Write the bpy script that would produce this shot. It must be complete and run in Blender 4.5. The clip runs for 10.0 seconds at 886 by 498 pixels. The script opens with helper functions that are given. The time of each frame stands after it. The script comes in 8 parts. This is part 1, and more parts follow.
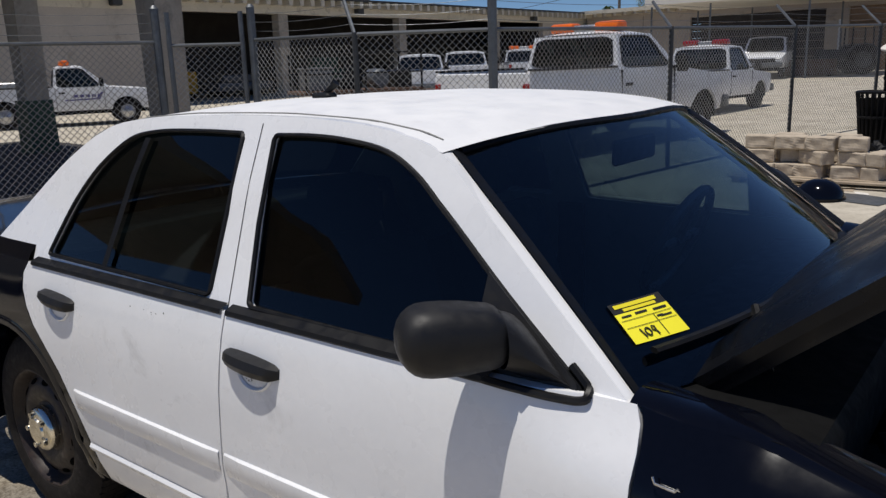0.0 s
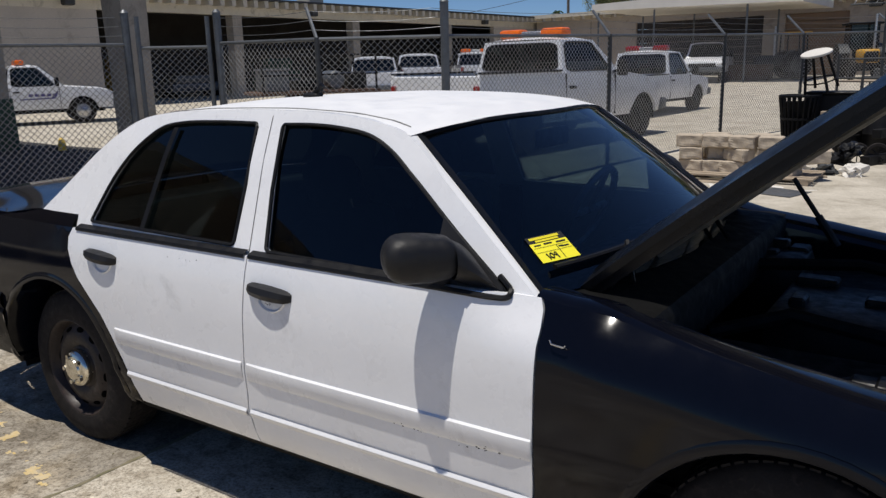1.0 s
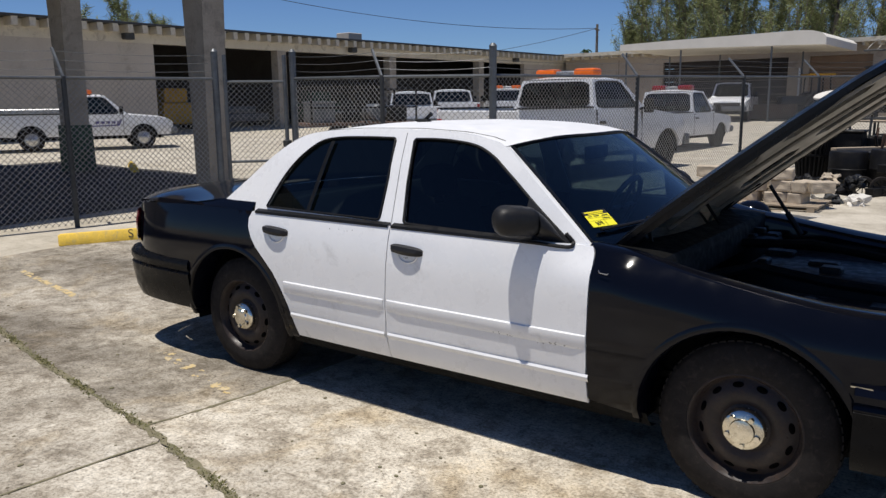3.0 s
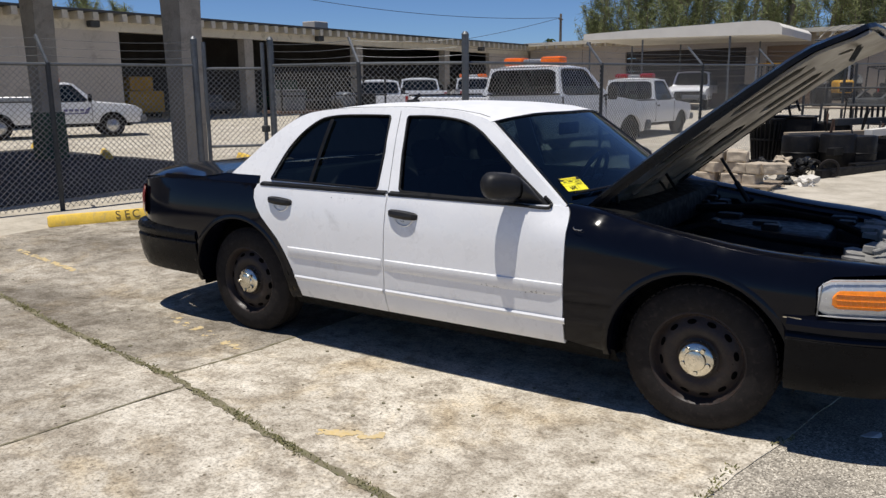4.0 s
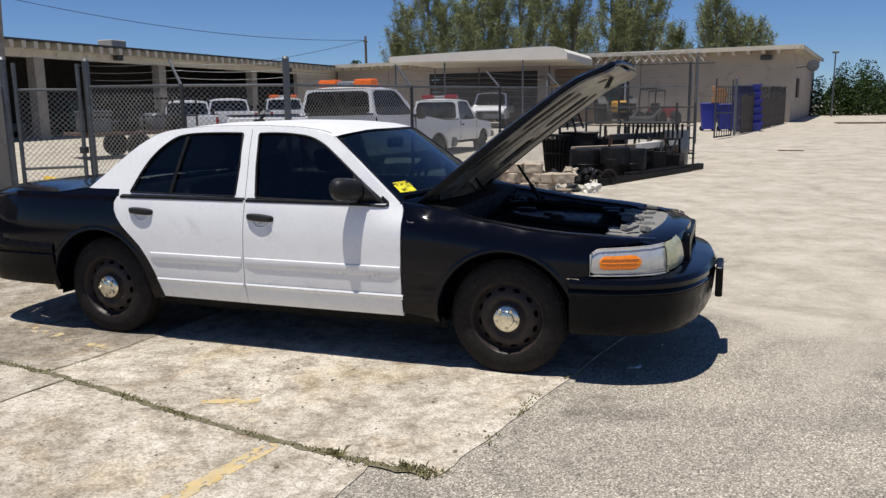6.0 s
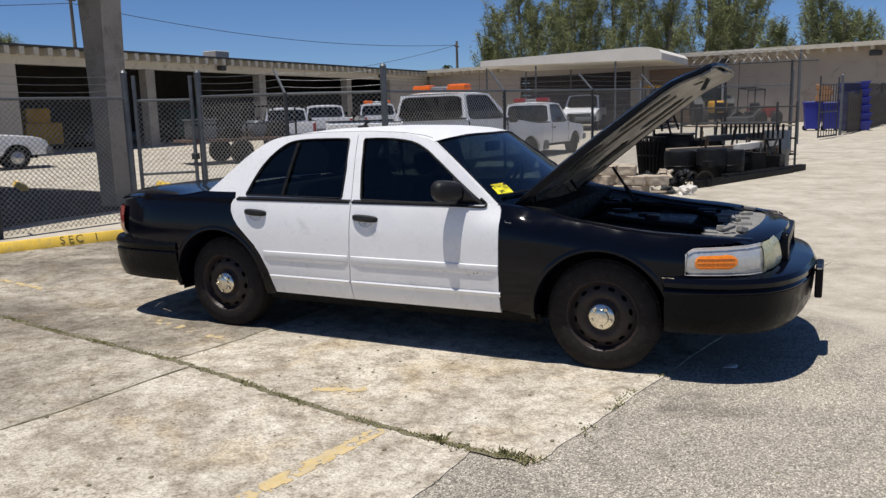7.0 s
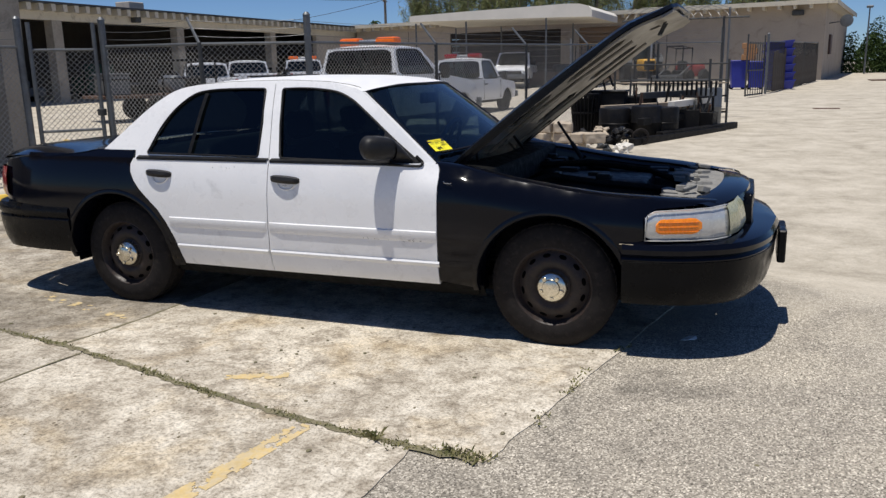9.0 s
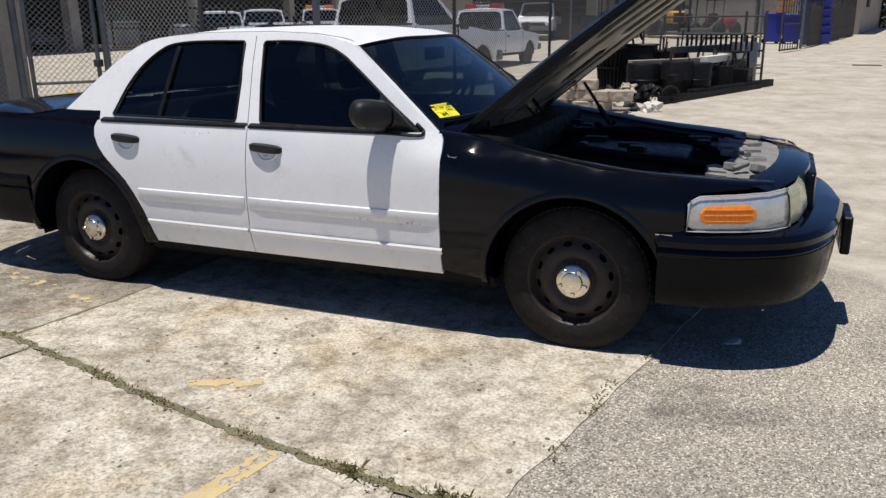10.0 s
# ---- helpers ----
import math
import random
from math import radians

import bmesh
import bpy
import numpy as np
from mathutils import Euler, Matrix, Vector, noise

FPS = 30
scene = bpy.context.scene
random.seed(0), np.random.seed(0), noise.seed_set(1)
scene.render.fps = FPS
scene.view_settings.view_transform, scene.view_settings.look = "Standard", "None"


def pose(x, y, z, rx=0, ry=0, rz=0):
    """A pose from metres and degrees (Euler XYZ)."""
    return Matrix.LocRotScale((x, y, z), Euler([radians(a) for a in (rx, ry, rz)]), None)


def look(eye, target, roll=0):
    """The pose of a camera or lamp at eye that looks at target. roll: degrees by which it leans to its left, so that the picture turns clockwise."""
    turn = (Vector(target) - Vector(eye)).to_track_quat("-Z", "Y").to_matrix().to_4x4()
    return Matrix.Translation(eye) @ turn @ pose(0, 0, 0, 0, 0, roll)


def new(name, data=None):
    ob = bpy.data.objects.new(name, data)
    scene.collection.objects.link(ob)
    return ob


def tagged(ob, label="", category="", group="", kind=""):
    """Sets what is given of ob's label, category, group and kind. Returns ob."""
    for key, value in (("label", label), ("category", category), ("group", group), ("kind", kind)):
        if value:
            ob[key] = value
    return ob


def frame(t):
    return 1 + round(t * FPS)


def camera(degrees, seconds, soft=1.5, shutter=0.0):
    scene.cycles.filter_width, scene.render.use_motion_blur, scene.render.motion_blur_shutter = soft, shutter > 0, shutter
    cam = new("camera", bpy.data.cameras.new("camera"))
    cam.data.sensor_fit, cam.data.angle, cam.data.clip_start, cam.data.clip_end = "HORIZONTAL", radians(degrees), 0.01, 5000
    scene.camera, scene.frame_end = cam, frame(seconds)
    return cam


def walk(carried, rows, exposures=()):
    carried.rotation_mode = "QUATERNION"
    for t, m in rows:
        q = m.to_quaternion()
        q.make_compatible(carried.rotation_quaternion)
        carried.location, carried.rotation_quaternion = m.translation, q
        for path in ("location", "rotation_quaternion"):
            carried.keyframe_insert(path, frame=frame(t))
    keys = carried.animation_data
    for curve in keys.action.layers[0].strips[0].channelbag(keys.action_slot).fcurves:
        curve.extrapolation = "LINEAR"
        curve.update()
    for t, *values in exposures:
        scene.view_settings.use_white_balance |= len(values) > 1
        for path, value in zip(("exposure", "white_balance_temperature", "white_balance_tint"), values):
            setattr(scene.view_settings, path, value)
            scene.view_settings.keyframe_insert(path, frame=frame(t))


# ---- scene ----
cam = camera(58.631, 10.0, 1.4)
PATH = [
    (0, (2.805, -1.164, 1.587), (1.609, 0.372, 1.13), -1.91),
    (0.5, (2.975, -1.477, 1.597), (1.874, 0.134, 1.156), -0.02),
    (1, (3.207, -1.764, 1.61), (2.106, -0.158, 1.154), -1.45),
    (1.5, (3.342, -2.073, 1.579), (2.266, -0.445, 1.145), -2.86),
    (2, (3.459, -2.424, 1.572), (2.374, -0.804, 1.127), 0.61),
    (2.5, (3.654, -2.704, 1.585), (2.554, -1.084, 1.179), -0.05),
    (2.7, (3.688, -2.818, 1.617), (2.538, -1.226, 1.244), -0.23),
    (3.8, (3.82, -3.417, 1.599), (2.665, -1.829, 1.218), -1.22),
    (4, (3.891, -3.496, 1.573), (2.806, -1.863, 1.175), -0.55),
    (4.5, (4.021, -3.687, 1.591), (3.063, -1.989, 1.143), 0.4),
    (5, (4.037, -3.902, 1.584), (3.237, -2.11, 1.2), -0.57),
    (5.2, (4.027, -4.013, 1.59), (3.269, -2.204, 1.2), -1.34),
    (6.3, (4.183, -4.427, 1.576), (3.522, -2.569, 1.242), -0.36),
    (6.5, (4.198, -4.464, 1.588), (3.501, -2.617, 1.267), -0.74),
    (7, (4.165, -4.561, 1.589), (3.287, -2.797, 1.248), -1.58),
    (7.5, (4.144, -4.575, 1.569), (3.077, -2.918, 1.226), -2.44),
    (8, (4.113, -4.455, 1.553), (3.136, -2.752, 1.172), -0.67),
    (8.5, (4.015, -4.255, 1.562), (3.118, -2.503, 1.204), -1.3),
    (9, (3.916, -4.069, 1.52), (3.204, -2.254, 1.075), -1.23),
    (9.5, (3.833, -3.759, 1.544), (3.132, -1.962, 1.016), -1.38),
    (10, (3.749, -3.422, 1.52), (3, -1.653, 0.962), -0.78),
]
walk(cam, [(t, look(eye, target, roll)) for t, eye, target, roll in PATH], [(0.0, -0.12), (1.5, 0.02), (2.7, 0.08), (4.0, 0.17), (5.0, 0.25), (6.4, 0.15), (10.0, 0.12)])

# ---- light ----
SUN_EL, SUN_AZ = 78.0, 205.0
sky_world = bpy.data.worlds.new("sky")
scene.world = sky_world
sky_world.use_nodes = True
wn = sky_world.node_tree
sky = wn.nodes.new("ShaderNodeTexSky")
sky.sky_type, sky.sun_disc = "NISHITA", False
sky.sun_elevation, sky.sun_rotation = radians(SUN_EL), radians(SUN_AZ)
sky.air_density, sky.dust_density, sky.ozone_density, sky.altitude = 0.9, 0.0, 4.0, 1500
wn.nodes["Background"].inputs[1].default_value = 0.06
clear = wn.nodes.new("ShaderNodeMix")
clear.data_type, clear.blend_type = "RGBA", "MULTIPLY"
clear.inputs[0].default_value, clear.inputs[7].default_value = 1.0, (0.80, 0.98, 1.27, 1)
wn.links.new(sky.outputs[0], clear.inputs[6])
wn.links.new(clear.outputs[2], wn.nodes["Background"].inputs[0])
sun = new("sun", bpy.data.lights.new("sun", "SUN"))
sun.data.energy, sun.data.angle, sun.data.color = 4.2, radians(0.55), (1.0, 0.95, 0.88)
sun.matrix_world = look((0, 0, 9), (-9 * math.sin(radians(SUN_AZ)) / math.tan(radians(SUN_EL)), -9 * math.cos(radians(SUN_AZ)) / math.tan(radians(SUN_EL)), 0))
scene.view_settings.exposure = 0.0


# ---- materials ----
def node_mat(name):
    m = bpy.data.materials.new(name)
    m.use_nodes = True
    return m, m.node_tree, m.node_tree.nodes["Principled BSDF"]


def ramp(nt, fac, stops):
    r = nt.nodes.new("ShaderNodeValToRGB")
    el = r.color_ramp.elements
    while len(el) < len(stops):
        el.new(0.5)
    for e, (p, c) in zip(el, stops):
        e.position, e.color = p, (*c, 1) if len(c) == 3 else c
    nt.links.new(fac, r.inputs[0])
    return r.outputs[0]


def noise_out(nt, scale, detail=4, rough=0.55, coord="Object", stretch=None, warp=0.0):
    tc = nt.nodes.new("ShaderNodeTexCoord")
    src = tc.outputs[coord]
    if stretch:
        mp = nt.nodes.new("ShaderNodeMapping")
        mp.inputs["Scale"].default_value = stretch
        nt.links.new(src, mp.inputs[0])
        src = mp.outputs[0]
    n = nt.nodes.new("ShaderNodeTexNoise")
    n.inputs["Scale"].default_value, n.inputs["Detail"].default_value, n.inputs["Roughness"].default_value = scale, detail, rough
    n.inputs["Distortion"].default_value = warp
    nt.links.new(src, n.inputs["Vector"])
    return n.outputs["Fac"]


def blend(nt, fac, a, b, how="MIX"):
    m = nt.nodes.new("ShaderNodeMix")
    m.data_type, m.blend_type = "RGBA", how
    for sock, v in ((m.inputs[0], fac), (m.inputs[6], a), (m.inputs[7], b)):
        if isinstance(v, (int, float)):
            sock.default_value = v
        elif isinstance(v, tuple):
            sock.default_value = (*v, 1)
        else:
            nt.links.new(v, sock)
    return m.outputs[2]


def bump(nt, bsdf, height, strength=0.3, dist=0.01):
    b = nt.nodes.new("ShaderNodeBump")
    b.inputs["Strength"].default_value, b.inputs["Distance"].default_value = strength, dist
    nt.links.new(height, b.inputs["Height"])
    nt.links.new(b.outputs[0], bsdf.inputs["Normal"])


def surf(name, col, rough=0.6, metal=0.0, vary=0.2, coarse=1.5, fine=40.0, grain=0.15, coat=0.0, dirt=None, dirt_amt=0.0, spec=0.5, rough_vary=0.15, stretch=None):
    """A surface with blotches, grain, wear in its gloss and, if given, patches of dirt."""
    m, nt, b = node_mat(name)
    lo = tuple(c * (1 - vary) for c in col)
    hi = tuple(min(1, c * (1 + vary * 0.6)) for c in col)
    big = noise_out(nt, coarse, 5, 0.6, stretch=stretch)
    small = noise_out(nt, fine, 3, stretch=stretch)
    c = ramp(nt, big, [(0.3, lo), (0.7, hi)])
    c = blend(nt, 0.35, c, ramp(nt, small, [(0.3, tuple(x * (1 - vary) for x in col)), (0.7, hi)]))
    if dirt:
        spots = noise_out(nt, coarse * 2.3, 8, 0.7, warp=0.6)
        c = blend(nt, ramp(nt, spots, [(0.62 - dirt_amt * 0.25, (0, 0, 0)), (0.78, (1, 1, 1))]), c, dirt)
    nt.links.new(c, b.inputs["Base Color"])
    r = ramp(nt, noise_out(nt, coarse * 3, 4), [(0.3, (max(0.02, rough - rough_vary),) * 3), (0.7, (min(1, rough + rough_vary),) * 3)])
    nt.links.new(r, b.inputs["Roughness"])
    b.inputs["Metallic"].default_value = metal
    b.inputs["Specular IOR Level"].default_value = spec
    if coat:
        b.inputs["Coat Weight"].default_value, b.inputs["Coat Roughness"].default_value = coat, 0.04
    if grain:
        bump(nt, b, small, grain, 0.004)
    return m


def pane_mat(name, tint, gloss=1.0, ior=1.5):
    """A thin tinted pane: what lies behind shows through the tint, and the surface mirrors."""
    m, nt, b = node_mat(name)
    nt.nodes.remove(b)
    tr, gl, mx, fr = (nt.nodes.new("ShaderNode" + k) for k in ("BsdfTransparent", "BsdfGlossy", "MixShader", "Fresnel"))
    tr.inputs[0].default_value = (*tint, 1)
    gl.inputs[0].default_value = (gloss, gloss, gloss, 1)
    gl.inputs["Roughness"].default_value = 0.015
    fr.inputs[0].default_value = ior
    nt.links.new(fr.outputs[0], mx.inputs[0])
    nt.links.new(tr.outputs[0], mx.inputs[1])
    nt.links.new(gl.outputs[0], mx.inputs[2])
    nt.links.new(mx.outputs[0], nt.nodes["Material Output"].inputs[0])
    return m


WHITE = surf("white_car_paint", (0.785, 0.79, 0.795), 0.32, vary=0.05, coarse=3, fine=60, grain=0.01, coat=0.5, dirt=(0.58, 0.58, 0.58), dirt_amt=0.1)
ROOF_WHITE = surf("faded_white_paint", (0.745, 0.75, 0.755), 0.55, vary=0.05, coarse=4, fine=80, grain=0.03, dirt=(0.6, 0.6, 0.58), dirt_amt=0.1)
BLACK = surf("black_car_paint", (0.0025, 0.003, 0.006), 0.09, vary=0.3, coarse=3, fine=90, grain=0.003, spec=0.27, rough_vary=0.03)
HOOD_BLACK = surf("faded_black_paint", (0.004, 0.0045, 0.006), 0.3, vary=0.4, coarse=3, fine=70, grain=0.01, spec=0.2, dirt=(0.012, 0.011, 0.010), dirt_amt=0.3)
BUMPER_BLACK = surf("black_bumper_plastic", (0.004, 0.0043, 0.0055), 0.32, vary=0.3, coarse=5, fine=120, grain=0.02, dirt=(0.010, 0.010, 0.010), dirt_amt=0.3, spec=0.14)
TRIM = surf("black_rubber_trim", (0.006, 0.006, 0.0065), 0.5, vary=0.25, coarse=10, fine=150, grain=0.05, spec=0.25)
MIRROR_BLACK = surf("grained_black_plastic", (0.011, 0.011, 0.012), 0.5, vary=0.2, coarse=10, fine=400, grain=0.08, spec=0.35)
TYRE = surf("dusty_tyre_rubber", (0.022, 0.0195, 0.0185), 0.75, vary=0.3, coarse=12, fine=140, grain=0.2, dirt=(0.050, 0.041, 0.035), dirt_amt=0.35, spec=0.12)
RIM = surf("black_painted_steel", (0.034, 0.027, 0.025), 0.42, vary=0.4, coarse=14, fine=90, grain=0.1, dirt=(0.055, 0.033, 0.023), dirt_amt=0.5, spec=0.25)
CHROME = surf("worn_chrome", (0.72, 0.68, 0.58), 0.18, metal=1.0, vary=0.15, coarse=20, fine=120, grain=0.08, rough_vary=0.1)
DARK = surf("near_black_metal", (0.0035, 0.0035, 0.0035), 0.7, vary=0.5, coarse=8, fine=60, grain=0.2, spec=0.15)
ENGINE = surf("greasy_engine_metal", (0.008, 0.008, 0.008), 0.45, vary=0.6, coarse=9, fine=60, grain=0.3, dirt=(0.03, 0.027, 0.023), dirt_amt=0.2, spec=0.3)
COVER_GREY = surf("dusty_grey_plastic", (0.24, 0.235, 0.22), 0.8, vary=0.3, coarse=14, fine=90, grain=0.25, dirt=(0.12, 0.115, 0.105), dirt_amt=0.5)
HOOD_IN = surf("dusty_hood_underside", (0.20, 0.185, 0.155), 0.5, vary=0.35, coarse=2, fine=40, grain=0.12, dirt=(0.36, 0.335, 0.28), dirt_amt=0.6, coat=0.1)
SEAT = surf("grey_cloth", (0.11, 0.12, 0.125), 0.9, vary=0.2, coarse=8, fine=200, grain=0.2)
CABIN = surf("dark_cabin_plastic", (0.04, 0.043, 0.046), 0.6, vary=0.2, coarse=8, fine=120, grain=0.1)
LENS = surf("clear_lamp_plastic", (0.62, 0.62, 0.60), 0.16, metal=0.35, vary=0.2, coarse=18, fine=60, grain=0.1)
LENS_YELLOW = surf("yellowed_lamp_plastic", (0.47, 0.46, 0.27), 0.3, vary=0.25, coarse=16, fine=80, grain=0.05, coat=0.4)
AMBER = surf("amber_lamp_plastic", (0.95, 0.26, 0.015), 0.25, vary=0.2, coarse=25, fine=80, grain=0.1, coat=0.4)
RED_LENS = surf("red_lamp_plastic", (0.30, 0.015, 0.012), 0.25, vary=0.25, coarse=12, fine=60, grain=0.05, coat=0.5)
STICKER = surf("yellow_paper", (0.93, 0.84, 0.03), 0.7, vary=0.04, coarse=10, fine=120, grain=0.05)
INK = surf("black_print", (0.012, 0.012, 0.012), 0.7, vary=0.1, grain=0.0)
YELLOW_PRINT = surf("yellow_print", (0.80, 0.68, 0.02), 0.7, vary=0.1, grain=0.0)
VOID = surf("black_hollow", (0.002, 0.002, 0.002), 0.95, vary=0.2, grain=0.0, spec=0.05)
SEAM_GREY = surf("grimy_seam_sealer", (0.20, 0.20, 0.19), 0.7, vary=0.3, coarse=10, fine=80, grain=0.1)
TINT = pane_mat("dark_tinted_glass", (0.14, 0.175, 0.185), 0.8)
WIND = pane_mat("windscreen_glass", (0.50, 0.66, 0.68), 1.0, 1.62)
CLEAR = pane_mat("vehicle_glass", (0.10, 0.155, 0.145), 0.9)
GALV = surf("galvanised_steel", (0.14, 0.15, 0.16), 0.5, metal=0.6, vary=0.3, coarse=6, fine=70, grain=0.1)
WIRE = surf("chain_link_wire", (0.30, 0.30, 0.29), 0.5, metal=0.3, vary=0.3, coarse=6, fine=60, grain=0.0)
POST_DARK = surf("weathered_steel", (0.055, 0.058, 0.06), 0.6, metal=0.3, vary=0.3, coarse=6, fine=70, grain=0.1)
CONC_COL = surf("weathered_concrete", (0.34, 0.305, 0.255), 0.9, vary=0.25, coarse=1.6, fine=30, grain=0.3, dirt=(0.15, 0.135, 0.115), dirt_amt=0.4)
GREEN_PAINT = surf("green_paint", (0.012, 0.055, 0.035), 0.6, vary=0.3, coarse=5, fine=60, grain=0.1)
WALL_DIM = surf("brown_beige_stucco", (0.39, 0.335, 0.275), 0.92, vary=0.16, coarse=0.5, fine=14, grain=0.4, dirt=(0.20, 0.17, 0.14), dirt_amt=0.25)
WALL_TAN = surf("beige_stucco", (0.47, 0.42, 0.355), 0.92, vary=0.16, coarse=0.5, fine=14, grain=0.4, dirt=(0.27, 0.235, 0.19), dirt_amt=0.25)
EAVE = surf("painted_eave", (0.58, 0.53, 0.43), 0.85, vary=0.15, coarse=1.2, fine=30, grain=0.15, dirt=(0.22, 0.19, 0.15), dirt_amt=0.3)
# Colour kept very dark, so the open bays read as deep shade.
SHADE_WALL = surf("shade_darkened_interior", (0.055, 0.047, 0.04), 0.9, vary=0.3, coarse=0.6, fine=10, grain=0.2)
TRUCK_WHITE = surf("white_truck_paint", (0.76, 0.77, 0.79), 0.35, vary=0.06, coarse=2, fine=50, grain=0.01, coat=0.3, dirt=(0.5, 0.5, 0.49), dirt_amt=0.15)
ORANGE = surf("orange_beacon_plastic", (0.85, 0.16, 0.012), 0.35, vary=0.2, coarse=12, fine=60, grain=0.0, coat=0.2)
YEL_PAINT = surf("worn_yellow_paint", (0.78, 0.52, 0.07), 0.8, vary=0.25, coarse=4, fine=45, grain=0.3, dirt=(0.46, 0.36, 0.18), dirt_amt=0.3)
LINE_PAINT = surf("worn_line_paint", (0.60, 0.44, 0.18), 0.85, vary=0.3, coarse=9, fine=60, grain=0.3, dirt=(0.52, 0.46, 0.35), dirt_amt=1.0)
AWNING = surf("sunlit_canvas", (0.66, 0.63, 0.57), 0.85, vary=0.1, coarse=1.2, fine=30, grain=0.1)
BIN_BLUE = surf("blue_bin_plastic", (0.018, 0.03, 0.30), 0.5, vary=0.2, coarse=3, fine=60, grain=0.05)
RUST = surf("rusty_steel", (0.10, 0.055, 0.035), 0.8, vary=0.4, coarse=4, fine=50, grain=0.3)
BLOCK = surf("concrete_block", (0.47, 0.395, 0.30), 0.92, vary=0.25, coarse=3, fine=45, grain=0.5, dirt=(0.32, 0.27, 0.22), dirt_amt=0.3)
WOOD = surf("weathered_timber", (0.36, 0.29, 0.21), 0.85, vary=0.3, coarse=3, fine=30, grain=0.3, stretch=(1, 1, 6))
MACH_YEL = surf("machine_yellow", (0.62, 0.33, 0.025), 0.5, vary=0.25, coarse=4, fine=40, grain=0.05, dirt=(0.2, 0.13, 0.06), dirt_amt=0.3)
MACH_RED = surf("machine_red", (0.34, 0.035, 0.03), 0.5, vary=0.25, coarse=4, fine=40, grain=0.05)
CAST = surf("cast_black_steel", (0.008, 0.008, 0.009), 0.5, vary=0.4, coarse=5, fine=50, grain=0.1, spec=0.16, dirt=(0.03, 0.027, 0.024), dirt_amt=0.3)
SILVER = surf("bare_aluminium", (0.55, 0.55, 0.55), 0.35, metal=0.9, vary=0.3, coarse=8, fine=60, grain=0.2)
PURPLE = surf("blue_vehicle_stripe", (0.10, 0.09, 0.25), 0.5, vary=0.1, grain=0.0)
BARK = surf("grey_bark", (0.21, 0.175, 0.135), 0.9, vary=0.35, coarse=3, fine=30, grain=0.5)


def leaf_mat(name, col, col2):
    m, nt, b = node_mat(name)
    geo = nt.nodes.new("ShaderNodeNewGeometry")
    c = ramp(nt, geo.outputs["Random Per Island"], [(0.0, col), (1.0, col2)])
    nt.links.new(c, b.inputs["Base Color"])
    b.inputs["Roughness"].default_value = 0.75
    b.inputs["Specular IOR Level"].default_value = 0.1
    return m


PINE = leaf_mat("feathery_pine_foliage", (0.11, 0.135, 0.055), (0.33, 0.35, 0.165))
HEDGE = leaf_mat("broad_leaf_foliage", (0.02, 0.04, 0.012), (0.055, 0.085, 0.026))
GRASS = leaf_mat("dry_grass_blades", (0.10, 0.11, 0.04), (0.30, 0.27, 0.13))
DIRT = surf("joint_soil", (0.20, 0.175, 0.11), 0.95, vary=0.4, coarse=9, fine=90, grain=0.6, dirt=(0.10, 0.11, 0.04), dirt_amt=0.6)


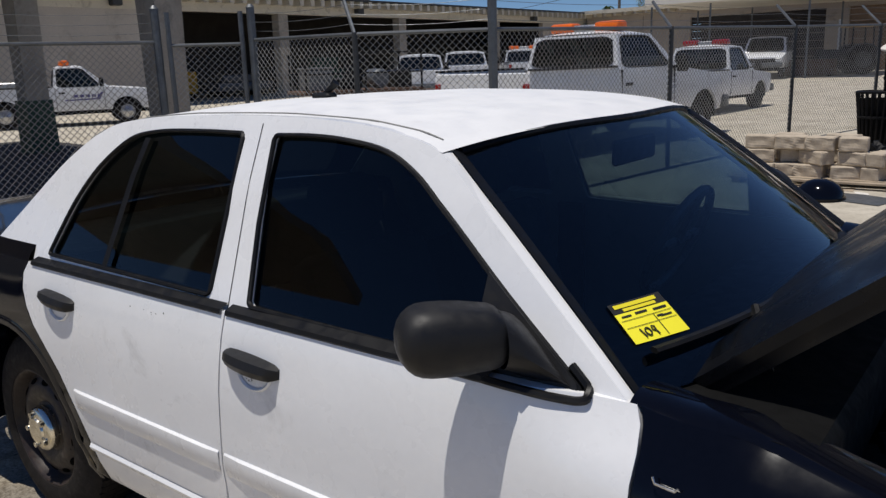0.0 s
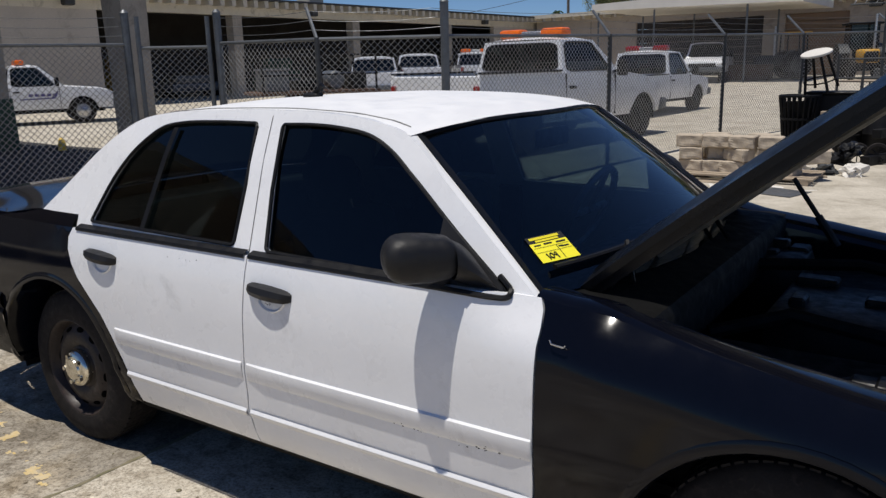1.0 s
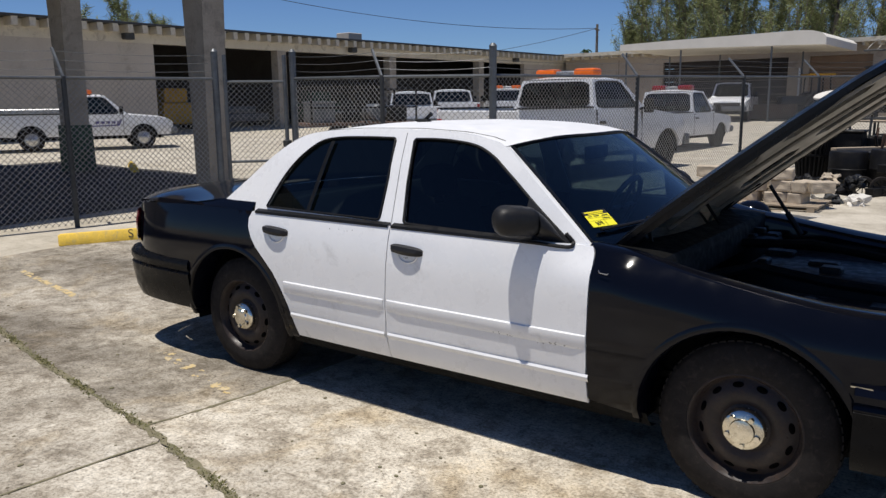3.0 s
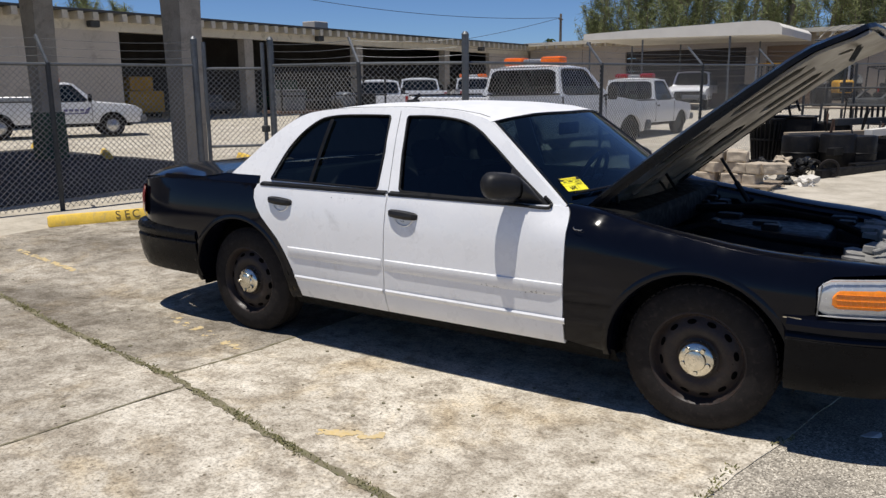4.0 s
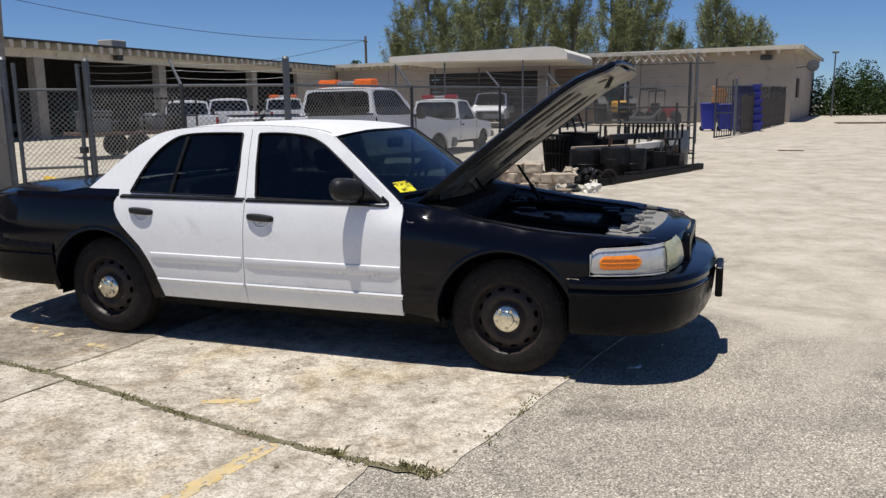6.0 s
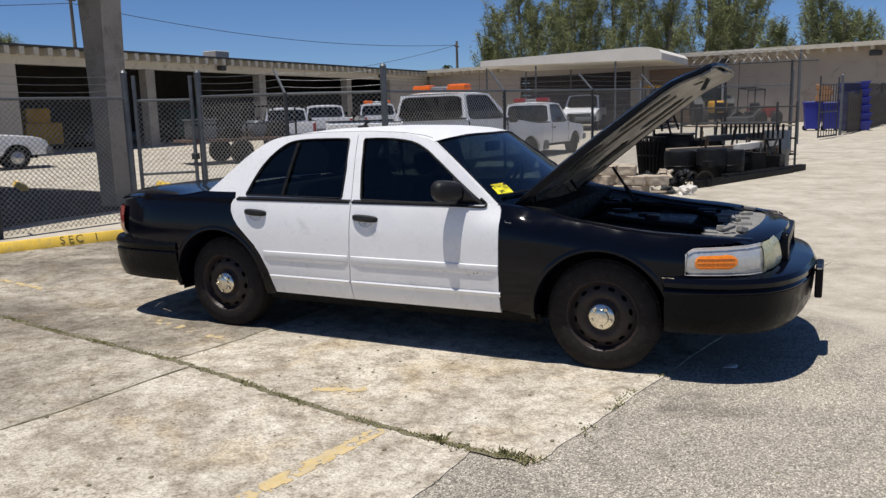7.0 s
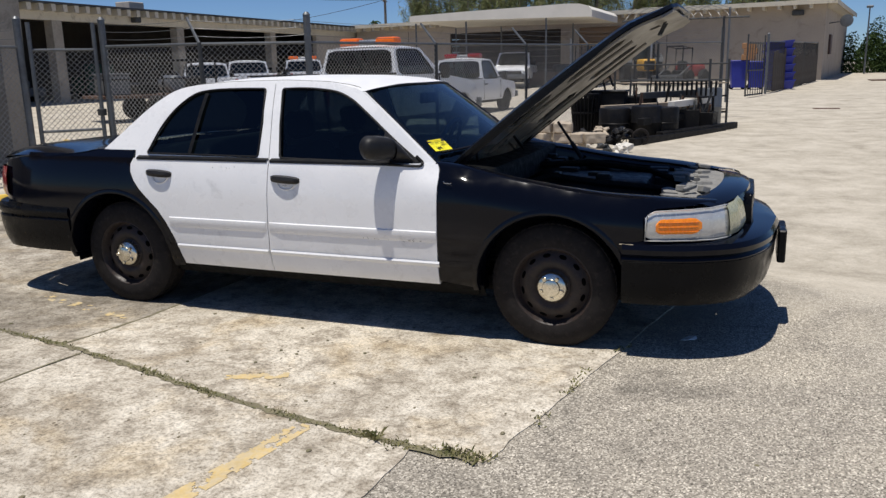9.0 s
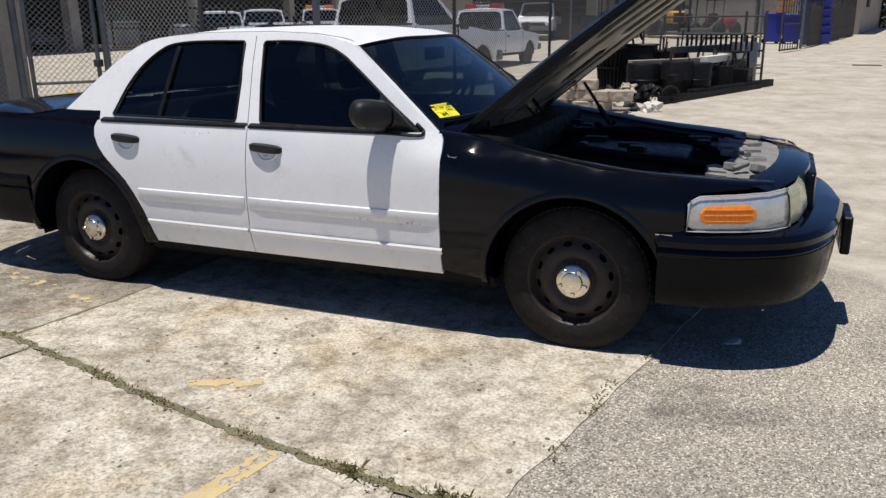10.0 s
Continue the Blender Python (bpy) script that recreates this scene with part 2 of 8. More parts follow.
def slab_mat(name="worn_concrete_slab", grime=0.0):
    """Old concrete: pale cement film worn off in islands down to brown-grey aggregate."""
    m, nt, b = node_mat(name)
    big = noise_out(nt, 0.9, 8, 0.62, warp=0.5)
    mid = noise_out(nt, 4.6, 13, 0.82, warp=0.25)
    fine = noise_out(nt, 70, 5, 0.75)
    c = ramp(nt, mid, [(0.36, (0.29, 0.25, 0.195)), (0.45, (0.45, 0.405, 0.33)), (0.52, (0.64, 0.59, 0.495)), (0.64, (0.77, 0.725, 0.63))])
    c = blend(nt, ramp(nt, big, [(0.36, (0.75, 0.75, 0.75)), (0.60, (0, 0, 0))]), c, blend(nt, 0.55, c, (0.24, 0.205, 0.155)))
    c = blend(nt, 0.68, c, ramp(nt, fine, [(0.36, (0.25, 0.24, 0.22)), (0.52, (1, 1, 1)), (0.7, (1.15, 1.15, 1.15))]), "MULTIPLY")
    if grime:
        soot = noise_out(nt, 0.75, 9, 0.66, warp=0.6)
        c = blend(nt, ramp(nt, soot, [(0.40, (grime,) * 3), (0.66, (0.1 * grime,) * 3)]), c, blend(nt, 1.0, c, (0.42, 0.41, 0.40), "MULTIPLY"))
    ob = nt.nodes.new("ShaderNodeObjectInfo")
    c = blend(nt, 1.0, c, ramp(nt, ob.outputs["Random"], [(0.0, (0.92, 0.91, 0.90)), (1.0, (1.04, 1.03, 1.02))]), "MULTIPLY")
    vor = nt.nodes.new("ShaderNodeTexVoronoi")
    vor.inputs["Scale"].default_value = 26
    tc = nt.nodes.new("ShaderNodeTexCoord")
    nt.links.new(tc.outputs["Object"], vor.inputs["Vector"])
    ochre = noise_out(nt, 1.4, 8, 0.7, warp=0.4)
    c = blend(nt, ramp(nt, ochre, [(0.52, (0, 0, 0)), (0.68, (0.55, 0.55, 0.55))]), c, blend(nt, 1.0, c, (1.0, 0.86, 0.62), "MULTIPLY"))
    chips = noise_out(nt, 24, 7, 0.8)
    c = blend(nt, 0.7, c, ramp(nt, chips, [(0.36, (0.55, 0.53, 0.50)), (0.47, (1, 1, 1)), (0.7, (1.08, 1.08, 1.08))]), "MULTIPLY")
    pits = ramp(nt, vor.outputs["Distance"], [(0.06, (0.35, 0.33, 0.30)), (0.13, (1, 1, 1))])
    pitmask = ramp(nt, noise_out(nt, 3.0, 4), [(0.52, (0, 0, 0)), (0.62, (1, 1, 1))])
    c = blend(nt, pitmask, c, blend(nt, 1.0, c, pits, "MULTIPLY"))
    # popped-out pebbles and holes, in drifts
    hol = nt.nodes.new("ShaderNodeTexVoronoi")
    hol.inputs["Scale"].default_value, hol.inputs["Randomness"].default_value = 15, 1.0
    nt.links.new(tc.outputs["Object"], hol.inputs["Vector"])
    hole = ramp(nt, hol.outputs["Distance"], [(0.09, (0.30, 0.27, 0.23)), (0.15, (1, 1, 1))])
    drift = ramp(nt, noise_out(nt, 1.6, 5, 0.6), [(0.47, (0, 0, 0)), (0.60, (1, 1, 1))])
    c = blend(nt, drift, c, blend(nt, 1.0, c, hole, "MULTIPLY"))
    veins = ramp(nt, noise_out(nt, 8.5, 10, 0.75, warp=1.6), [(0.40, (0.70, 0.68, 0.65)), (0.50, (1, 1, 1)), (0.66, (1.07, 1.07, 1.06))])
    c = blend(nt, 0.8, c, veins, "MULTIPLY")
    nt.links.new(c, b.inputs["Base Color"])
    b.inputs["Roughness"].default_value = 0.93
    b.inputs["Specular IOR Level"].default_value = 0.25
    bump(nt, b, blend(nt, 0.5, mid, fine), 0.5, 0.006)
    return m


def ground_mat():
    """Sun-bleached asphalt with pale stones; farther out it is worn to sandy grey."""
    m, nt, b = node_mat("bleached_asphalt")
    tc = nt.nodes.new("ShaderNodeTexCoord")
    vor = nt.nodes.new("ShaderNodeTexVoronoi")
    vor.inputs["Scale"].default_value = 150
    nt.links.new(tc.outputs["Object"], vor.inputs["Vector"])
    stones = ramp(nt, vor.outputs["Color"], [(0.10, (0.12, 0.108, 0.092)), (0.35, (0.29, 0.267, 0.228)), (0.65, (0.41, 0.378, 0.325)), (0.92, (0.80, 0.75, 0.66))])
    mid = noise_out(nt, 1.3, 9, 0.68, warp=0.8)
    c = blend(nt, 0.9, stones, ramp(nt, mid, [(0.32, (0.50, 0.49, 0.47)), (0.5, (0.95, 0.93, 0.89)), (0.7, (1.2, 1.17, 1.1))]), "MULTIPLY")
    big = noise_out(nt, 0.22, 7, 0.66, warp=0.5)
    worn = ramp(nt, noise_out(nt, 1.5, 12, 0.78, warp=0.3), [(0.34, (0.33, 0.295, 0.235)), (0.47, (0.46, 0.415, 0.335)), (0.60, (0.57, 0.52, 0.43))])
    sep = nt.nodes.new("ShaderNodeSeparateXYZ")
    nt.links.new(tc.outputs["Object"], sep.inputs[0])
    def math_node(op, a, k):
        n = nt.nodes.new("ShaderNodeMath")
        n.operation = op
        nt.links.new(a, n.inputs[0])
        if isinstance(k, (int, float)):
            n.inputs[1].default_value = k
        else:
            nt.links.new(k, n.inputs[1])
        return n.outputs[0]
    reach = math_node("ADD", math_node("MULTIPLY", sep.outputs[1], 0.11), math_node("MULTIPLY", big, 1.7))
    c = blend(nt, ramp(nt, reach, [(0.80, (0, 0, 0)), (1.35, (1, 1, 1))]), c, worn)
    fine = noise_out(nt, 45, 4, 0.7)
    c = blend(nt, 0.3, c, ramp(nt, fine, [(0.3, (0.4, 0.4, 0.4)), (0.6, (1, 1, 1))]), "MULTIPLY")
    nt.links.new(c, b.inputs["Base Color"])
    b.inputs["Roughness"].default_value = 0.93
    b.inputs["Specular IOR Level"].default_value = 0.25
    bump(nt, b, vor.outputs["Distance"], 0.5, 0.005)
    return m


SLAB, SLAB_OLD, SLAB_MID, ASPHALT = slab_mat(), slab_mat("sooty_concrete_slab", 1.0), slab_mat("aged_concrete_slab", 0.55), ground_mat()
# Dark asphalt, blackened further to hold the carport's shade in its colour.
SHADED_TAR = surf("shade_darkened_asphalt", (0.028, 0.026, 0.025), 0.9, vary=0.35, coarse=1.2, fine=60, grain=0.4, dirt=(0.06, 0.05, 0.04), dirt_amt=0.4)


# ---- building helpers ----
def lerp(a, b, t):
    return a + (b - a) * t


def interp(x, table):
    return float(np.interp(x, [p[0] for p in table], [p[1] for p in table]))


def smooth(a, b, x):
    t = min(1, max(0, (x - a) / (b - a)))
    return t * t * (3 - 2 * t)


def ground_z(x, y):
    """The bays are nearly level; beyond them the lot climbs about one in eighty."""
    near = 0.05 * smooth(0.1, 1.25, -y) * (1 - smooth(0.2, 2.2, x)) if y < -0.1 else 0.0
    return near + 0.012 * min(80.0, max(0.0, math.hypot(x - 2, y + 1) - 6))


def raised(m):
    """The same place, lifted to the lot's level there."""
    return Matrix.Translation((0, 0, ground_z(m.translation.x, m.translation.y))) @ m


def finish(name, bm, material, flat=False, out=None):
    """out: a point inside; the faces are turned away from it (for single panes)."""
    bmesh.ops.recalc_face_normals(bm, faces=bm.faces)
    if out is not None:
        turn = [f for f in bm.faces if f.normal.dot(f.calc_center_median() - Vector(out)) < 0]
        bmesh.ops.reverse_faces(bm, faces=turn)
    me = bpy.data.meshes.new(name)
    bm.to_mesh(me)
    bm.free()
    if not flat:
        me.polygons.foreach_set("use_smooth", [True] * len(me.polygons))
        me.set_sharp_from_angle(angle=radians(35))
    for m in material if isinstance(material, (list, tuple)) else (material,):
        me.materials.append(m)
    return new(name, me)


def part(name, bm, material, parent, label="", flat=False, out=None):
    ob = finish(name, bm, material, flat, out)
    ob.parent = parent
    # parts are drawn in their thing's own space
    if label:
        ob["label"] = label
    return ob


def thing(name, label, category, at=None, group="", kind=""):
    ob = new(name)
    ob.empty_display_size = 0.2
    if at is not None:
        ob.matrix_world = raised(at)
    return tagged(ob, label, category, group, kind)


def solid(name, bm, material, label, category, at=None, group="", kind="", flat=False):
    ob = finish(name, bm, material, flat)
    if at is not None:
        ob.matrix_world = raised(at)
    return tagged(ob, label, category, group, kind)


def box(bm, x0, x1, y0, y1, z0, z1, bevel=0.0, m=None, segs=1):
    r = bmesh.ops.create_cube(bm, size=1)
    vs = r["verts"]
    bmesh.ops.scale(bm, vec=(x1 - x0, y1 - y0, z1 - z0), verts=vs)
    bmesh.ops.translate(bm, vec=((x0 + x1) / 2, (y0 + y1) / 2, (z0 + z1) / 2), verts=vs)
    if bevel:
        es = list({e for v in vs for e in v.link_edges})
        out = bmesh.ops.bevel(bm, geom=es, offset=bevel, segments=segs, affect="EDGES", profile=0.5)
        vs = list({v for f in out["faces"] for v in f.verts} | {v for v in vs if v.is_valid})
    if m is not None:
        bmesh.ops.transform(bm, matrix=m, verts=vs)
    return vs


def rod(bm, a, b, r0, r1=None, n=8, caps=True):
    a, b = Vector(a), Vector(b)
    r1 = r0 if r1 is None else r1
    q = (b - a).to_track_quat("Z", "Y").to_matrix()
    rings = []
    for c, r in ((a, r0), (b, r1)):
        rings.append([bm.verts.new(c + q @ Vector((r * math.cos(2 * math.pi * i / n), r * math.sin(2 * math.pi * i / n), 0))) for i in range(n)])
    for i in range(n):
        bm.faces.new((rings[0][i], rings[0][(i + 1) % n], rings[1][(i + 1) % n], rings[1][i]))
    if caps:
        bm.faces.new(rings[0][::-1])
        bm.faces.new(rings[1])


def tube(bm, pts, r, n=6, closed=False, flat=1.0):
    pts = [Vector(p) for p in pts]
    rings = []
    k = len(pts)
    for i, p in enumerate(pts):
        a = pts[i - 1] if i or closed else p
        b = pts[(i + 1) % k] if i < k - 1 or closed else p
        q = (b - a).to_track_quat("Z", "Y").to_matrix()
        rings.append([bm.verts.new(p + q @ Vector((r * math.cos(2 * math.pi * j / n), flat * r * math.sin(2 * math.pi * j / n), 0))) for j in range(n)])
    for i in range(k if closed else k - 1):
        for j in range(n):
            bm.faces.new((rings[i][j], rings[i][(j + 1) % n], rings[(i + 1) % k][(j + 1) % n], rings[(i + 1) % k][j]))
    if not closed:
        bm.faces.new(rings[0][::-1])
        bm.faces.new(rings[-1])


def lathe(bm, prof, n=32, close=False):
    """Turns (radius, y) about the y axis."""
    rings = []
    for r, y in prof:
        if r < 1e-6:
            rings.append([bm.verts.new((0, y, 0))])
        else:
            rings.append([bm.verts.new((r * math.cos(2 * math.pi * i / n), y, r * math.sin(2 * math.pi * i / n))) for i in range(n)])
    todo = list(zip(rings, rings[1:])) + ([(rings[-1], rings[0])] if close else [])
    for a, b in todo:
        for i in range(n):
            j = (i + 1) % n
            if len(a) == 1 and len(b) == 1:
                continue
            if len(a) == 1:
                bm.faces.new((a[0], b[j], b[i]))
            elif len(b) == 1:
                bm.faces.new((a[i], a[j], b[0]))
            else:
                bm.faces.new((a[i], a[j], b[j], b[i]))


def loft(bm, rows, closed=False):
    vs = [[bm.verts.new(p) for p in row] for row in rows]
    n = len(vs[0])
    for a, b in zip(vs, vs[1:]):
        for i in range(n if closed else n - 1):
            j = (i + 1) % n
            bm.faces.new((a[i], a[j], b[j], b[i]))
    return vs


def shell(bm, t):
    bmesh.ops.recalc_face_normals(bm, faces=bm.faces)
    bmesh.ops.solidify(bm, geom=list(bm.faces), thickness=t)


from mathutils.geometry import delaunay_2d_cdt


def sheet(bm, outline, where, step=0.08, holes=()):
    """Fills a 2D outline, with holes, by a grid of small faces and lays it on a surface: where(u, v) gives the place."""
    pts, edges = [], []
    for loop in (outline, *holes):
        ring = []
        for a, b in zip(loop, list(loop[1:]) + [loop[0]]):
            k = max(1, int(math.hypot(b[0] - a[0], b[1] - a[1]) / step))
            ring += [(lerp(a[0], b[0], i / k), lerp(a[1], b[1], i / k)) for i in range(k)]
        s = len(pts)
        pts += ring
        edges += [(s + i, s + (i + 1) % len(ring)) for i in range(len(ring))]
    us, vs = [p[0] for p in outline], [p[1] for p in outline]
    border = [Vector(p) for p in pts]
    def inside(p, loop):
        hit = False
        for (ax, ay), (bx, by) in zip(loop, list(loop[1:]) + [loop[0]]):
            if (ay > p[1]) != (by > p[1]) and p[0] < (bx - ax) * (p[1] - ay) / (by - ay) + ax:
                hit = not hit
        return hit
    u = min(us) + step * 0.5
    extra = []
    arr = np.array(pts)
    while u < max(us):
        v = min(vs) + step * 0.5
        while v < max(vs):
            if inside((u, v), outline) and not any(inside((u, v), h) for h in holes) and np.min(np.hypot(arr[:, 0] - u, arr[:, 1] - v)) > step * 0.45:
                extra.append((u, v))
            v += step
        u += step
    allp = [Vector(p) for p in pts + extra]
    vo, eo, fo, *_ = delaunay_2d_cdt(allp, edges, [], 0, 1e-6)
    bv = [bm.verts.new(where(p.x, p.y)) for p in vo]
    for f in fo:
        c = sum((vo[i] for i in f), Vector((0, 0))) / len(f)
        if len(f) == 3 and abs((vo[f[1]] - vo[f[0]]).cross(vo[f[2]] - vo[f[0]])) < 3e-6:
            continue
        if inside(c, outline) and not any(inside(c, h) for h in holes):
            try:
                bm.faces.new([bv[i] for i in f])
            except ValueError:
                pass
    loose = [v for v in bm.verts if not v.link_faces]
    bmesh.ops.delete(bm, geom=loose, context="VERTS")


def flip(bm, yc):
    """Mirrors a mesh across the plane y = yc."""
    for v in bm.verts:
        v.co.y = 2 * yc - v.co.y
    bmesh.ops.reverse_faces(bm, faces=bm.faces)


# ---- ground ----
def make_ground():
    bm = bmesh.new()
    xs = [-900, -300, -150] + list(range(-95, -9, 2)) + [i * 0.25 for i in range(-36, 33)] + list(range(9, 60, 2)) + [90, 150, 300, 900]
    ys = [-900, -300, -90, -30, -12] + [i * 0.175 for i in range(-48, 17)] + list(range(4, 100, 2)) + [150, 300, 900]
    loft(bm, [[(x, y, ground_z(x, y) - 0.006) for x in xs] for y in ys])
    return solid("ground", bm, ASPHALT, "sun-bleached grey asphalt lot with pale stones, worn sandy", "ground", kind="structure")


make_ground()

# concrete slabs of the parking bays: corners in plan
LONG_JOINT = [(-5.07, 0.23), (-3.23, -0.22), (-0.95, -0.69), (0.33, -0.90), (1.50, -1.15), (2.5, -1.31), (3.02, -1.37)]
C1 = lambda x: interp(x, LONG_JOINT)               # the long joint with grass
EDGE_A = lambda y: 3.30 + 0.212 * y                # where the slabs end against the asphalt
EDGE_B = lambda y: 2.69 + 0.065 * (y + 1.4)        # the same, nearer the open side
JX = lambda y: 0.335 + 0.03 * (y + 0.9)            # cross joint under the car
LOW_JOINT = [(0.555, -0.975), (0.47, -1.84), (0.28, -2.68), (-0.25, -4.6)]


def along(a, b, n=8):
    """Points on the long joint from x = a to x = b."""
    return [(lerp(a, b, i / n), C1(lerp(a, b, i / n))) for i in range(n + 1)]


pavement = thing("pavement", "cracked pale concrete parking slabs with grassy joints", "pavement", kind="structure")


def slab(corners, material):
    bm = bmesh.new()
    sheet(bm, corners, lambda u, v: (u, v, ground_z(u, v)), 0.22)
    ret = bmesh.ops.extrude_face_region(bm, geom=list(bm.faces))
    bmesh.ops.translate(bm, vec=(0, 0, -0.05), verts=[v for v in ret["geom"] if isinstance(v, bmesh.types.BMVert)])
    part("slab", bm, material, pavement)


def wavy(a, b, amp, seed, n=14):
    """An edge that wanders a little between two corners."""
    rnd = random.Random(seed)
    out = []
    for i in range(n):
        t = i / n
        d = amp * (rnd.random() - 0.5) * (0 if i == 0 else 1)
        out.append((lerp(a[0], b[0], t) + d, lerp(a[1], b[1], t) + d))
    return out


def joint(g=0.007):
    up = lambda a, b: [(x, y + g) for x, y in along(a, b)]
    down = lambda a, b: [(x, y - g) for x, y in along(a, b)]
    slab(up(JX(-0.9) + g, 3.0) + wavy((EDGE_A(-1.33), -1.33), (EDGE_A(4.2), 4.2), 0.022, 2, 60) + [(EDGE_A(4.2), 4.2), (JX(4.2) + g, 4.2)], SLAB)
    slab(up(-5.0, JX(-0.9) - g) + [(JX(4.2) - g, 4.2), (-5.0, 4.2)], SLAB_OLD)
    slab([(x + 0.010, y) for x, y in LOW_JOINT[::-1]] + down(0.58, 2.68)[1:] + wavy((EDGE_B(-1.42), -1.42), (EDGE_B(-4.6), -4.6), 0.025, 3, 40) + [(EDGE_B(-4.6), -4.6)], SLAB)
    slab([(-5.0, -4.6)] + [(x - 0.006, y) for x, y in LOW_JOINT[::-1]] + down(-5.0, 0.53)[::-1], SLAB_MID)


joint()


def strip(name, pts, w, material, label, lift=0.003, seed=0, parent=None):
    """A worn painted line or soil seam laid on the slabs."""
    rnd = random.Random(seed)
    bm = bmesh.new()
    rows = []
    for (ax, ay), (bx, by) in zip(pts, pts[1:]):
        L = math.hypot(bx - ax, by - ay)
        nx, ny = -(by - ay) / L, (bx - ax) / L
        k = max(2, int(L / 0.05))
        for i in range(k + 1):
            x, y = lerp(ax, bx, i / k), lerp(ay, by, i / k)
            a, b = w * (0.5 + 0.75 * (rnd.random() - 0.5)), w * (0.5 + 0.75 * (rnd.random() - 0.5))
            rows.append([(x + nx * a, y + ny * a, ground_z(x + nx * a, y + ny * a) + lift), (x - nx * b, y - ny * b, ground_z(x - nx * b, y - ny * b) + lift)])
    loft(bm, rows)
    return solid(name, bm, material, label, "marking", kind="structure")


def worn_line(a, b, w, keep, label, seed):
    """Old line paint, flaked into islands."""
    L = math.hypot(b[0] - a[0], b[1] - a[1])
    ux, uy = (b[0] - a[0]) / L, (b[1] - a[1]) / L
    bm = bmesh.new()
    c, nu, nv = 0.011, int(L / 0.011), int(w / 0.011)
    grid = {}
    def vert(i, j):
        if (i, j) not in grid:
            jit = 0.004 * noise.noise((i * 1.7, j * 1.3, seed))
            s, v = i * c + jit, j * c - w / 2 + jit
            x, y = a[0] + ux * s - uy * v, a[1] + uy * s + ux * v
            grid[i, j] = bm.verts.new((x, y, ground_z(x, y) + 0.0022))
        return grid[i, j]
    for i in range(nu):
        for j in range(nv):
            edge = min(j + 0.5, nv - j - 0.5) / (nv / 2)
            n = noise.fractal((i * 0.13, j * 0.15, seed), 0.7, 2.1, 5)
            if n + 0.35 * min(1, edge * 2.5) + 0.2 * min(1, min(i, nu - i) / 6) > keep:
                bm.faces.new((vert(i, j), vert(i + 1, j), vert(i + 1, j + 1), vert(i, j + 1)))
    solid("bay_line", bm, LINE_PAINT, label, "marking", kind="structure")


worn_line((2.155, -1.29), (1.83, -3.1), 0.10, 0.26, "worn yellow parking line on concrete", 1)
worn_line((1.44, -0.98), (1.79, -0.82), 0.09, 0.58, "worn yellow parking line remnant on concrete", 2)
worn_line((-4.1, 0.69), (-2.6, 0.42), 0.08, 0.55, "faded yellow parking line on concrete", 3)
worn_line((-0.7, -0.06), (0.30, -0.32), 0.10, 0.80, "last flakes of a yellow line on concrete", 4)
strip("joint_soil", along(-5.0, 2.98, 16), 0.04, DIRT, "soil-filled grassy joint between concrete slabs", seed=5)
strip("joint_soil", LOW_JOINT, 0.012, DIRT, "soil-filled joint between concrete slabs", 0.002, seed=6)
strip("joint_soil", [(JX(-0.9), -0.9), (JX(0.9), 0.9)], 0.022, DIRT, "soil-filled joint between concrete slabs", 0.002, seed=7)


def grass(name, spots, label, seed, h=0.05):
    rnd = random.Random(seed)
    bm = bmesh.new()
    for x, y, k, hh, spread in spots:
        for i in range(k):
            px, py = x + rnd.gauss(0, spread), y + rnd.gauss(0, spread)
            z = ground_z(px, py)
            a, lean, L = rnd.random() * 6.28, 0.2 + rnd.random() * 1.2, hh * (0.4 + rnd.random() * 0.8)
            w = 0.0035 + 0.003 * rnd.random()
            dx, dy = math.cos(a), math.sin(a)
            v = [bm.verts.new(p) for p in ((px - dy * w, py + dx * w, z), (px + dy * w, py - dx * w, z), (px + dx * L * lean * 0.5, py + dy * L * lean * 0.5, z + L * 0.7), (px + dx * L * lean, py + dy * L * lean, z + L * (1 - lean * 0.3)))]
            bm.faces.new((v[0], v[1], v[2]))
            bm.faces.new((v[1], v[3], v[2]))
    return solid(name, bm, GRASS, label, "grass", kind="stuff", flat=True)


rnd = random.Random(4)
spots = [(x, C1(x) + rnd.gauss(0, 0.008), 3 + int(46 * max(0, noise.noise((x * 3.1, 3, 0)) + 0.12)), 0.015, 0.013) for x in np.arange(-5.0, 2.98, 0.03)]
grass("joint_grass", spots, "short dry green grass growing in the slab joint", 1)
grass("weed_tuft", [(2.51, C1(2.51), 26, 0.05, 0.012), (2.46, C1(2.46), 14, 0.03, 0.018), (2.62, C1(2.62), 24, 0.02, 0.03)], "small green weed tuft sprouting from the joint", 2)
rnd = random.Random(8)
grass("edge_grass", [(EDGE_A(y) + rnd.gauss(0, 0.02) - 0.02, y, 9, 0.018, 0.016) for y in np.arange(-1.3, 0.2, 0.05) if noise.noise((0, y * 3.1, 5)) > 0.0] + [(2.83 + i * 0.022, C1(2.83) + 0.03 - 0.004 * i, 16, 0.025, 0.02) for i in range(9)], "sparse grass along the slab edge", 3)


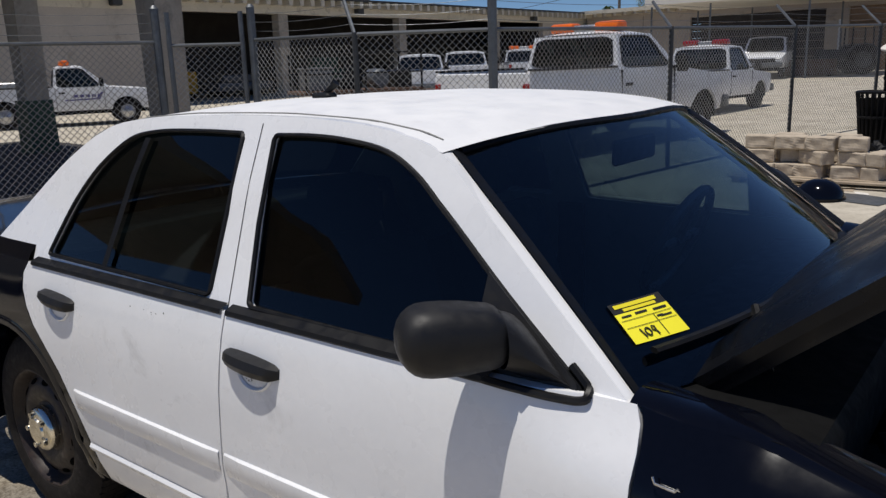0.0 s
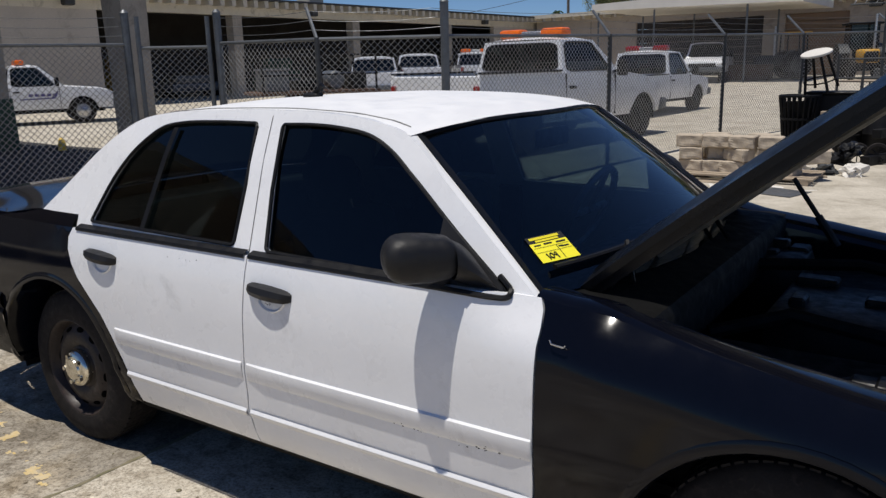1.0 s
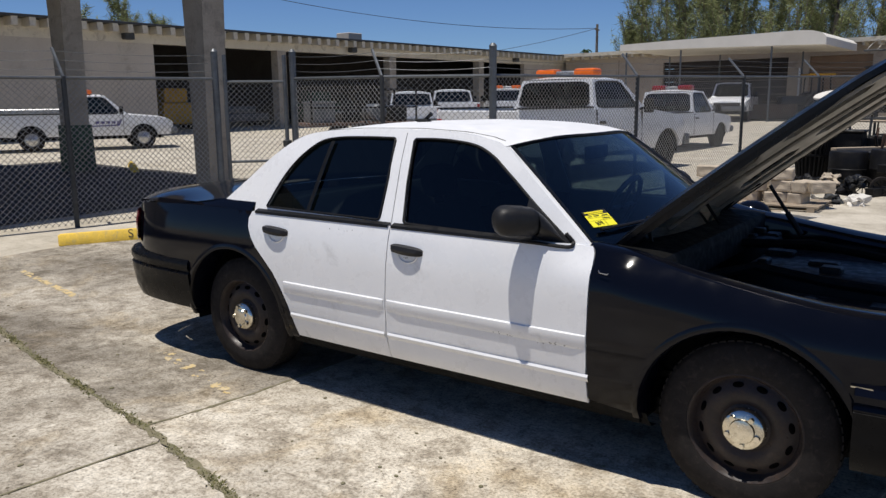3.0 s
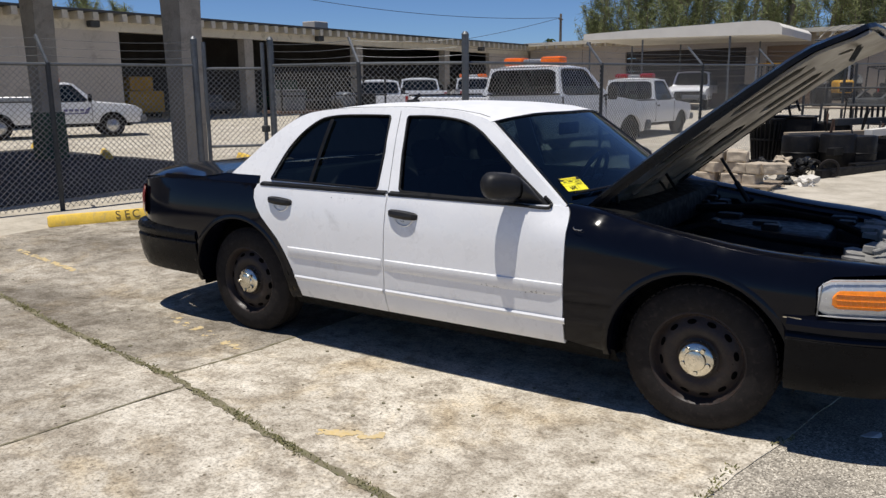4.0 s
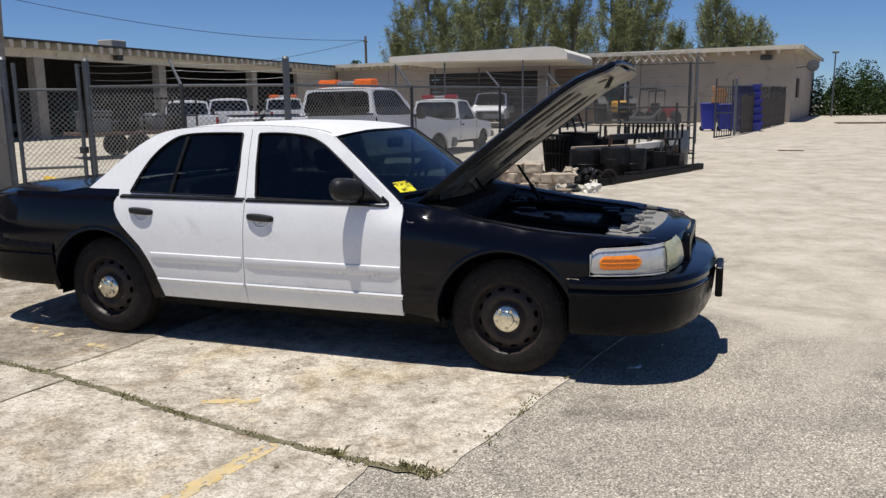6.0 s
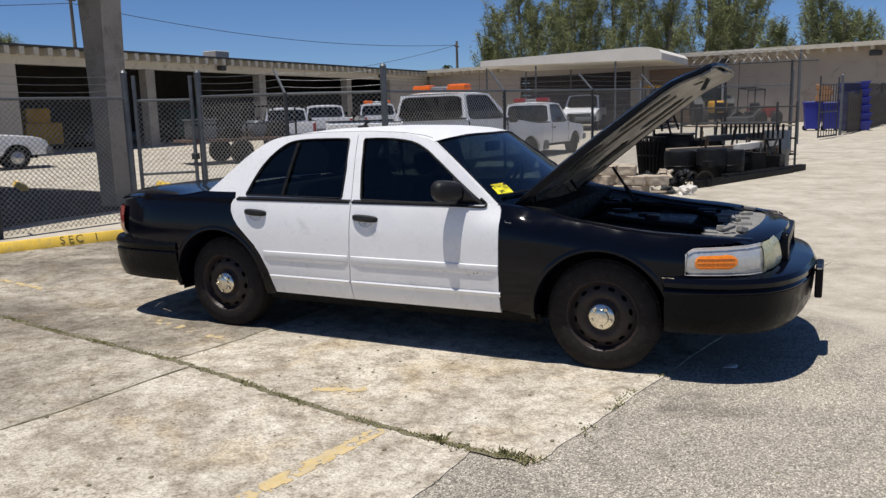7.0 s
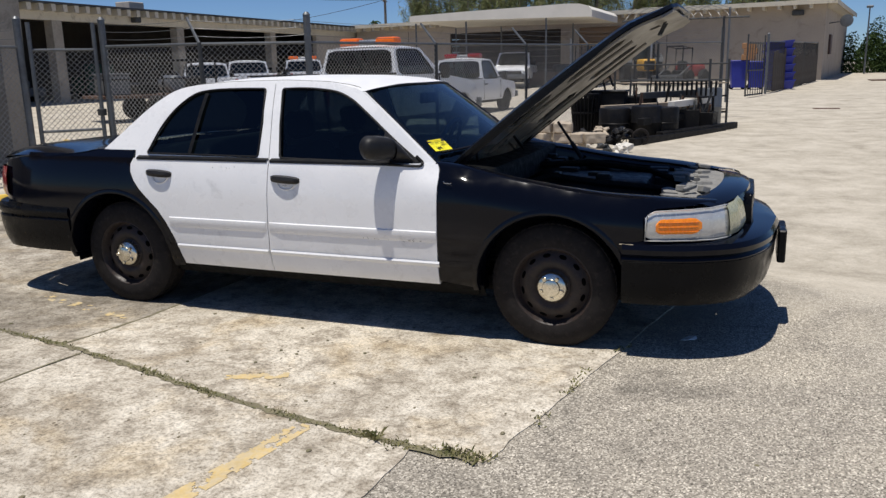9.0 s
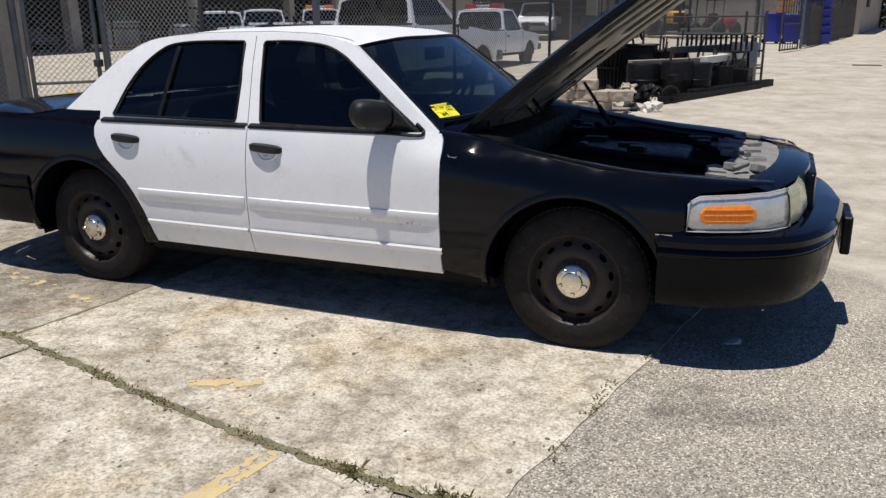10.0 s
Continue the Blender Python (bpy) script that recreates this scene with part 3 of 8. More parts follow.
def litter():
    rnd = random.Random(21)
    bm = bmesh.new()
    for i in range(420):
        x, y = rnd.uniform(-3.5, 4.5), rnd.uniform(-4.2, 0.1)
        z, r = ground_z(x, y), rnd.choice((0.004, 0.005, 0.007, 0.012))
        vs = bmesh.ops.create_icosphere(bm, subdivisions=1, radius=r)["verts"]
        bmesh.ops.transform(bm, matrix=Matrix.Translation((x, y, z + r * 0.2 - (0.010 if x > EDGE_A(y) else 0))) @ Matrix.Diagonal((1, rnd.uniform(0.6, 1.5), 0.5, 1)), verts=vs)
    solid("grit", bm, DIRT, "scattered small stones and grit on the pavement", "grit", kind="stuff", flat=True)


litter()
bm = bmesh.new()
vs = [bm.verts.new(p) for p in ((3.61, 0.37, -0.006), (3.66, 0.36, 0.004), (3.70, 0.41, -0.008), (3.69, 0.45, 0.0), (3.63, 0.46, -0.010))]
bm.faces.new(vs)
shell(bm, 0.004)
solid("paper_scrap", bm, surf("white_paper", (0.75, 0.75, 0.74), 0.8, vary=0.05), "crumpled scrap of white paper on the asphalt", "litter")


def cracks():
    rnd = random.Random(3)
    bm = bmesh.new()
    for sx, sy, ang, L in ((3.9, -0.6, 0.4, 2.2), (4.6, 0.3, 2.0, 1.6), (4.9, -0.4, 0.9, 2.4), (4.3, 1.3, 0.2, 2.0), (5.6, 0.9, 1.5, 2.6), (4.4, -1.4, 0.3, 1.3), (5.2, 2.6, 0.1, 2.2), (3.5, -0.9, 1.2, 0.8), (4.7, 4.0, 0.4, 2.2), (4.8, -1.2, 1.0, 1.2), (5.0, -0.2, -0.4, 1.4), (4.2, 0.3, -0.9, 1.0), (5.4, 0.6, 2.2, 1.2), (4.6, -0.9, 2.4, 0.7)):
        x, y, rows, base_ang = sx, sy, [], ang
        n = int(L / 0.06)
        for i in range(n):
            base_ang += rnd.gauss(0, 0.09)
            ang = base_ang + rnd.gauss(0, 0.55)
            x, y = x + 0.06 * math.cos(ang), y + 0.06 * math.sin(ang)
            w = 0.0032 * (0.4 + rnd.random()) * (1 - abs(2 * i / n - 1) ** 3)
            z = ground_z(x, y) - 0.0085
            rows.append([(x - math.sin(ang) * w, y + math.cos(ang) * w, z), (x + math.sin(ang) * w, y - math.cos(ang) * w, z)])
        loft(bm, rows)
    solid("asphalt_cracks", bm, surf("crack_soil", (0.075, 0.068, 0.055), 0.95, vary=0.3), "branching hairline cracks in the asphalt", "crack", kind="stuff")


cracks()
# drain cover and shallow grooves far out on the lot
bm = bmesh.new()
box(bm, 5.5, 6.2, 20.9, 21.4, 0.17, 0.20, 0.004)
solid("drain_cover", bm, RUST, "flat rusty drain cover set in the lot", "drain cover", kind="structure")
bm = bmesh.new()
box(bm, 9.5, 16, 42.6, 44.2, 0.44, 0.505)
solid("pavement_patch", bm, RUST, "dark earth strip across the far lot", "ground patch", kind="structure")


# Near-black sheet in the outline of the carport roof's shadow, deepening it.
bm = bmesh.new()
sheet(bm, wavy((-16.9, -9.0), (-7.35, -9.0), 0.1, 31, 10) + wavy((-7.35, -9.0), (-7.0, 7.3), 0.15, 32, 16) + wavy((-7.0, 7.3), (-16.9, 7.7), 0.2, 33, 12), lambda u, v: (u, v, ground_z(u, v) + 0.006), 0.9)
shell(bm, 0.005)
solid("carport_floor", bm, SHADED_TAR, "dark asphalt under the carport, blackened to deepen the roof's shade", "pavement", kind="structure")


# ---- wheel stop behind the car ----
def text_mesh(word, size, material, name, parent, m, extrude=0.0008):
    cu = bpy.data.curves.new(name, "FONT")
    cu.body, cu.size, cu.extrude = word, size, extrude
    cu.align_x, cu.align_y = "CENTER", "CENTER"
    ob = new("text", cu)
    dg = bpy.context.evaluated_depsgraph_get()
    me = bpy.data.meshes.new_from_object(ob.evaluated_get(dg))
    bpy.data.objects.remove(ob)
    me.materials.clear()
    me.materials.append(material)
    o = new(name, me)
    o.parent = parent
    o.matrix_local = m
    return o


STENCIL = surf("faded_stencil_paint", (0.10, 0.075, 0.03), 0.8, vary=0.4, coarse=20, fine=90, grain=0.2, dirt=(0.45, 0.33, 0.10), dirt_amt=0.5)


def wheel_stop(at, length, label, words=""):
    t = thing("wheel_stop", label, "wheel stop", at, group="wheel stops")
    bm = bmesh.new()
    prof = [(-0.08, 0), (0.08, 0), (0.075, 0.03), (0.045, 0.11), (0.03, 0.125), (-0.03, 0.125), (-0.045, 0.11), (-0.075, 0.03)]
    vs = loft(bm, [[(x, y, z) for x, z in prof] for y in (-length / 2, -length / 2 + 0.03, length / 2 - 0.03, length / 2)], True)
    for row in (vs[0], vs[-1]):
        for v in row:
            v.co.z *= 0.85
            v.co.x *= 0.9
        bm.faces.new(row)
    part("curb", bm, YEL_PAINT, t)
    if words:
        for k, letter in enumerate(words):
            if letter != " ":
                text_mesh(letter, 0.14, STENCIL, "stencil_letter", t, pose(0.061, -0.14 + 0.105 * k, 0.074, 66, 0, 90))
    return t


wheel_stop(pose(-4.72, 2.43, 0, 0, 0, -25.5), 1.83, "worn yellow concrete wheel stop with stencilled black letters", "SEC 1")
wheel_stop(pose(-12.6, 7.4, 0, 0, 0, 60), 1.8, "dusty yellow concrete wheel stop in the shade")
wheel_stop(pose(-15.7, 7.6, 0, 0, 0, 70), 1.6, "faded yellow concrete wheel stop beside the column")
wheel_stop(pose(-8.9, 8.3, 0, 0, 0, 60), 1.8, "dusty yellow concrete wheel stop in the shade")


# ---- garage wings round the yard ----
EH = 4.28  # eave height


def left_wing():
    """Open-fronted garage along the yard's left side; the front face is x = 0, y runs along, in its own space."""
    at = pose(-25.3, 10, 0.03, 0, 0, -1.7)
    g = thing("garage_building", "long beige open-fronted garage with bracketed flat eave", "building", at, kind="structure")
    y0, y1 = -26.0, 46.5
    bays = [(6.7, 13.15), (13.7, 21.05), (21.6, 29.5), (30.05, 34.9)]
    wallspans = [(y0, 6.7), (34.9, y1)]
    for a, b in wallspans:
        bm = bmesh.new()
        box(bm, -0.3, 0, a, b, 0, EH - 0.64)
        part("wall", bm, WALL_TAN, g)
    bm = bmesh.new()
    box(bm, -0.34, 0.02, y0, y1, EH - 0.64, EH - 0.02)
    part("lintel", bm, EAVE, g)
    for a, b in zip([x[1] for x in bays[:-1]], [x[0] for x in bays[1:]]):
        bm = bmesh.new()
        box(bm, -0.45, 0.04, (a + b) / 2 - 0.27, (a + b) / 2 + 0.27, -0.3, EH - 0.64, 0.02)
        part("pillar", bm, CONC_COL, g)
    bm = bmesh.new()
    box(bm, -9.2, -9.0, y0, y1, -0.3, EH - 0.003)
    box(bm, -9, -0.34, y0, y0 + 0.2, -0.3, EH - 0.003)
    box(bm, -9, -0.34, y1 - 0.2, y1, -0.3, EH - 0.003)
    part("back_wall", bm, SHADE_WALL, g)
    bm = bmesh.new()
    box(bm, -9.2, 0.62, y0, y1, EH, EH + 0.09, 0.01)
    part("roof", bm, POST_DARK, g, "flat roof with dark edge")
    # Dark floor sheet carrying the bays' shade in its colour.
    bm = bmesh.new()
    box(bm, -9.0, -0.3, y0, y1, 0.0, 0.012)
    part("garage_floor", bm, SHADE_WALL, g, "garage floor, darkened in colour to deepen the shade inside")
    bm = bmesh.new()
    box(bm, 0.02, 0.60, 0, 0.22, EH - 0.30, EH - 0.004)
    first = part("bracket", bm, EAVE, g)
    y = y0 + 0.3
    first.location.y = y
    while y + 0.62 < y1:
        y += 0.62
        ob = new("bracket", first.data)
        ob.parent, ob.location.y = g, y
    for y in (5.5, 18.0, 33.5):
        bm = bmesh.new()
        box(bm, 0.05, 0.4, y - 0.2, y + 0.2, EH - 0.55, EH - 0.28, 0.04)
        part("floodlight", bm, POST_DARK, g, "dark wall-mounted floodlight")
    for y, w, h in ((17.6, 2.2, 0.28), (21.8, 1.1, 0.72), (22.6, 2.6, 0.25)):
        bm = bmesh.new()
        box(bm, -4.2, -3.2, y - w / 2, y + w / 2, EH + 0.12, EH + 0.12 + h, 0.03)
        part("roof_unit", bm, WALL_TAN, g)


left_wing()


def right_wing():
    """The wing across the yard's end; the front face is y = 0, x runs along."""
    at = pose(7.3, 45.2, 0, 0, 0, -9.0)
    EH = 4.1
    g = thing("depot_building", "beige stucco depot wing with bracketed eave and panel doors", "building", at, kind="structure")
    x0 = -31.5
    # The wide second door is near black, standing for shaded open bays.
    doors = [(-14.2, -10.8), (-23.6, -15.4)]
    edges = sorted([x0, 0.0] + [v for d in doors for v in d])
    for a, b in zip(edges[::2], edges[1::2]):
        bm = bmesh.new()
        box(bm, a, b, 0, 0.3, 0, EH - 0.02)
        part("wall", bm, WALL_DIM, g)
    for a, b in doors:
        bm = bmesh.new()
        box(bm, a, b, 0, 0.3, 3.4, EH - 0.02)
        part("lintel", bm, WALL_DIM, g)
        bm = bmesh.new()
        for i in range(8):
            box(bm, a, b, 0.14, 0.2, 0.01 + i * 0.425, 0.41 + i * 0.425, 0.012)
        part("roller_door", bm, surf("brown_roller_door", (0.24, 0.16, 0.10), 0.7, vary=0.15, coarse=1, fine=20) if b > -12 else surf("shaded_bay_door", (0.03, 0.024, 0.02), 0.75, vary=0.3, coarse=1, fine=20), g, "sectional door; the near-black one stands for a shaded open bay")
    for x in (-5.3, -8.6, -27.0):
        bm = bmesh.new()
        box(bm, x - 0.015, x + 0.015, -0.006, 0.0, 0.1, EH - 0.4)
        part("wall_joint", bm, SHADE_WALL, g)
    bm = bmesh.new()
    box(bm, -0.3, 0, 0.3, 16, 0, EH - 0.02)
    box(bm, x0, -0.3, 15.7, 16, 0, EH - 0.02)
    part("side_wall", bm, WALL_DIM, g)
    bm = bmesh.new()
    box(bm, x0, 0.5, -0.8, 16.3, EH, EH + 0.12, 0.01)
    part("roof", bm, EAVE, g, "pale flat roof slab")
    bm = bmesh.new()
    box(bm, x0, 0.55, -0.85, -0.8, EH - 0.08, EH + 0.16)
    box(bm, 0.5, 0.55, -0.5, 16.3, EH - 0.08, EH + 0.16)
    part("fascia", bm, EAVE, g)
    bm = bmesh.new()
    box(bm, 0, 0.14, -0.74, -0.003, EH - 0.26, EH - 0.004)
    first = part("bracket", bm, EAVE, g)
    first.location.x = x0 + 0.3
    for i in range(1, 39):
        ob = new("bracket", first.data)
        ob.parent, ob.location.x = g, x0 + 0.3 + 0.8 * i
    bm = bmesh.new()
    box(bm, 0.003, 0.45, 0, 0.14, EH - 0.26, EH - 0.004)
    first = part("bracket", bm, EAVE, g)
    first.location.y = 0.4
    for i in range(1, 18):
        ob = new("bracket", first.data)
        ob.parent, ob.location.y = g, 0.4 + 0.8 * i
    for x in (-9.5, -1.4):
        bm = bmesh.new()
        box(bm, x - 0.3, x + 0.3, -0.4, -0.003, EH - 0.6, EH - 0.32, 0.04)
        part("floodlight", bm, POST_DARK, g, "dark wall-mounted floodlight")
    bm = bmesh.new()
    box(bm, 0.003, 0.12, 2.6, 3.6, 1.4, 2.5, 0.02)
    part("side_sign", bm, surf("dark_panel", (0.08, 0.05, 0.045), 0.6), g, "dark panel on the side wall")
    bm = bmesh.new()
    rod(bm, (-0.88, 0.05, -0.1), (0.0, 0.05, 0.0), 0.03)
    lathe(bm, [(0.0, 0.0), (0.32, 0.06), (0.34, 0.02), (0.0, -0.05)], 20)
    part("dish", bm, GALV, g).location = (0.9, 1.9, 3.2)


right_wing()


def canopy():
    """Steel-framed vehicle canopy against the far wing."""
    at = pose(-9.2, 40.4, 0, 0, 0, -1.0)
    t = thing("canopy_shelter", "cream flat canopy on slim steel posts against the building", "shelter", at, kind="structure")
    bm = bmesh.new()
    rows = []
    for x, top, low in ((-5.1, 3.98, 3.66), (-2, 4.08, 3.64), (1.6, 4.17, 3.60), (3.9, 4.23, 3.56), (4.5, 4.20, 3.55), (4.95, 4.08, 3.54), (5.15, 3.88, 3.53)):
        rows.append([(x, -2.4, low), (x, -2.4, top), (x, 5.0, top), (x, 5.0, low)])
    vs = loft(bm, rows, True)
    bm.faces.new(vs[0])
    bm.faces.new(vs[-1][::-1])
    part("roof", bm, AWNING, t, "cream boxed canopy roof")
    for x in (-4.8, -1.8, 2.7):
        for y in (-2.2, 4.0):
            bm = bmesh.new()
            rod(bm, (x, y, -0.1), (x, y, 3.57), 0.05)
            part("post", bm, GALV, t)


canopy()

# timber utility poles and their sagging lines behind the garage
def utility_pole(x, y, h, lab):
    t = thing("utility_pole", lab, "utility pole", pose(x, y, 0))
    bm = bmesh.new()
    rod(bm, (0, 0, 0), (0, 0, h), 0.14, 0.10, 10)
    part("pole", bm, BARK, t)
    bm = bmesh.new()
    box(bm, -0.05, 0.05, -0.35, 0.35, h - 0.5, h - 0.40)
    part("crossarm", bm, BARK, t)


utility_pole(-25.6, 59.0, 6.9, "grey timber utility pole behind the garage roof")
utility_pole(-38.9, 31.0, 9.0, "tall timber utility pole behind the garage")


def wire(name, pts, r, lab):
    bm = bmesh.new()
    tube(bm, pts, r, 5)
    solid(name, bm, POST_DARK, lab, "cable")


def sag(a, b, d, n=16):
    return [(lerp(a[0], b[0], i / n), lerp(a[1], b[1], i / n), lerp(a[2], b[2], i / n) - 4 * d * (i / n) * (1 - i / n)) for i in range(n + 1)]


wire("power_line", sag((-38.9, 31, 8.9), (-25.6, 59.0, 7.3), 0.9), 0.02, "black overhead cable between utility poles")
wire("power_line", sag((-60, -6, 8.2), (-38.9, 31, 8.9), 0.8), 0.02, "black overhead cable to the tall utility pole")
wire("power_line", sag((-25.6, 59.0, 7.3), (-48, 60, 5.6), 0.6), 0.02, "black overhead cable behind the roof")


# ---- carport columns behind the fence, and the roof slab whose shade lies on the yard ----
def carport():
    t = thing("carport", "tapered concrete carport columns under a flat slab", "carport", kind="structure")
    for x, y, band in ((-7.6, 5.75, False), (-13.2, 6.45, True)):
        bm = bmesh.new()
        rows = []
        for z, w in ((0, 0.19), (1.5, 0.20), (3.0, 0.25), (5.0, 0.34)):
            rows.append([(x + sx * w, y + sy * 0.22, z) for sx, sy in ((-1, -1), (1, -1), (1, 1), (-1, 1))])
        loft(bm, rows, True)
        ob = part("column", bm, CONC_COL, t)
        if band:
            bm = bmesh.new()
            loft(bm, [[(x + sx * w, y + sy * w * 1.1, z) for sx, sy in ((-1, -1), (1, -1), (1, 1), (-1, 1))] for z, w in ((0, 0.25), (1.15, 0.235))], True)
            part("painted_base", bm, GREEN_PAINT, t, "flaking dark green paint on the column base")
    bm = bmesh.new()
    box(bm, -17.0, -7.2, -10, 5.3, 5.0, 5.25)
    part("roof_slab", bm, CONC_COL, t)
    bm = bmesh.new()
    box(bm, -16.0, -7.2, 5.3, 6.3, 5.0, 5.3)
    part("beam", bm, CONC_COL, t)


carport()


# ---- chain-link fence ----
RAIL = 1.9


def mesh_panel(bm, a, b, z0, z1, cell=0.078, r=0.0042):
    """Woven wire: zigzag strands side by side, drawn as thin three-sided rods."""
    ax, ay = a
    L = math.hypot(b[0] - ax, b[1] - ay)
    ux, uy = (b[0] - ax) / L, (b[1] - ay) / L
    verts, faces = [], []
    H = z1 - z0
    def strand(s0, s1):
        # s: (along, height)
        k = len(verts)
        dx, dz = s1[0] - s0[0], s1[1] - s0[1]
        d = math.hypot(dx, dz)
        nx, nz = -dz / d * r, dx / d * r
        for s, h in (s0, s1):
            for du, dn, dv in ((nx, 0, nz), (-nx * 0.5, 0.87 * r, -nz * 0.5), (-nx * 0.5, -0.87 * r, -nz * 0.5)):
                verts.append((ax + ux * (s + du) - uy * dn, ay + uy * (s + du) + ux * dn, z0 + h + dv))
        for i in range(3):
            j = (i + 1) % 3
            faces.append((k + i, k + j, k + 3 + j, k + 3 + i))
    n = int((L + H) / cell)
    for i in range(n + 1):
        c = i * cell
        s0, s1 = max(0, c - H), min(L, c)
        if s1 - s0 > 0.01:
            strand((s0, c - s0), (s1, c - s1))
            strand((L - s0, c - s0), (L - s1, c - s1))
    k0 = len(bm.verts)
    bv = [bm.verts.new(v) for v in verts]
    for f in faces:
        bm.faces.new([bv[i] for i in f])


def fence_run(name, label, posts, arms=True, tall=(), barbs=True, arm_dir=(0.35, -0.3), z1=RAIL, cell=0.078, r=0.0042, wire=None):
    t = thing(name, label, "fence", kind="structure")
    base = [ground_z(x, y) for x, y in posts]
    for i, (x, y) in enumerate(posts):
        bm = bmesh.new()
        g = base[i]
        h = g + (2.28 if i in tall else z1 + 0.02)
        rd = 0.05 if i in tall else 0.032
        rod(bm, (x, y, g - 0.03), (x, y, h), rd, n=10)
        if i in tall:
            rod(bm, (x, y, h), (x, y, h + 0.04), rd * 1.15, rd * 0.5, n=10)
        post = part("post", bm, GALV if i in tall else POST_DARK, t)
        if arms and i not in tall:
            bm = bmesh.new()
            rod(bm, (x, y, g + z1), (x + arm_dir[0], y + arm_dir[1], g + z1 + 0.38), 0.022, n=6)
            part("arm", bm, GALV, post, "slanted barbed-wire arm")
    for (a, b), g in zip(zip(posts, posts[1:]), zip(base, base[1:])):
        bm = bmesh.new()
        rod(bm, (*a, z1 + g[0]), (*b, z1 + g[1]), 0.021, n=8)
        part("rail", bm, GALV, t)
        bm = bmesh.new()
        mesh_panel(bm, a, b, 0.03 + min(g), z1 + min(g), cell, r)
        part("wire_mesh", bm, wire or WIRE, t, flat=True)["kind"] = "stuff"
    if barbs:
        for k in (0.3, 0.6, 0.9):
            bm = bmesh.new()
            pts = []
            for (a, b), g in zip(zip(posts, posts[1:]), zip(base, base[1:])):
                p = [(x + arm_dir[0] * k, y + arm_dir[1] * k, gz + z1 + 0.38 * k) for (x, y), gz in ((a, g[0]), (b, g[1]))]
                pts += sag(p[0], p[1], 0.03, 8)[:-1]
            pts.append(p[1])
            tube(bm, pts, 0.0028, 4)
            part("barbed_wire", bm, GALV, t)
    return t


fence_run("chain_link_fence", "grey chain-link fence with slanted barbed-wire arms", [(-7.3, -2.6), (-6.7, 0.0), (-6.12, 2.40), (-5.75, 4.45)], tall=(3,), arm_dir=(-0.3, 0.05))
fence_run("chain_link_fence", "chain-link fence with barbed-wire arms along the truck yard", [(-5.05, 5.3), (-3.3, 5.25), (-2.05, 6.05), (-1.5, 9.6), (-0.83, 13.3), (-0.03, 16.2), (1.5, 17.8), (3.03, 19.3)], tall=(0, 2, 7), arm_dir=(-0.4, 0.28), r=0.0036)


def gate():
    t = thing("gate", "closed galvanised chain-link pedestrian gate", "gate", kind="structure")
    a, b = (-5.66, 4.55), (-5.12, 5.2)
    bm = bmesh.new()
    for p in (a, b):
        rod(bm, (*p, 0.06), (*p, 2.28), 0.03, n=8)
    for z in (0.08, 0.75, RAIL):
        rod(bm, (*a, z), (*b, z), 0.02, n=8)
    part("gate_frame", bm, GALV, t)
    bm = bmesh.new()
    mesh_panel(bm, a, b, 0.08, RAIL)
    part("wire_mesh", bm, WIRE, t, flat=True)["kind"] = "stuff"
    bm = bmesh.new()
    box(bm, -5.17, -5.07, 5.15, 5.25, 0.95, 1.05, 0.01)
    part("latch", bm, POST_DARK, t)


gate()


# ---- the sedan ----
YC = 0.93                      # middle of the car
RX, FX, HUBZ = 0.0, 2.945, 0.34
car = thing("sedan", "black and white four-door sedan with open hood and dark windows", "car")


def plan(x):
    """How far the side draws in towards the ends."""
    if x < -0.5:
        return 0.36 * min(1.1, (-0.5 - x) / 0.82) ** 3.2
    if x > 3.05:
        return 0.42 * min(1.1, (x - 3.05) / 0.915) ** 2.8
    return 0.0


PROF = [(0.25, 0.075), (0.30, 0.055), (0.335, 0.03), (0.42, 0.012), (0.455, 0.0), (0.47, 0.006), (0.6, -0.004), (0.72, 0.0), (0.80, 0.004), (0.9, 0.018), (0.97, 0.034), (1.0, 0.045), (1.06, 0.07)]


def side_y(x, z):
    return -0.05 + plan(x) + interp(z, PROF)


def on_side(x, z):
    return (x, side_y(x, z), z)


def glass_y(x, z):
    return 0.012 + 0.41 * (z - 1.0) + 0.10 * max(0, z - 1.3) + 0.03 * smooth(1.5, 2.3, x)


def on_house(x, z):
    return (x, glass_y(x, z), z)


def arc(cx, cz, r, a0, a1, n=14, rz=None):
    return [(cx + r * math.cos(radians(lerp(a0, a1, i / n))), cz + (rz or r) * math.sin(radians(lerp(a0, a1, i / n)))) for i in range(n + 1)]


def curved(pts, i0, i1, n=5):
    """The same outline with its points i0 to i1 joined by a smooth curve."""
    out = list(pts[:i0])
    for i in range(i0, i1):
        p0, p1, p2, p3 = (Vector(pts[max(i0, min(i1, k))]) for k in (i - 1, i, i + 1, i + 2))
        d = [max(1e-3, (q - p).length) ** 0.5 for p, q in ((p0, p1), (p1, p2), (p2, p3))]
        m1 = (p2 - p1) - d[1] * ((p2 - p0) / (d[0] + d[1]) - (p1 - p0) / d[0]) if p0 != p1 else p2 - p1
        m2 = (p2 - p1) + d[1] * ((p3 - p2) / d[2] - (p3 - p1) / (d[1] + d[2])) if p3 != p2 else p2 - p1
        for k in range(n):
            t = k / n
            out.append(tuple(p1 * (2 * t ** 3 - 3 * t * t + 1) + m1 * (t ** 3 - 2 * t * t + t) + p2 * (3 * t * t - 2 * t ** 3) + m2 * (t ** 3 - t * t)))
    return out + list(pts[i1:])


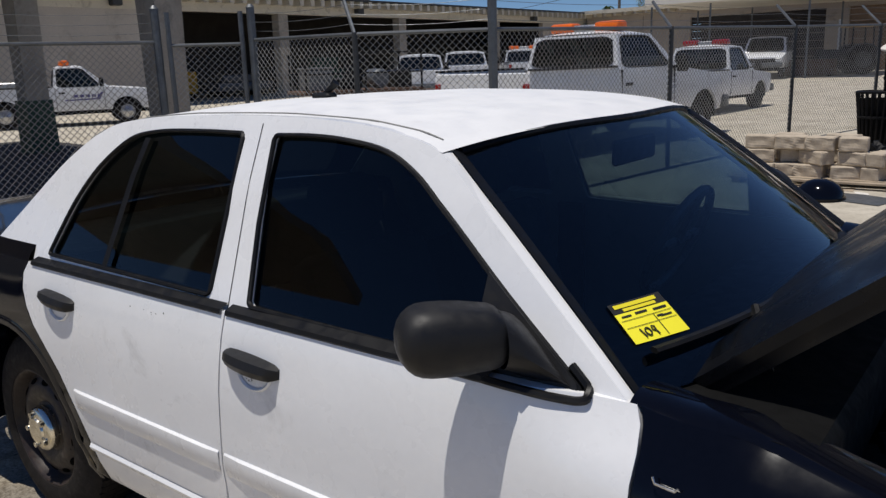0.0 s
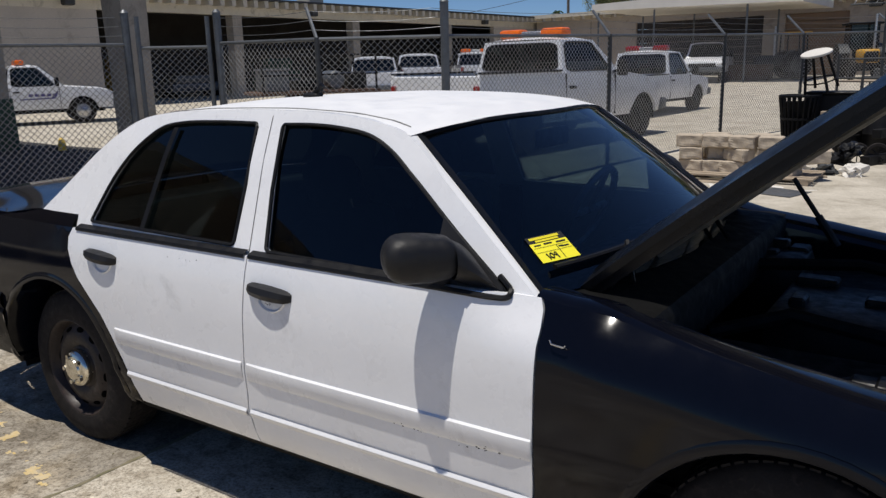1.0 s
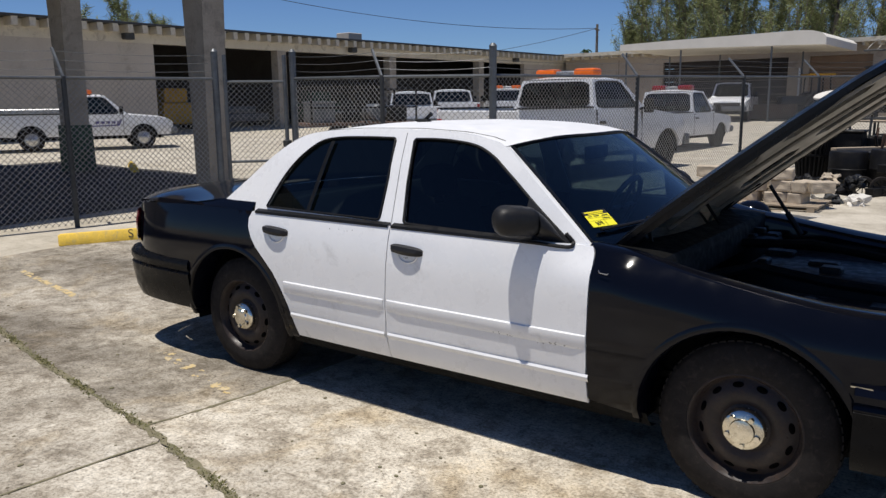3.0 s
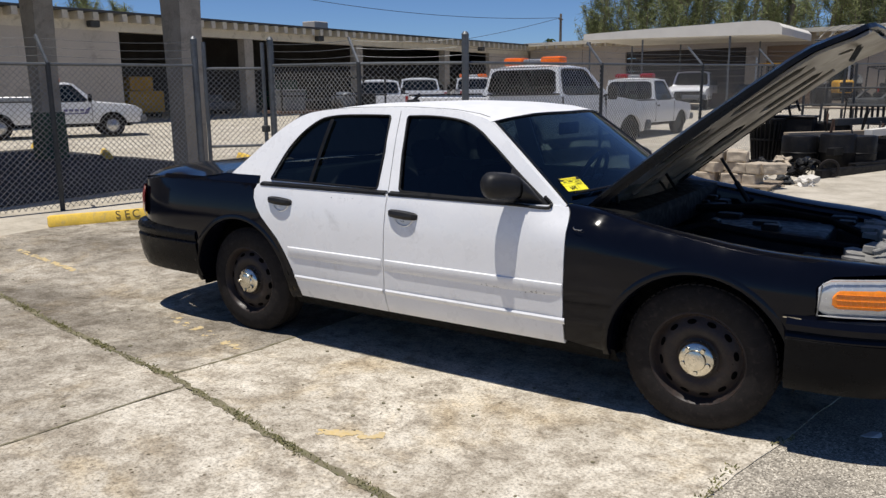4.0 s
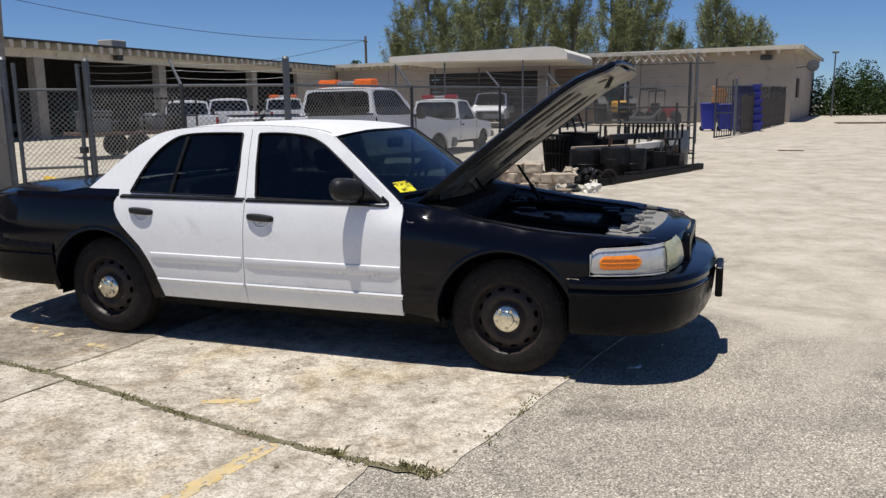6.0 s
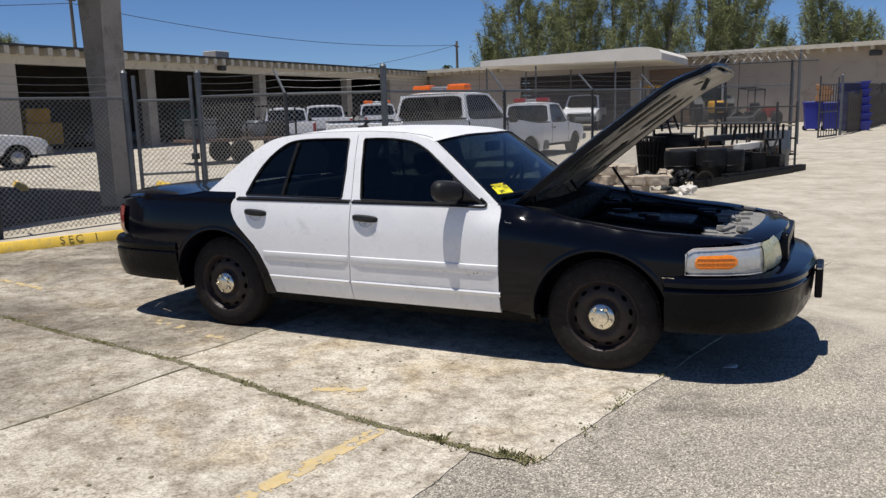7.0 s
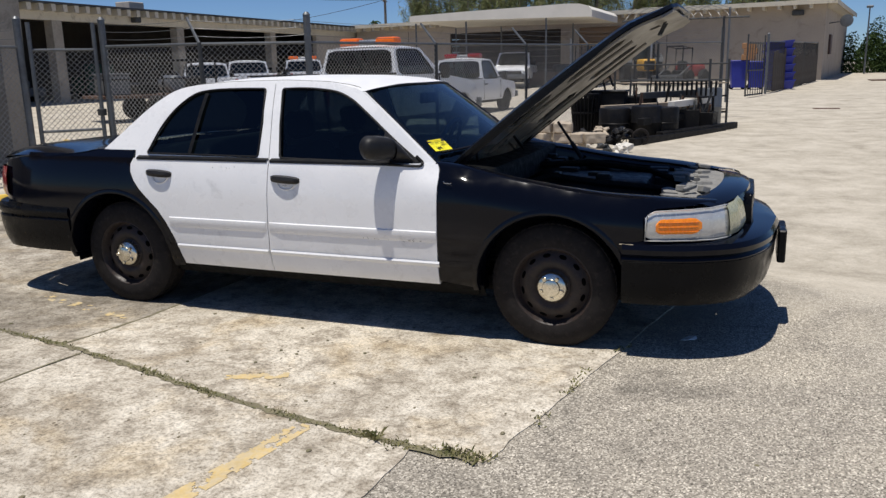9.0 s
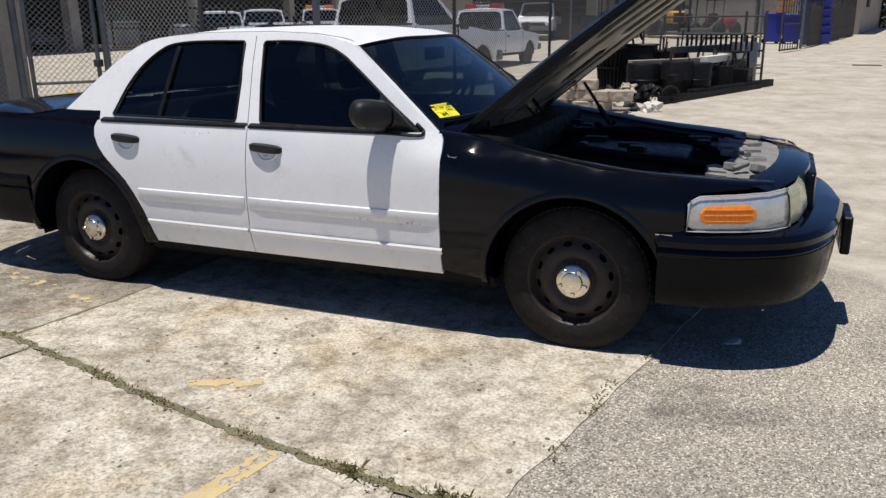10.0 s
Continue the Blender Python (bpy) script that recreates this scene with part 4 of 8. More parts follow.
def rounded(pts, cut=0.010, turns=2):
    """Corners taken off a closed outline."""
    for _ in range(turns):
        out = []
        for i, p in enumerate(pts):
            a, b, c = Vector(pts[i - 1]), Vector(p), Vector(pts[(i + 1) % len(pts)])
            if (b - a).angle(c - b, 0) < 0.3:
                out.append(tuple(b))
                continue
            for q in (a, c):
                out.append(tuple(b + (q - b).normalized() * min(cut, 0.3 * (q - b).length)))
        pts, cut = out, cut * 0.35
    return pts


def tuck(x, z):
    """Near the windscreen's foot the side draws in to meet the pillar."""
    return (glass_y(x, 1.0) - side_y(x, 0.998) - 0.004) * smooth(2.02, 2.27, x) * (1 - smooth(2.42, 2.75, x)) * smooth(0.86, 1.0, z)


def on_front(x, z):
    return (x, side_y(x, z) + tuck(x, z), z)


def both(name, build, material, label="", parent=None, thick=0.0):
    """The same panel on the near and the far side."""
    out = []
    for far in (False, True):
        bm = bmesh.new()
        build(bm)
        if thick:
            bmesh.ops.recalc_face_normals(bm, faces=bm.faces)
            ret = bmesh.ops.extrude_face_region(bm, geom=list(bm.faces))
            bmesh.ops.translate(bm, vec=(0, thick, 0), verts=[v for v in ret["geom"] if isinstance(v, bmesh.types.BMVert)])
        if far:
            flip(bm, YC)
        out.append(part(name, bm, material, (parent[1] if far else parent[0]) if parent else car, label, out=(1.1, YC, 1.0) if material is TINT else None))
    return out


BELT = 0.998
# rear door: edge sweeps forward over the wheel arch
rear_edge = [(0.172, BELT), (0.152, 0.96), (0.155, 0.91), (0.180, 0.855), (0.225, 0.80), (0.295, 0.735), (0.365, 0.67), (0.425, 0.59), (0.475, 0.49), (0.505, 0.39), (0.518, 0.318)]
rdoor = both("door", lambda bm: sheet(bm, rear_edge + [(1.190, 0.314), (1.192, 0.6), (1.20, BELT)], on_side, 0.06), WHITE, "white painted rear door", thick=0.03)
fdoor = both("door", lambda bm: sheet(bm, [(1.196, 0.314), (2.302, 0.316), (2.303, 0.7), (2.303, 0.93), (2.297, 0.972), (2.284, 1.0), (2.2, 1.002), (1.206, BELT), (1.198, 0.6)], on_front, 0.045), WHITE, "white painted front door", thick=0.03)


def moulding(x0, x1):
    def build(bm):
        rows = []
        n = 16
        for i in range(n + 1):
            x = lerp(x0, x1, i / n)
            e = 0.4 if i in (0, n) else 1.0
            z0, z1 = 0.565, 0.632
            rows.append([(x, side_y(x, z0) - 0.000, z0 + 0.004 * (1 - e)), (x, side_y(x, z0) - 0.007 * e, z0 + 0.012), (x, side_y(x, z1) - 0.009 * e, z1 - 0.014), (x, side_y(x, z1) - 0.008 * e, z1 - 0.005), (x, side_y(x, z1), z1)])
        loft(bm, rows)
    return build


both("moulding", moulding(0.455, 1.182), WHITE, "white body side moulding", rdoor)
both("moulding", moulding(1.206, 2.30), WHITE, "scuffed white body side moulding", fdoor)


def sill_step(x0, x1):
    """The raised crease low on the doors."""
    def build(bm):
        rows = []
        for i in range(13):
            x = lerp(x0, x1, i / 12)
            rows.append([(x, side_y(x, 0.425) - 0.001, 0.425), (x, side_y(x, 0.437) - 0.007, 0.437), (x, side_y(x, 0.447) - 0.0065, 0.447), (x, side_y(x, 0.456) + 0.002, 0.458)])
        loft(bm, rows)
    return build


both("crease", sill_step(0.50, 1.185), WHITE, "", rdoor)
both("crease", sill_step(1.203, 2.315), WHITE, "", fdoor)


def handle(cx, cz, w=0.20):
    def build(bm):
        rows = []
        n = 12
        for i in range(n + 1):
            t = i / n
            x = cx + (t - 0.5) * w
            e = math.sin(math.pi * min(1, max(0.0, t))) ** 0.35 if 0 < t < 1 else 0.0
            h = 0.013 + 0.011 * e
            z = cz + 0.012 * (0.5 - t)
            y = side_y(x, z)
            rows.append([(x, y + 0.004, z - h), (x, y - 0.024 * e - 0.004, z - h * 0.8), (x, y - 0.034 * e - 0.004, z), (x, y - 0.026 * e - 0.004, z + h * 0.8), (x, y + 0.004, z + h)])
        vs = loft(bm, rows)
        bm.faces.new(vs[0])
        bm.faces.new(vs[-1][::-1])
    return build


def cup(cx, cz):
    """The scooped recess under the handle, shown by its raised lip."""
    def build(bm):
        outer = arc(cx, cz, 0.068, 180, 360, 12, 0.052)
        inner = arc(cx, cz, 0.056, 180, 360, 12, 0.042)
        rows = []
        for (ox, oz), (ix, iz) in zip(outer, inner):
            rows.append([(ox, side_y(ox, oz) - 0.001, oz), ((ox + ix) / 2, side_y(ox, oz) - 0.006, (oz + iz) / 2), (ix, side_y(ix, iz) - 0.002, iz)])
        loft(bm, rows)
    return build


for doors, cx, cz, lab in ((rdoor, 0.385, 0.905, 0), (fdoor, 1.325, 0.893, 1)):
    both("handle", handle(cx, cz), MIRROR_BLACK, "black plastic door handle", doors)
    both("handle_cup", cup(cx + 0.01, cz - 0.012), WHITE, "", doors)

both("door_post", lambda bm: box(bm, 1.13, 1.26, 0.035, 0.06, 0.33, 0.99, 0.006), CABIN, "dark inner door post")
# rocker panel below the doors
def rocker(bm):
    rows = []
    for i in range(13):
        x = lerp(0.42, 2.56, i / 12)
        rows.append([(x, side_y(x, 0.325) + 0.014, 0.325), (x, side_y(x, 0.28) + 0.02, 0.28), (x, 0.07, 0.245), (x, 0.13, 0.235)])
    loft(bm, rows)


both("rocker_panel", rocker, DARK)

# rear quarter: black from the door to the tail
quarter_out = [(0.166, BELT)] + [(x - 0.006, z) for x, z in rear_edge[1:-1]] + [(0.505, 0.30)] + [(0.43, 0.30)] + arc(RX, HUBZ, 0.425, 0, 180, 20)[1:] + [(-0.425, 0.60), (-0.62, 0.655), (-1.10, 0.675), (-1.16, 0.72), (-1.135, 0.84), (-1.04, 0.955), (-0.8, 0.985), (-0.36, 1.0)]
quarter = both("quarter_panel", lambda bm: sheet(bm, quarter_out, on_side, 0.06), BLACK, "black rear quarter panel", thick=0.012)


def arch_lip(cx, r):
    def build(bm):
        rows = []
        for i in range(29):
            a = radians(lerp(-6, 186, i / 28))
            c, s = math.cos(a), math.sin(a)
            rows.append([(cx + (r + q) * c, side_y(cx + (r + q) * c, max(0.3, HUBZ + (r + q) * s)) + d, HUBZ + (r + q) * s) for q, d in ((0.03, 0.0), (0.014, -0.005), (0.0, -0.004), (-0.008, 0.01), (-0.008, 0.16))])
        loft(bm, rows)
    return build


both("arch_lip", arch_lip(RX, 0.425), BLACK, "", quarter)


def wheel_well(cx, r):
    def build(bm):
        rows = []
        for i in range(19):
            a = radians(lerp(-10, 190, i / 18))
            rows.append([(cx + r * math.cos(a), y, HUBZ + r * math.sin(a)) for y in (0.02, 0.55)])
        vs = loft(bm, rows)
        bm.faces.new([r_[1] for r_ in vs])
    return build


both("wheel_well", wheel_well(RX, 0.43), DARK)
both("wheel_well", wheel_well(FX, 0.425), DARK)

# trunk deck, tail and rear window
def deck_front(t):
    """Where the rear window meets the deck."""
    return -0.10 - 0.30 * (1 - abs(t) ** 2.4)


def deck(bm):
    rows = []
    for i in range(15):
        f = i / 14
        row = []
        for j in range(21):
            t = lerp(-1, 1, j / 20)
            x = lerp(deck_front(t) + 0.02, -1.17, f)
            w = YC - lerp(glass_y(0, 1.045), side_y(x, 0.99) + 0.004, smooth(0.0, 0.35, f))
            z = 1.045 - 0.047 * smooth(0.0, 0.45, f) * abs(t) ** 6 - 0.03 * smooth(0.8, 1.2, -x) + 0.012 * (1 - abs(t) ** 3) * smooth(0, 0.3, f)
            row.append((x, YC + t * w, z))
        rows.append(row)
    rows.append([(-1.19 + 0.02 - 0.06 * (1 - t * t), YC + t * (YC - (side_y(-1.16, 0.9) + 0.01)), 0.95) for t in np.linspace(-1, 1, 21)])
    loft(bm, rows)


bm = bmesh.new()
deck(bm)
part("trunk_lid", bm, BLACK, car, "black trunk lid")
both("shoulder", lambda bm: loft(bm, [[(x, side_y(x, 0.992) + 0.0005, 0.992), (x, side_y(x, 0.998) + 0.012, 1.018), (x, lerp(glass_y(0, 1.045), side_y(x, 0.99) + 0.03, smooth(0.1, 0.5, -x)) + 0.004, lerp(1.05, 1.0, smooth(0.1, 0.5, -x)))] for x in np.linspace(0.165, -0.75, 16)]), BLACK, "", quarter)


def wrap(right, zs, bm):
    """A band that follows a plan curve round an end of the car; right is its near half, from the side to the middle."""
    pts = [Vector(p) for p in right]
    fine = []
    for i in range(len(pts) - 1):
        p0, p1, p2, p3 = pts[max(0, i - 1)], pts[i], pts[i + 1], pts[min(len(pts) - 1, i + 2)]
        for k in range(5):
            t = k / 5
            fine.append(0.5 * ((2 * p1) + (p2 - p0) * t + (2 * p0 - 5 * p1 + 4 * p2 - p3) * t * t + (3 * p1 - p0 - 3 * p2 + p3) * t ** 3))
    fine.append(pts[-1])
    curve = fine + [Vector((p.x, 2 * YC - p.y)) for p in fine[-2::-1]]
    rows = []
    for i, p in enumerate(curve):
        d = (curve[min(i + 1, len(curve) - 1)] - curve[max(i - 1, 0)]).normalized()
        nrm = Vector((-d.y, d.x))
        if (Vector((1.4, YC)) - p).dot(nrm) < 0:
            nrm = -nrm
        rows.append([(*(p + nrm * off), z) for off, z in zs])
    loft(bm, rows)
    return curve


REAR = [(-0.395, -0.048), (-0.75, -0.04), (-1.05, 0.01), (-1.20, 0.12), (-1.285, 0.38), (-1.315, YC)]
bm = bmesh.new()
wrap(REAR, [(0.12, 0.33), (0.03, 0.335), (0.004, 0.40), (-0.012, 0.50), (-0.018, 0.56), (-0.006, 0.575), (-0.02, 0.60), (-0.018, 0.635), (0.0, 0.66), (0.07, 0.672)], bm)
part("bumper", bm, BUMPER_BLACK, car, "dull black rear bumper")
bm = bmesh.new()
wrap([(-1.0, 0.08), (-1.12, 0.17), (-1.19, 0.4), (-1.22, YC)], [(0.0, 0.67), (-0.005, 0.75), (0.005, 0.86), (0.03, 0.95)], bm)
part("tail_panel", bm, BLACK, car)
bm = bmesh.new()
wrap([(-1.00, 0.012), (-1.08, 0.055), (-1.15, 0.115), (-1.205, 0.25), (-1.23, 0.5), (-1.24, YC)], [(0.0, 0.70), (-0.010, 0.74), (-0.006, 0.84), (0.010, 0.91)], bm)
part("tail_lamp", bm, RED_LENS, car, "dark red tail lamp band")

# greenhouse: white frames and pillars with the window openings
rear_glass = rounded(curved([(0.262, 1.028), (0.345, 1.195), (0.42, 1.29), (0.49, 1.352), (0.57, 1.398), (0.68, 1.418), (0.88, 1.425), (1.085, 1.424), (1.104, 1.22), (1.108, 1.020)], 0, 7))
front_glass = rounded(curved([(1.268, 1.016), (1.237, 1.208), (1.21, 1.422), (1.34, 1.424), (1.461, 1.418), (1.60, 1.397), (1.70, 1.353), (1.80, 1.283), (1.99, 1.136), (2.185, 0.996)], 2, 9))
house_out = curved([(-0.10, 1.048), (0.03, 1.155), (0.16, 1.265), (0.30, 1.368), (0.42, 1.425), (0.56, 1.45), (0.8, 1.464), (1.2, 1.468), (1.5, 1.454), (1.66, 1.428), (1.757, 1.396), (1.912, 1.278), (2.113, 1.118), (2.232, 1.025), (2.284, 0.985)], 0, 14, 4) + [(2.27, 0.975), (1.2, 0.982), (0.172, 0.985), (0.166, 1.04)]
both("window_frame", lambda bm: sheet(bm, house_out, on_house, 0.05, (rear_glass, front_glass)), WHITE, "white roof pillars and door window frames", thick=0.03)
for glass_pts, doors in ((rear_glass, rdoor), (front_glass, fdoor)):
    panes = both("window", lambda bm, g=glass_pts: sheet(bm, [(x, z) for x, z in g], lambda x, z: (x, glass_y(x, z) + 0.012, z), 0.08), TINT, "dark tinted side window", doors)
    both("window_seal", lambda bm, g=glass_pts: tube(bm, [(x, glass_y(x, z) - 0.001, z) for x, z in g], 0.0078, 6, True, 0.8), TRIM, "black rubber window seal", doors)


def belt_strip(x0, x1):
    def build(bm):
        loft(bm, [[(x, side_y(x, 0.988) - 0.001, 0.989), (x, side_y(x, 0.995) - 0.007, 0.994), (x, side_y(x, 1.0) - 0.006, 1.004), (x, glass_y(x, 1.014) - 0.003, 1.014)] for x in np.linspace(x0, x1, 9)])
    return build


both("belt_strip", belt_strip(0.2, 1.19), TRIM, "black weather strip", rdoor)
both("belt_strip", belt_strip(1.21, 2.0), TRIM, "black weather strip", fdoor)
def belt_end(bm):
    """The strip's front end, curling round the foot of the mirror plate."""
    pts = [(1.99, 0.997), (2.08, 0.995), (2.15, 0.990), (2.182, 0.990), (2.196, 0.996), (2.194, 1.006), (2.18, 1.018), (2.15, 1.040)]
    tube(bm, [(x, lerp(side_y(x, 0.99) + tuck(x, 0.99), glass_y(x, z), smooth(0.992, 1.012, z)) - 0.005, z) for x, z in curved(pts, 0, 7, 4)], 0.0085, 6)


both("belt_strip", belt_end, TRIM, "black weather strip", fdoor)
both("quarter_divider", lambda bm: loft(bm, [[(lerp(0.595, 0.652, t) + dx, glass_y(0.5, lerp(1.02, 1.40, t)) - 0.004, lerp(1.02, 1.40, t)) for dx in (-0.013, 0.013)] for t in np.linspace(0, 1, 8)]), TRIM, "slim black divider bar", rdoor)
# gap between the door frames on the pillar
both("pillar_seam", lambda bm: loft(bm, [[(lerp(1.192, 1.15, (z - 1) / 0.45) + dx, glass_y(1.14, z) - 0.0015, z) for dx in (-0.0013, 0.0013)] for z in np.linspace(1.0, 1.45, 8)]), TRIM)


def roof_z(x, t):
    edge = interp(x, [(0.2, 1.33), (0.38, 1.415), (0.55, 1.448), (0.8, 1.462), (1.2, 1.466), (1.5, 1.452), (1.66, 1.428), (1.75, 1.40), (1.9, 1.36)])
    mid = interp(x, [(0.2, 1.40), (0.4, 1.452), (0.7, 1.488), (1.05, 1.497), (1.4, 1.490), (1.7, 1.468), (1.88, 1.43)])
    return mid - (mid - edge) * abs(t) ** 3.2


def roof(bm):
    rows = []
    for i in range(25):
        s = i / 24
        row = []
        for j in range(25):
            t = lerp(-1, 1, j / 24)
            x = lerp(0.24 + 0.09 * t * t, 1.755 + 0.11 * (1 - t * t), s)
            z = roof_z(x, t)
            xe = interp(x, [(0.2, 1.33), (0.38, 1.415), (0.55, 1.448), (0.8, 1.462), (1.2, 1.466), (1.5, 1.452), (1.66, 1.428), (1.75, 1.40), (1.9, 1.36)])
            row.append((x, YC + t * (YC - glass_y(x, xe)), z))
        rows.append(row)
    loft(bm, rows)


bm = bmesh.new()
roof(bm)
part("roof", bm, ROOF_WHITE, car, "faded white roof panel")
both("roof_seam", lambda bm: tube(bm, [(x, glass_y(x, z) + 0.05, roof_z(x, 0.938) + 0.0015) for x, z in curved([(0.5, 1.43), (0.8, 1.455), (1.1, 1.46), (1.4, 1.455), (1.6, 1.435), (1.72, 1.405)], 0, 5)], 0.0022, 4), SEAM_GREY)


# windscreen: from the roof's front edge down to the cowl
def screen_pt(s, t):
    top = Vector((1.755 + 0.11 * (1 - t * t), YC + t * (YC - 0.245), roof_z(1.755 + 0.11 * (1 - t * t), t) - 0.006))
    bot = Vector((2.262 + 0.20 * (1 - abs(t) ** 2.2), YC + t * (YC - 0.085), 0.99))
    p = top.lerp(bot, s)
    p.z += 0.015 * math.sin(math.pi * s) * (1 - 0.5 * abs(t))
    return p


bm = bmesh.new()
loft(bm, [[screen_pt(s, t) for t in np.linspace(-0.985, 0.985, 19)] for s in np.linspace(0.01, 1.0, 15)])
part("windshield", bm, WIND, car, "dusty dark-tinted windshield", out=(1.1, YC, 0.9))
bm = bmesh.new()
tube(bm, [screen_pt(0, t) + Vector((0, 0, 0.001)) for t in np.linspace(-0.985, 0.985, 15)], 0.010, 6)
part("windshield_seal", bm, TRIM, car, "black rubber windshield surround")
PILLAR = curved([(1.757, 1.396), (1.912, 1.278), (2.113, 1.118), (2.232, 1.025), (2.284, 0.985)], 0, 4, 4)


def pillar_face(k0, k1, lift):
    """A band of the pillar's front face, k 0 at the door frame and 1 at the glass."""
    def build(bm):
        rows = []
        for i, (x, z) in enumerate(PILLAR):
            a, b = Vector((x, glass_y(x, z) + 0.003, z)), screen_pt(i / (len(PILLAR) - 1), -0.985)
            rows.append([a.lerp(b, k) + Vector((0.008, -0.003, 0.011)) * (0.3 * math.sin(math.pi * k) + lift) for k in np.linspace(k0, k1, 4)])
        loft(bm, rows)
    return build


both("pillar_cover", pillar_face(0.0, 0.46, 0.0), WHITE, "white painted windshield pillar")
both("pillar_strip", pillar_face(0.43, 1.0, 0.4), TRIM, "dull black moulding beside the windshield")
bm = bmesh.new()
loft(bm, [[Vector((lerp(0.30 - 0.05 * (1 - t * t), deck_front(t) + 0.01, s), YC + t * (YC - glass_y(0, lerp(1.37, 1.05, s)) - 0.012), lerp(1.372 + 0.045 * (1 - t * t), 1.05, s) + 0.02 * math.sin(math.pi * s) * (1 - t * t))) for t in np.linspace(-1, 1, 15)] for s in np.linspace(0, 1, 9)])
part("rear_window", bm, TINT, car, "dark tinted rear window", out=(1.1, YC, 0.9))

# front fender: black, with the opening for the lamp
FTOP = [(2.292, 1.0), (2.4, 0.982), (2.5, 0.962), (2.65, 0.937), (2.75, 0.919), (2.88, 0.898), (3.04, 0.875), (3.2, 0.857), (3.385, 0.845), (3.485, 0.837), (3.575, 0.828), (3.765, 0.810)]
fender_out = [(2.302, 0.972), (2.309, 0.93), (2.309, 0.7), (2.308, 0.340), (2.5, 0.315)] + arc(FX, HUBZ, 0.415, 178, 20, 18) + [(3.37, 0.628), (3.43, 0.638), (3.433, 0.72), (3.45, 0.775), (3.485, 0.797), (3.635, 0.805), (3.775, 0.808), (3.765, 0.812)] + FTOP[-2::-1]


def crest(x, z):
    """How the fender rolls over towards its top edge."""
    k = max(0.0, (z - (interp(x, FTOP) - 0.15)) / 0.15)
    return 0.055 * k ** 2.2


fender = both("fender", lambda bm: sheet(bm, fender_out, lambda x, z: (x, side_y(x, z) + tuck(x, z) + crest(x, z) * smooth(2.33, 2.5, x), z), 0.035), BLACK, "black front fender", thick=0.008)
both("arch_lip", arch_lip(FX, 0.415), BLACK, "", fender)


def fender_top(bm):
    rows = []
    for x in np.linspace(2.27, 3.765, 32):
        z = interp(x, FTOP)
        y = side_y(x, z) + tuck(x, z) + 0.055 * smooth(2.33, 2.5, x)
        w = 0.12 + 0.05 * smooth(2.6, 3.7, x)
        rows.append([(x, y, z), (x, y + 0.010, z + 0.006), (x, y + 0.022, z + 0.010), (x, y + 0.036, z + 0.0125), (x, y + 0.055, z + 0.0125), (x, y + w * 0.75, z + 0.008), (x, y + w, z + 0.001), (x, y + w + 0.005, z - 0.015), (x, y + w + 0.03, z - 0.03), (x, y + w + 0.05, z - 0.2)])
    loft(bm, rows)


both("fender_top", fender_top, BLACK, "", fender)

# nose: header panel, grille, lamps and bumper
FRONT = [(3.33, -0.046), (3.535, -0.03), (3.715, 0.03), (3.895, 0.165), (4.015, 0.45), (4.07, YC)]
bm = bmesh.new()
wrap(FRONT, [(0.16, 0.29), (0.04, 0.295), (0.008, 0.34), (-0.004, 0.42), (-0.012, 0.50), (-0.022, 0.545), (-0.012, 0.56), (-0.03, 0.575), (-0.03, 0.60), (-0.012, 0.625), (0.05, 0.64), (0.16, 0.645)], bm)
bumper_f = part("bumper", bm, BLACK, car, "black front bumper cover")
bm = bmesh.new()
wrap(FRONT, [(0.036, 0.297), (0.0, 0.345), (-0.012, 0.42), (-0.019, 0.50), (-0.024, 0.535), (-0.014, 0.541)], bm)
part("lower_cover", bm, BUMPER_BLACK, bumper_f, "dull black lower bumper cover")
bm = bmesh.new()
rows = []
for t in np.linspace(-1, 1, 21):
    y = YC + t * 0.78
    x = 3.935 - 0.17 * abs(t) ** 2.4
    z = 0.838 - 0.03 * abs(t) ** 2
    rows.append([(x - 0.16, y, z + 0.012), (x - 0.06, y, z + 0.006), (x - 0.015, y, z - 0.012), (x, y, z - 0.045)])
loft(bm, rows)
part("header_panel", bm, BLACK, car, "black header panel above the grille")
g_y0, g_y1 = YC - 0.36, YC + 0.36
grille = thing("grille", "", "")
grille.parent = car
bm = bmesh.new()
ring = []
for x, q in ((3.93, 0.0), (3.97, 0.012), (3.97, 0.05), (3.935, 0.06)):
    hw, z0, z1 = 0.37 - q, 0.59 + q, 0.815 - q
    pts = []
    for a0, cy, cz in ((180, YC - hw + 0.06, z0 + 0.06), (270, YC + hw - 0.06, z0 + 0.06), (0, YC + hw - 0.06, z1 - 0.06), (90, YC - hw + 0.06, z1 - 0.06)):
        for k in range(5):
            a = radians(a0 + 90 * k / 4)
            yy, zz = cy + 0.06 * math.cos(a), cz + 0.06 * math.sin(a)
            pts.append((x - 0.03 * ((yy - YC) / 0.37) ** 2 - 0.10 * (zz - 0.7) * 0.4, yy, zz))
    ring.append(pts)
loft(bm, ring, True)
part("surround", bm, BUMPER_BLACK, grille, "dark grille surround")
bm = bmesh.new()
k = 0
for i in range(30):
    y = g_y0 + 0.02 + i * 0.024
    for s in (-1, 1):
        a, b = (3.935, y, 0.62), (3.93, y + s * 0.19, 0.80)
        if g_y0 < b[1] < g_y1:
            tube(bm, [a, b], 0.0045, 4)
part("mesh", bm, TRIM, grille, "black honeycomb mesh")
bm = bmesh.new()
box(bm, 3.895, 3.905, g_y0 + 0.02, g_y1 - 0.02, 0.60, 0.81)
part("backing", bm, DARK, grille)


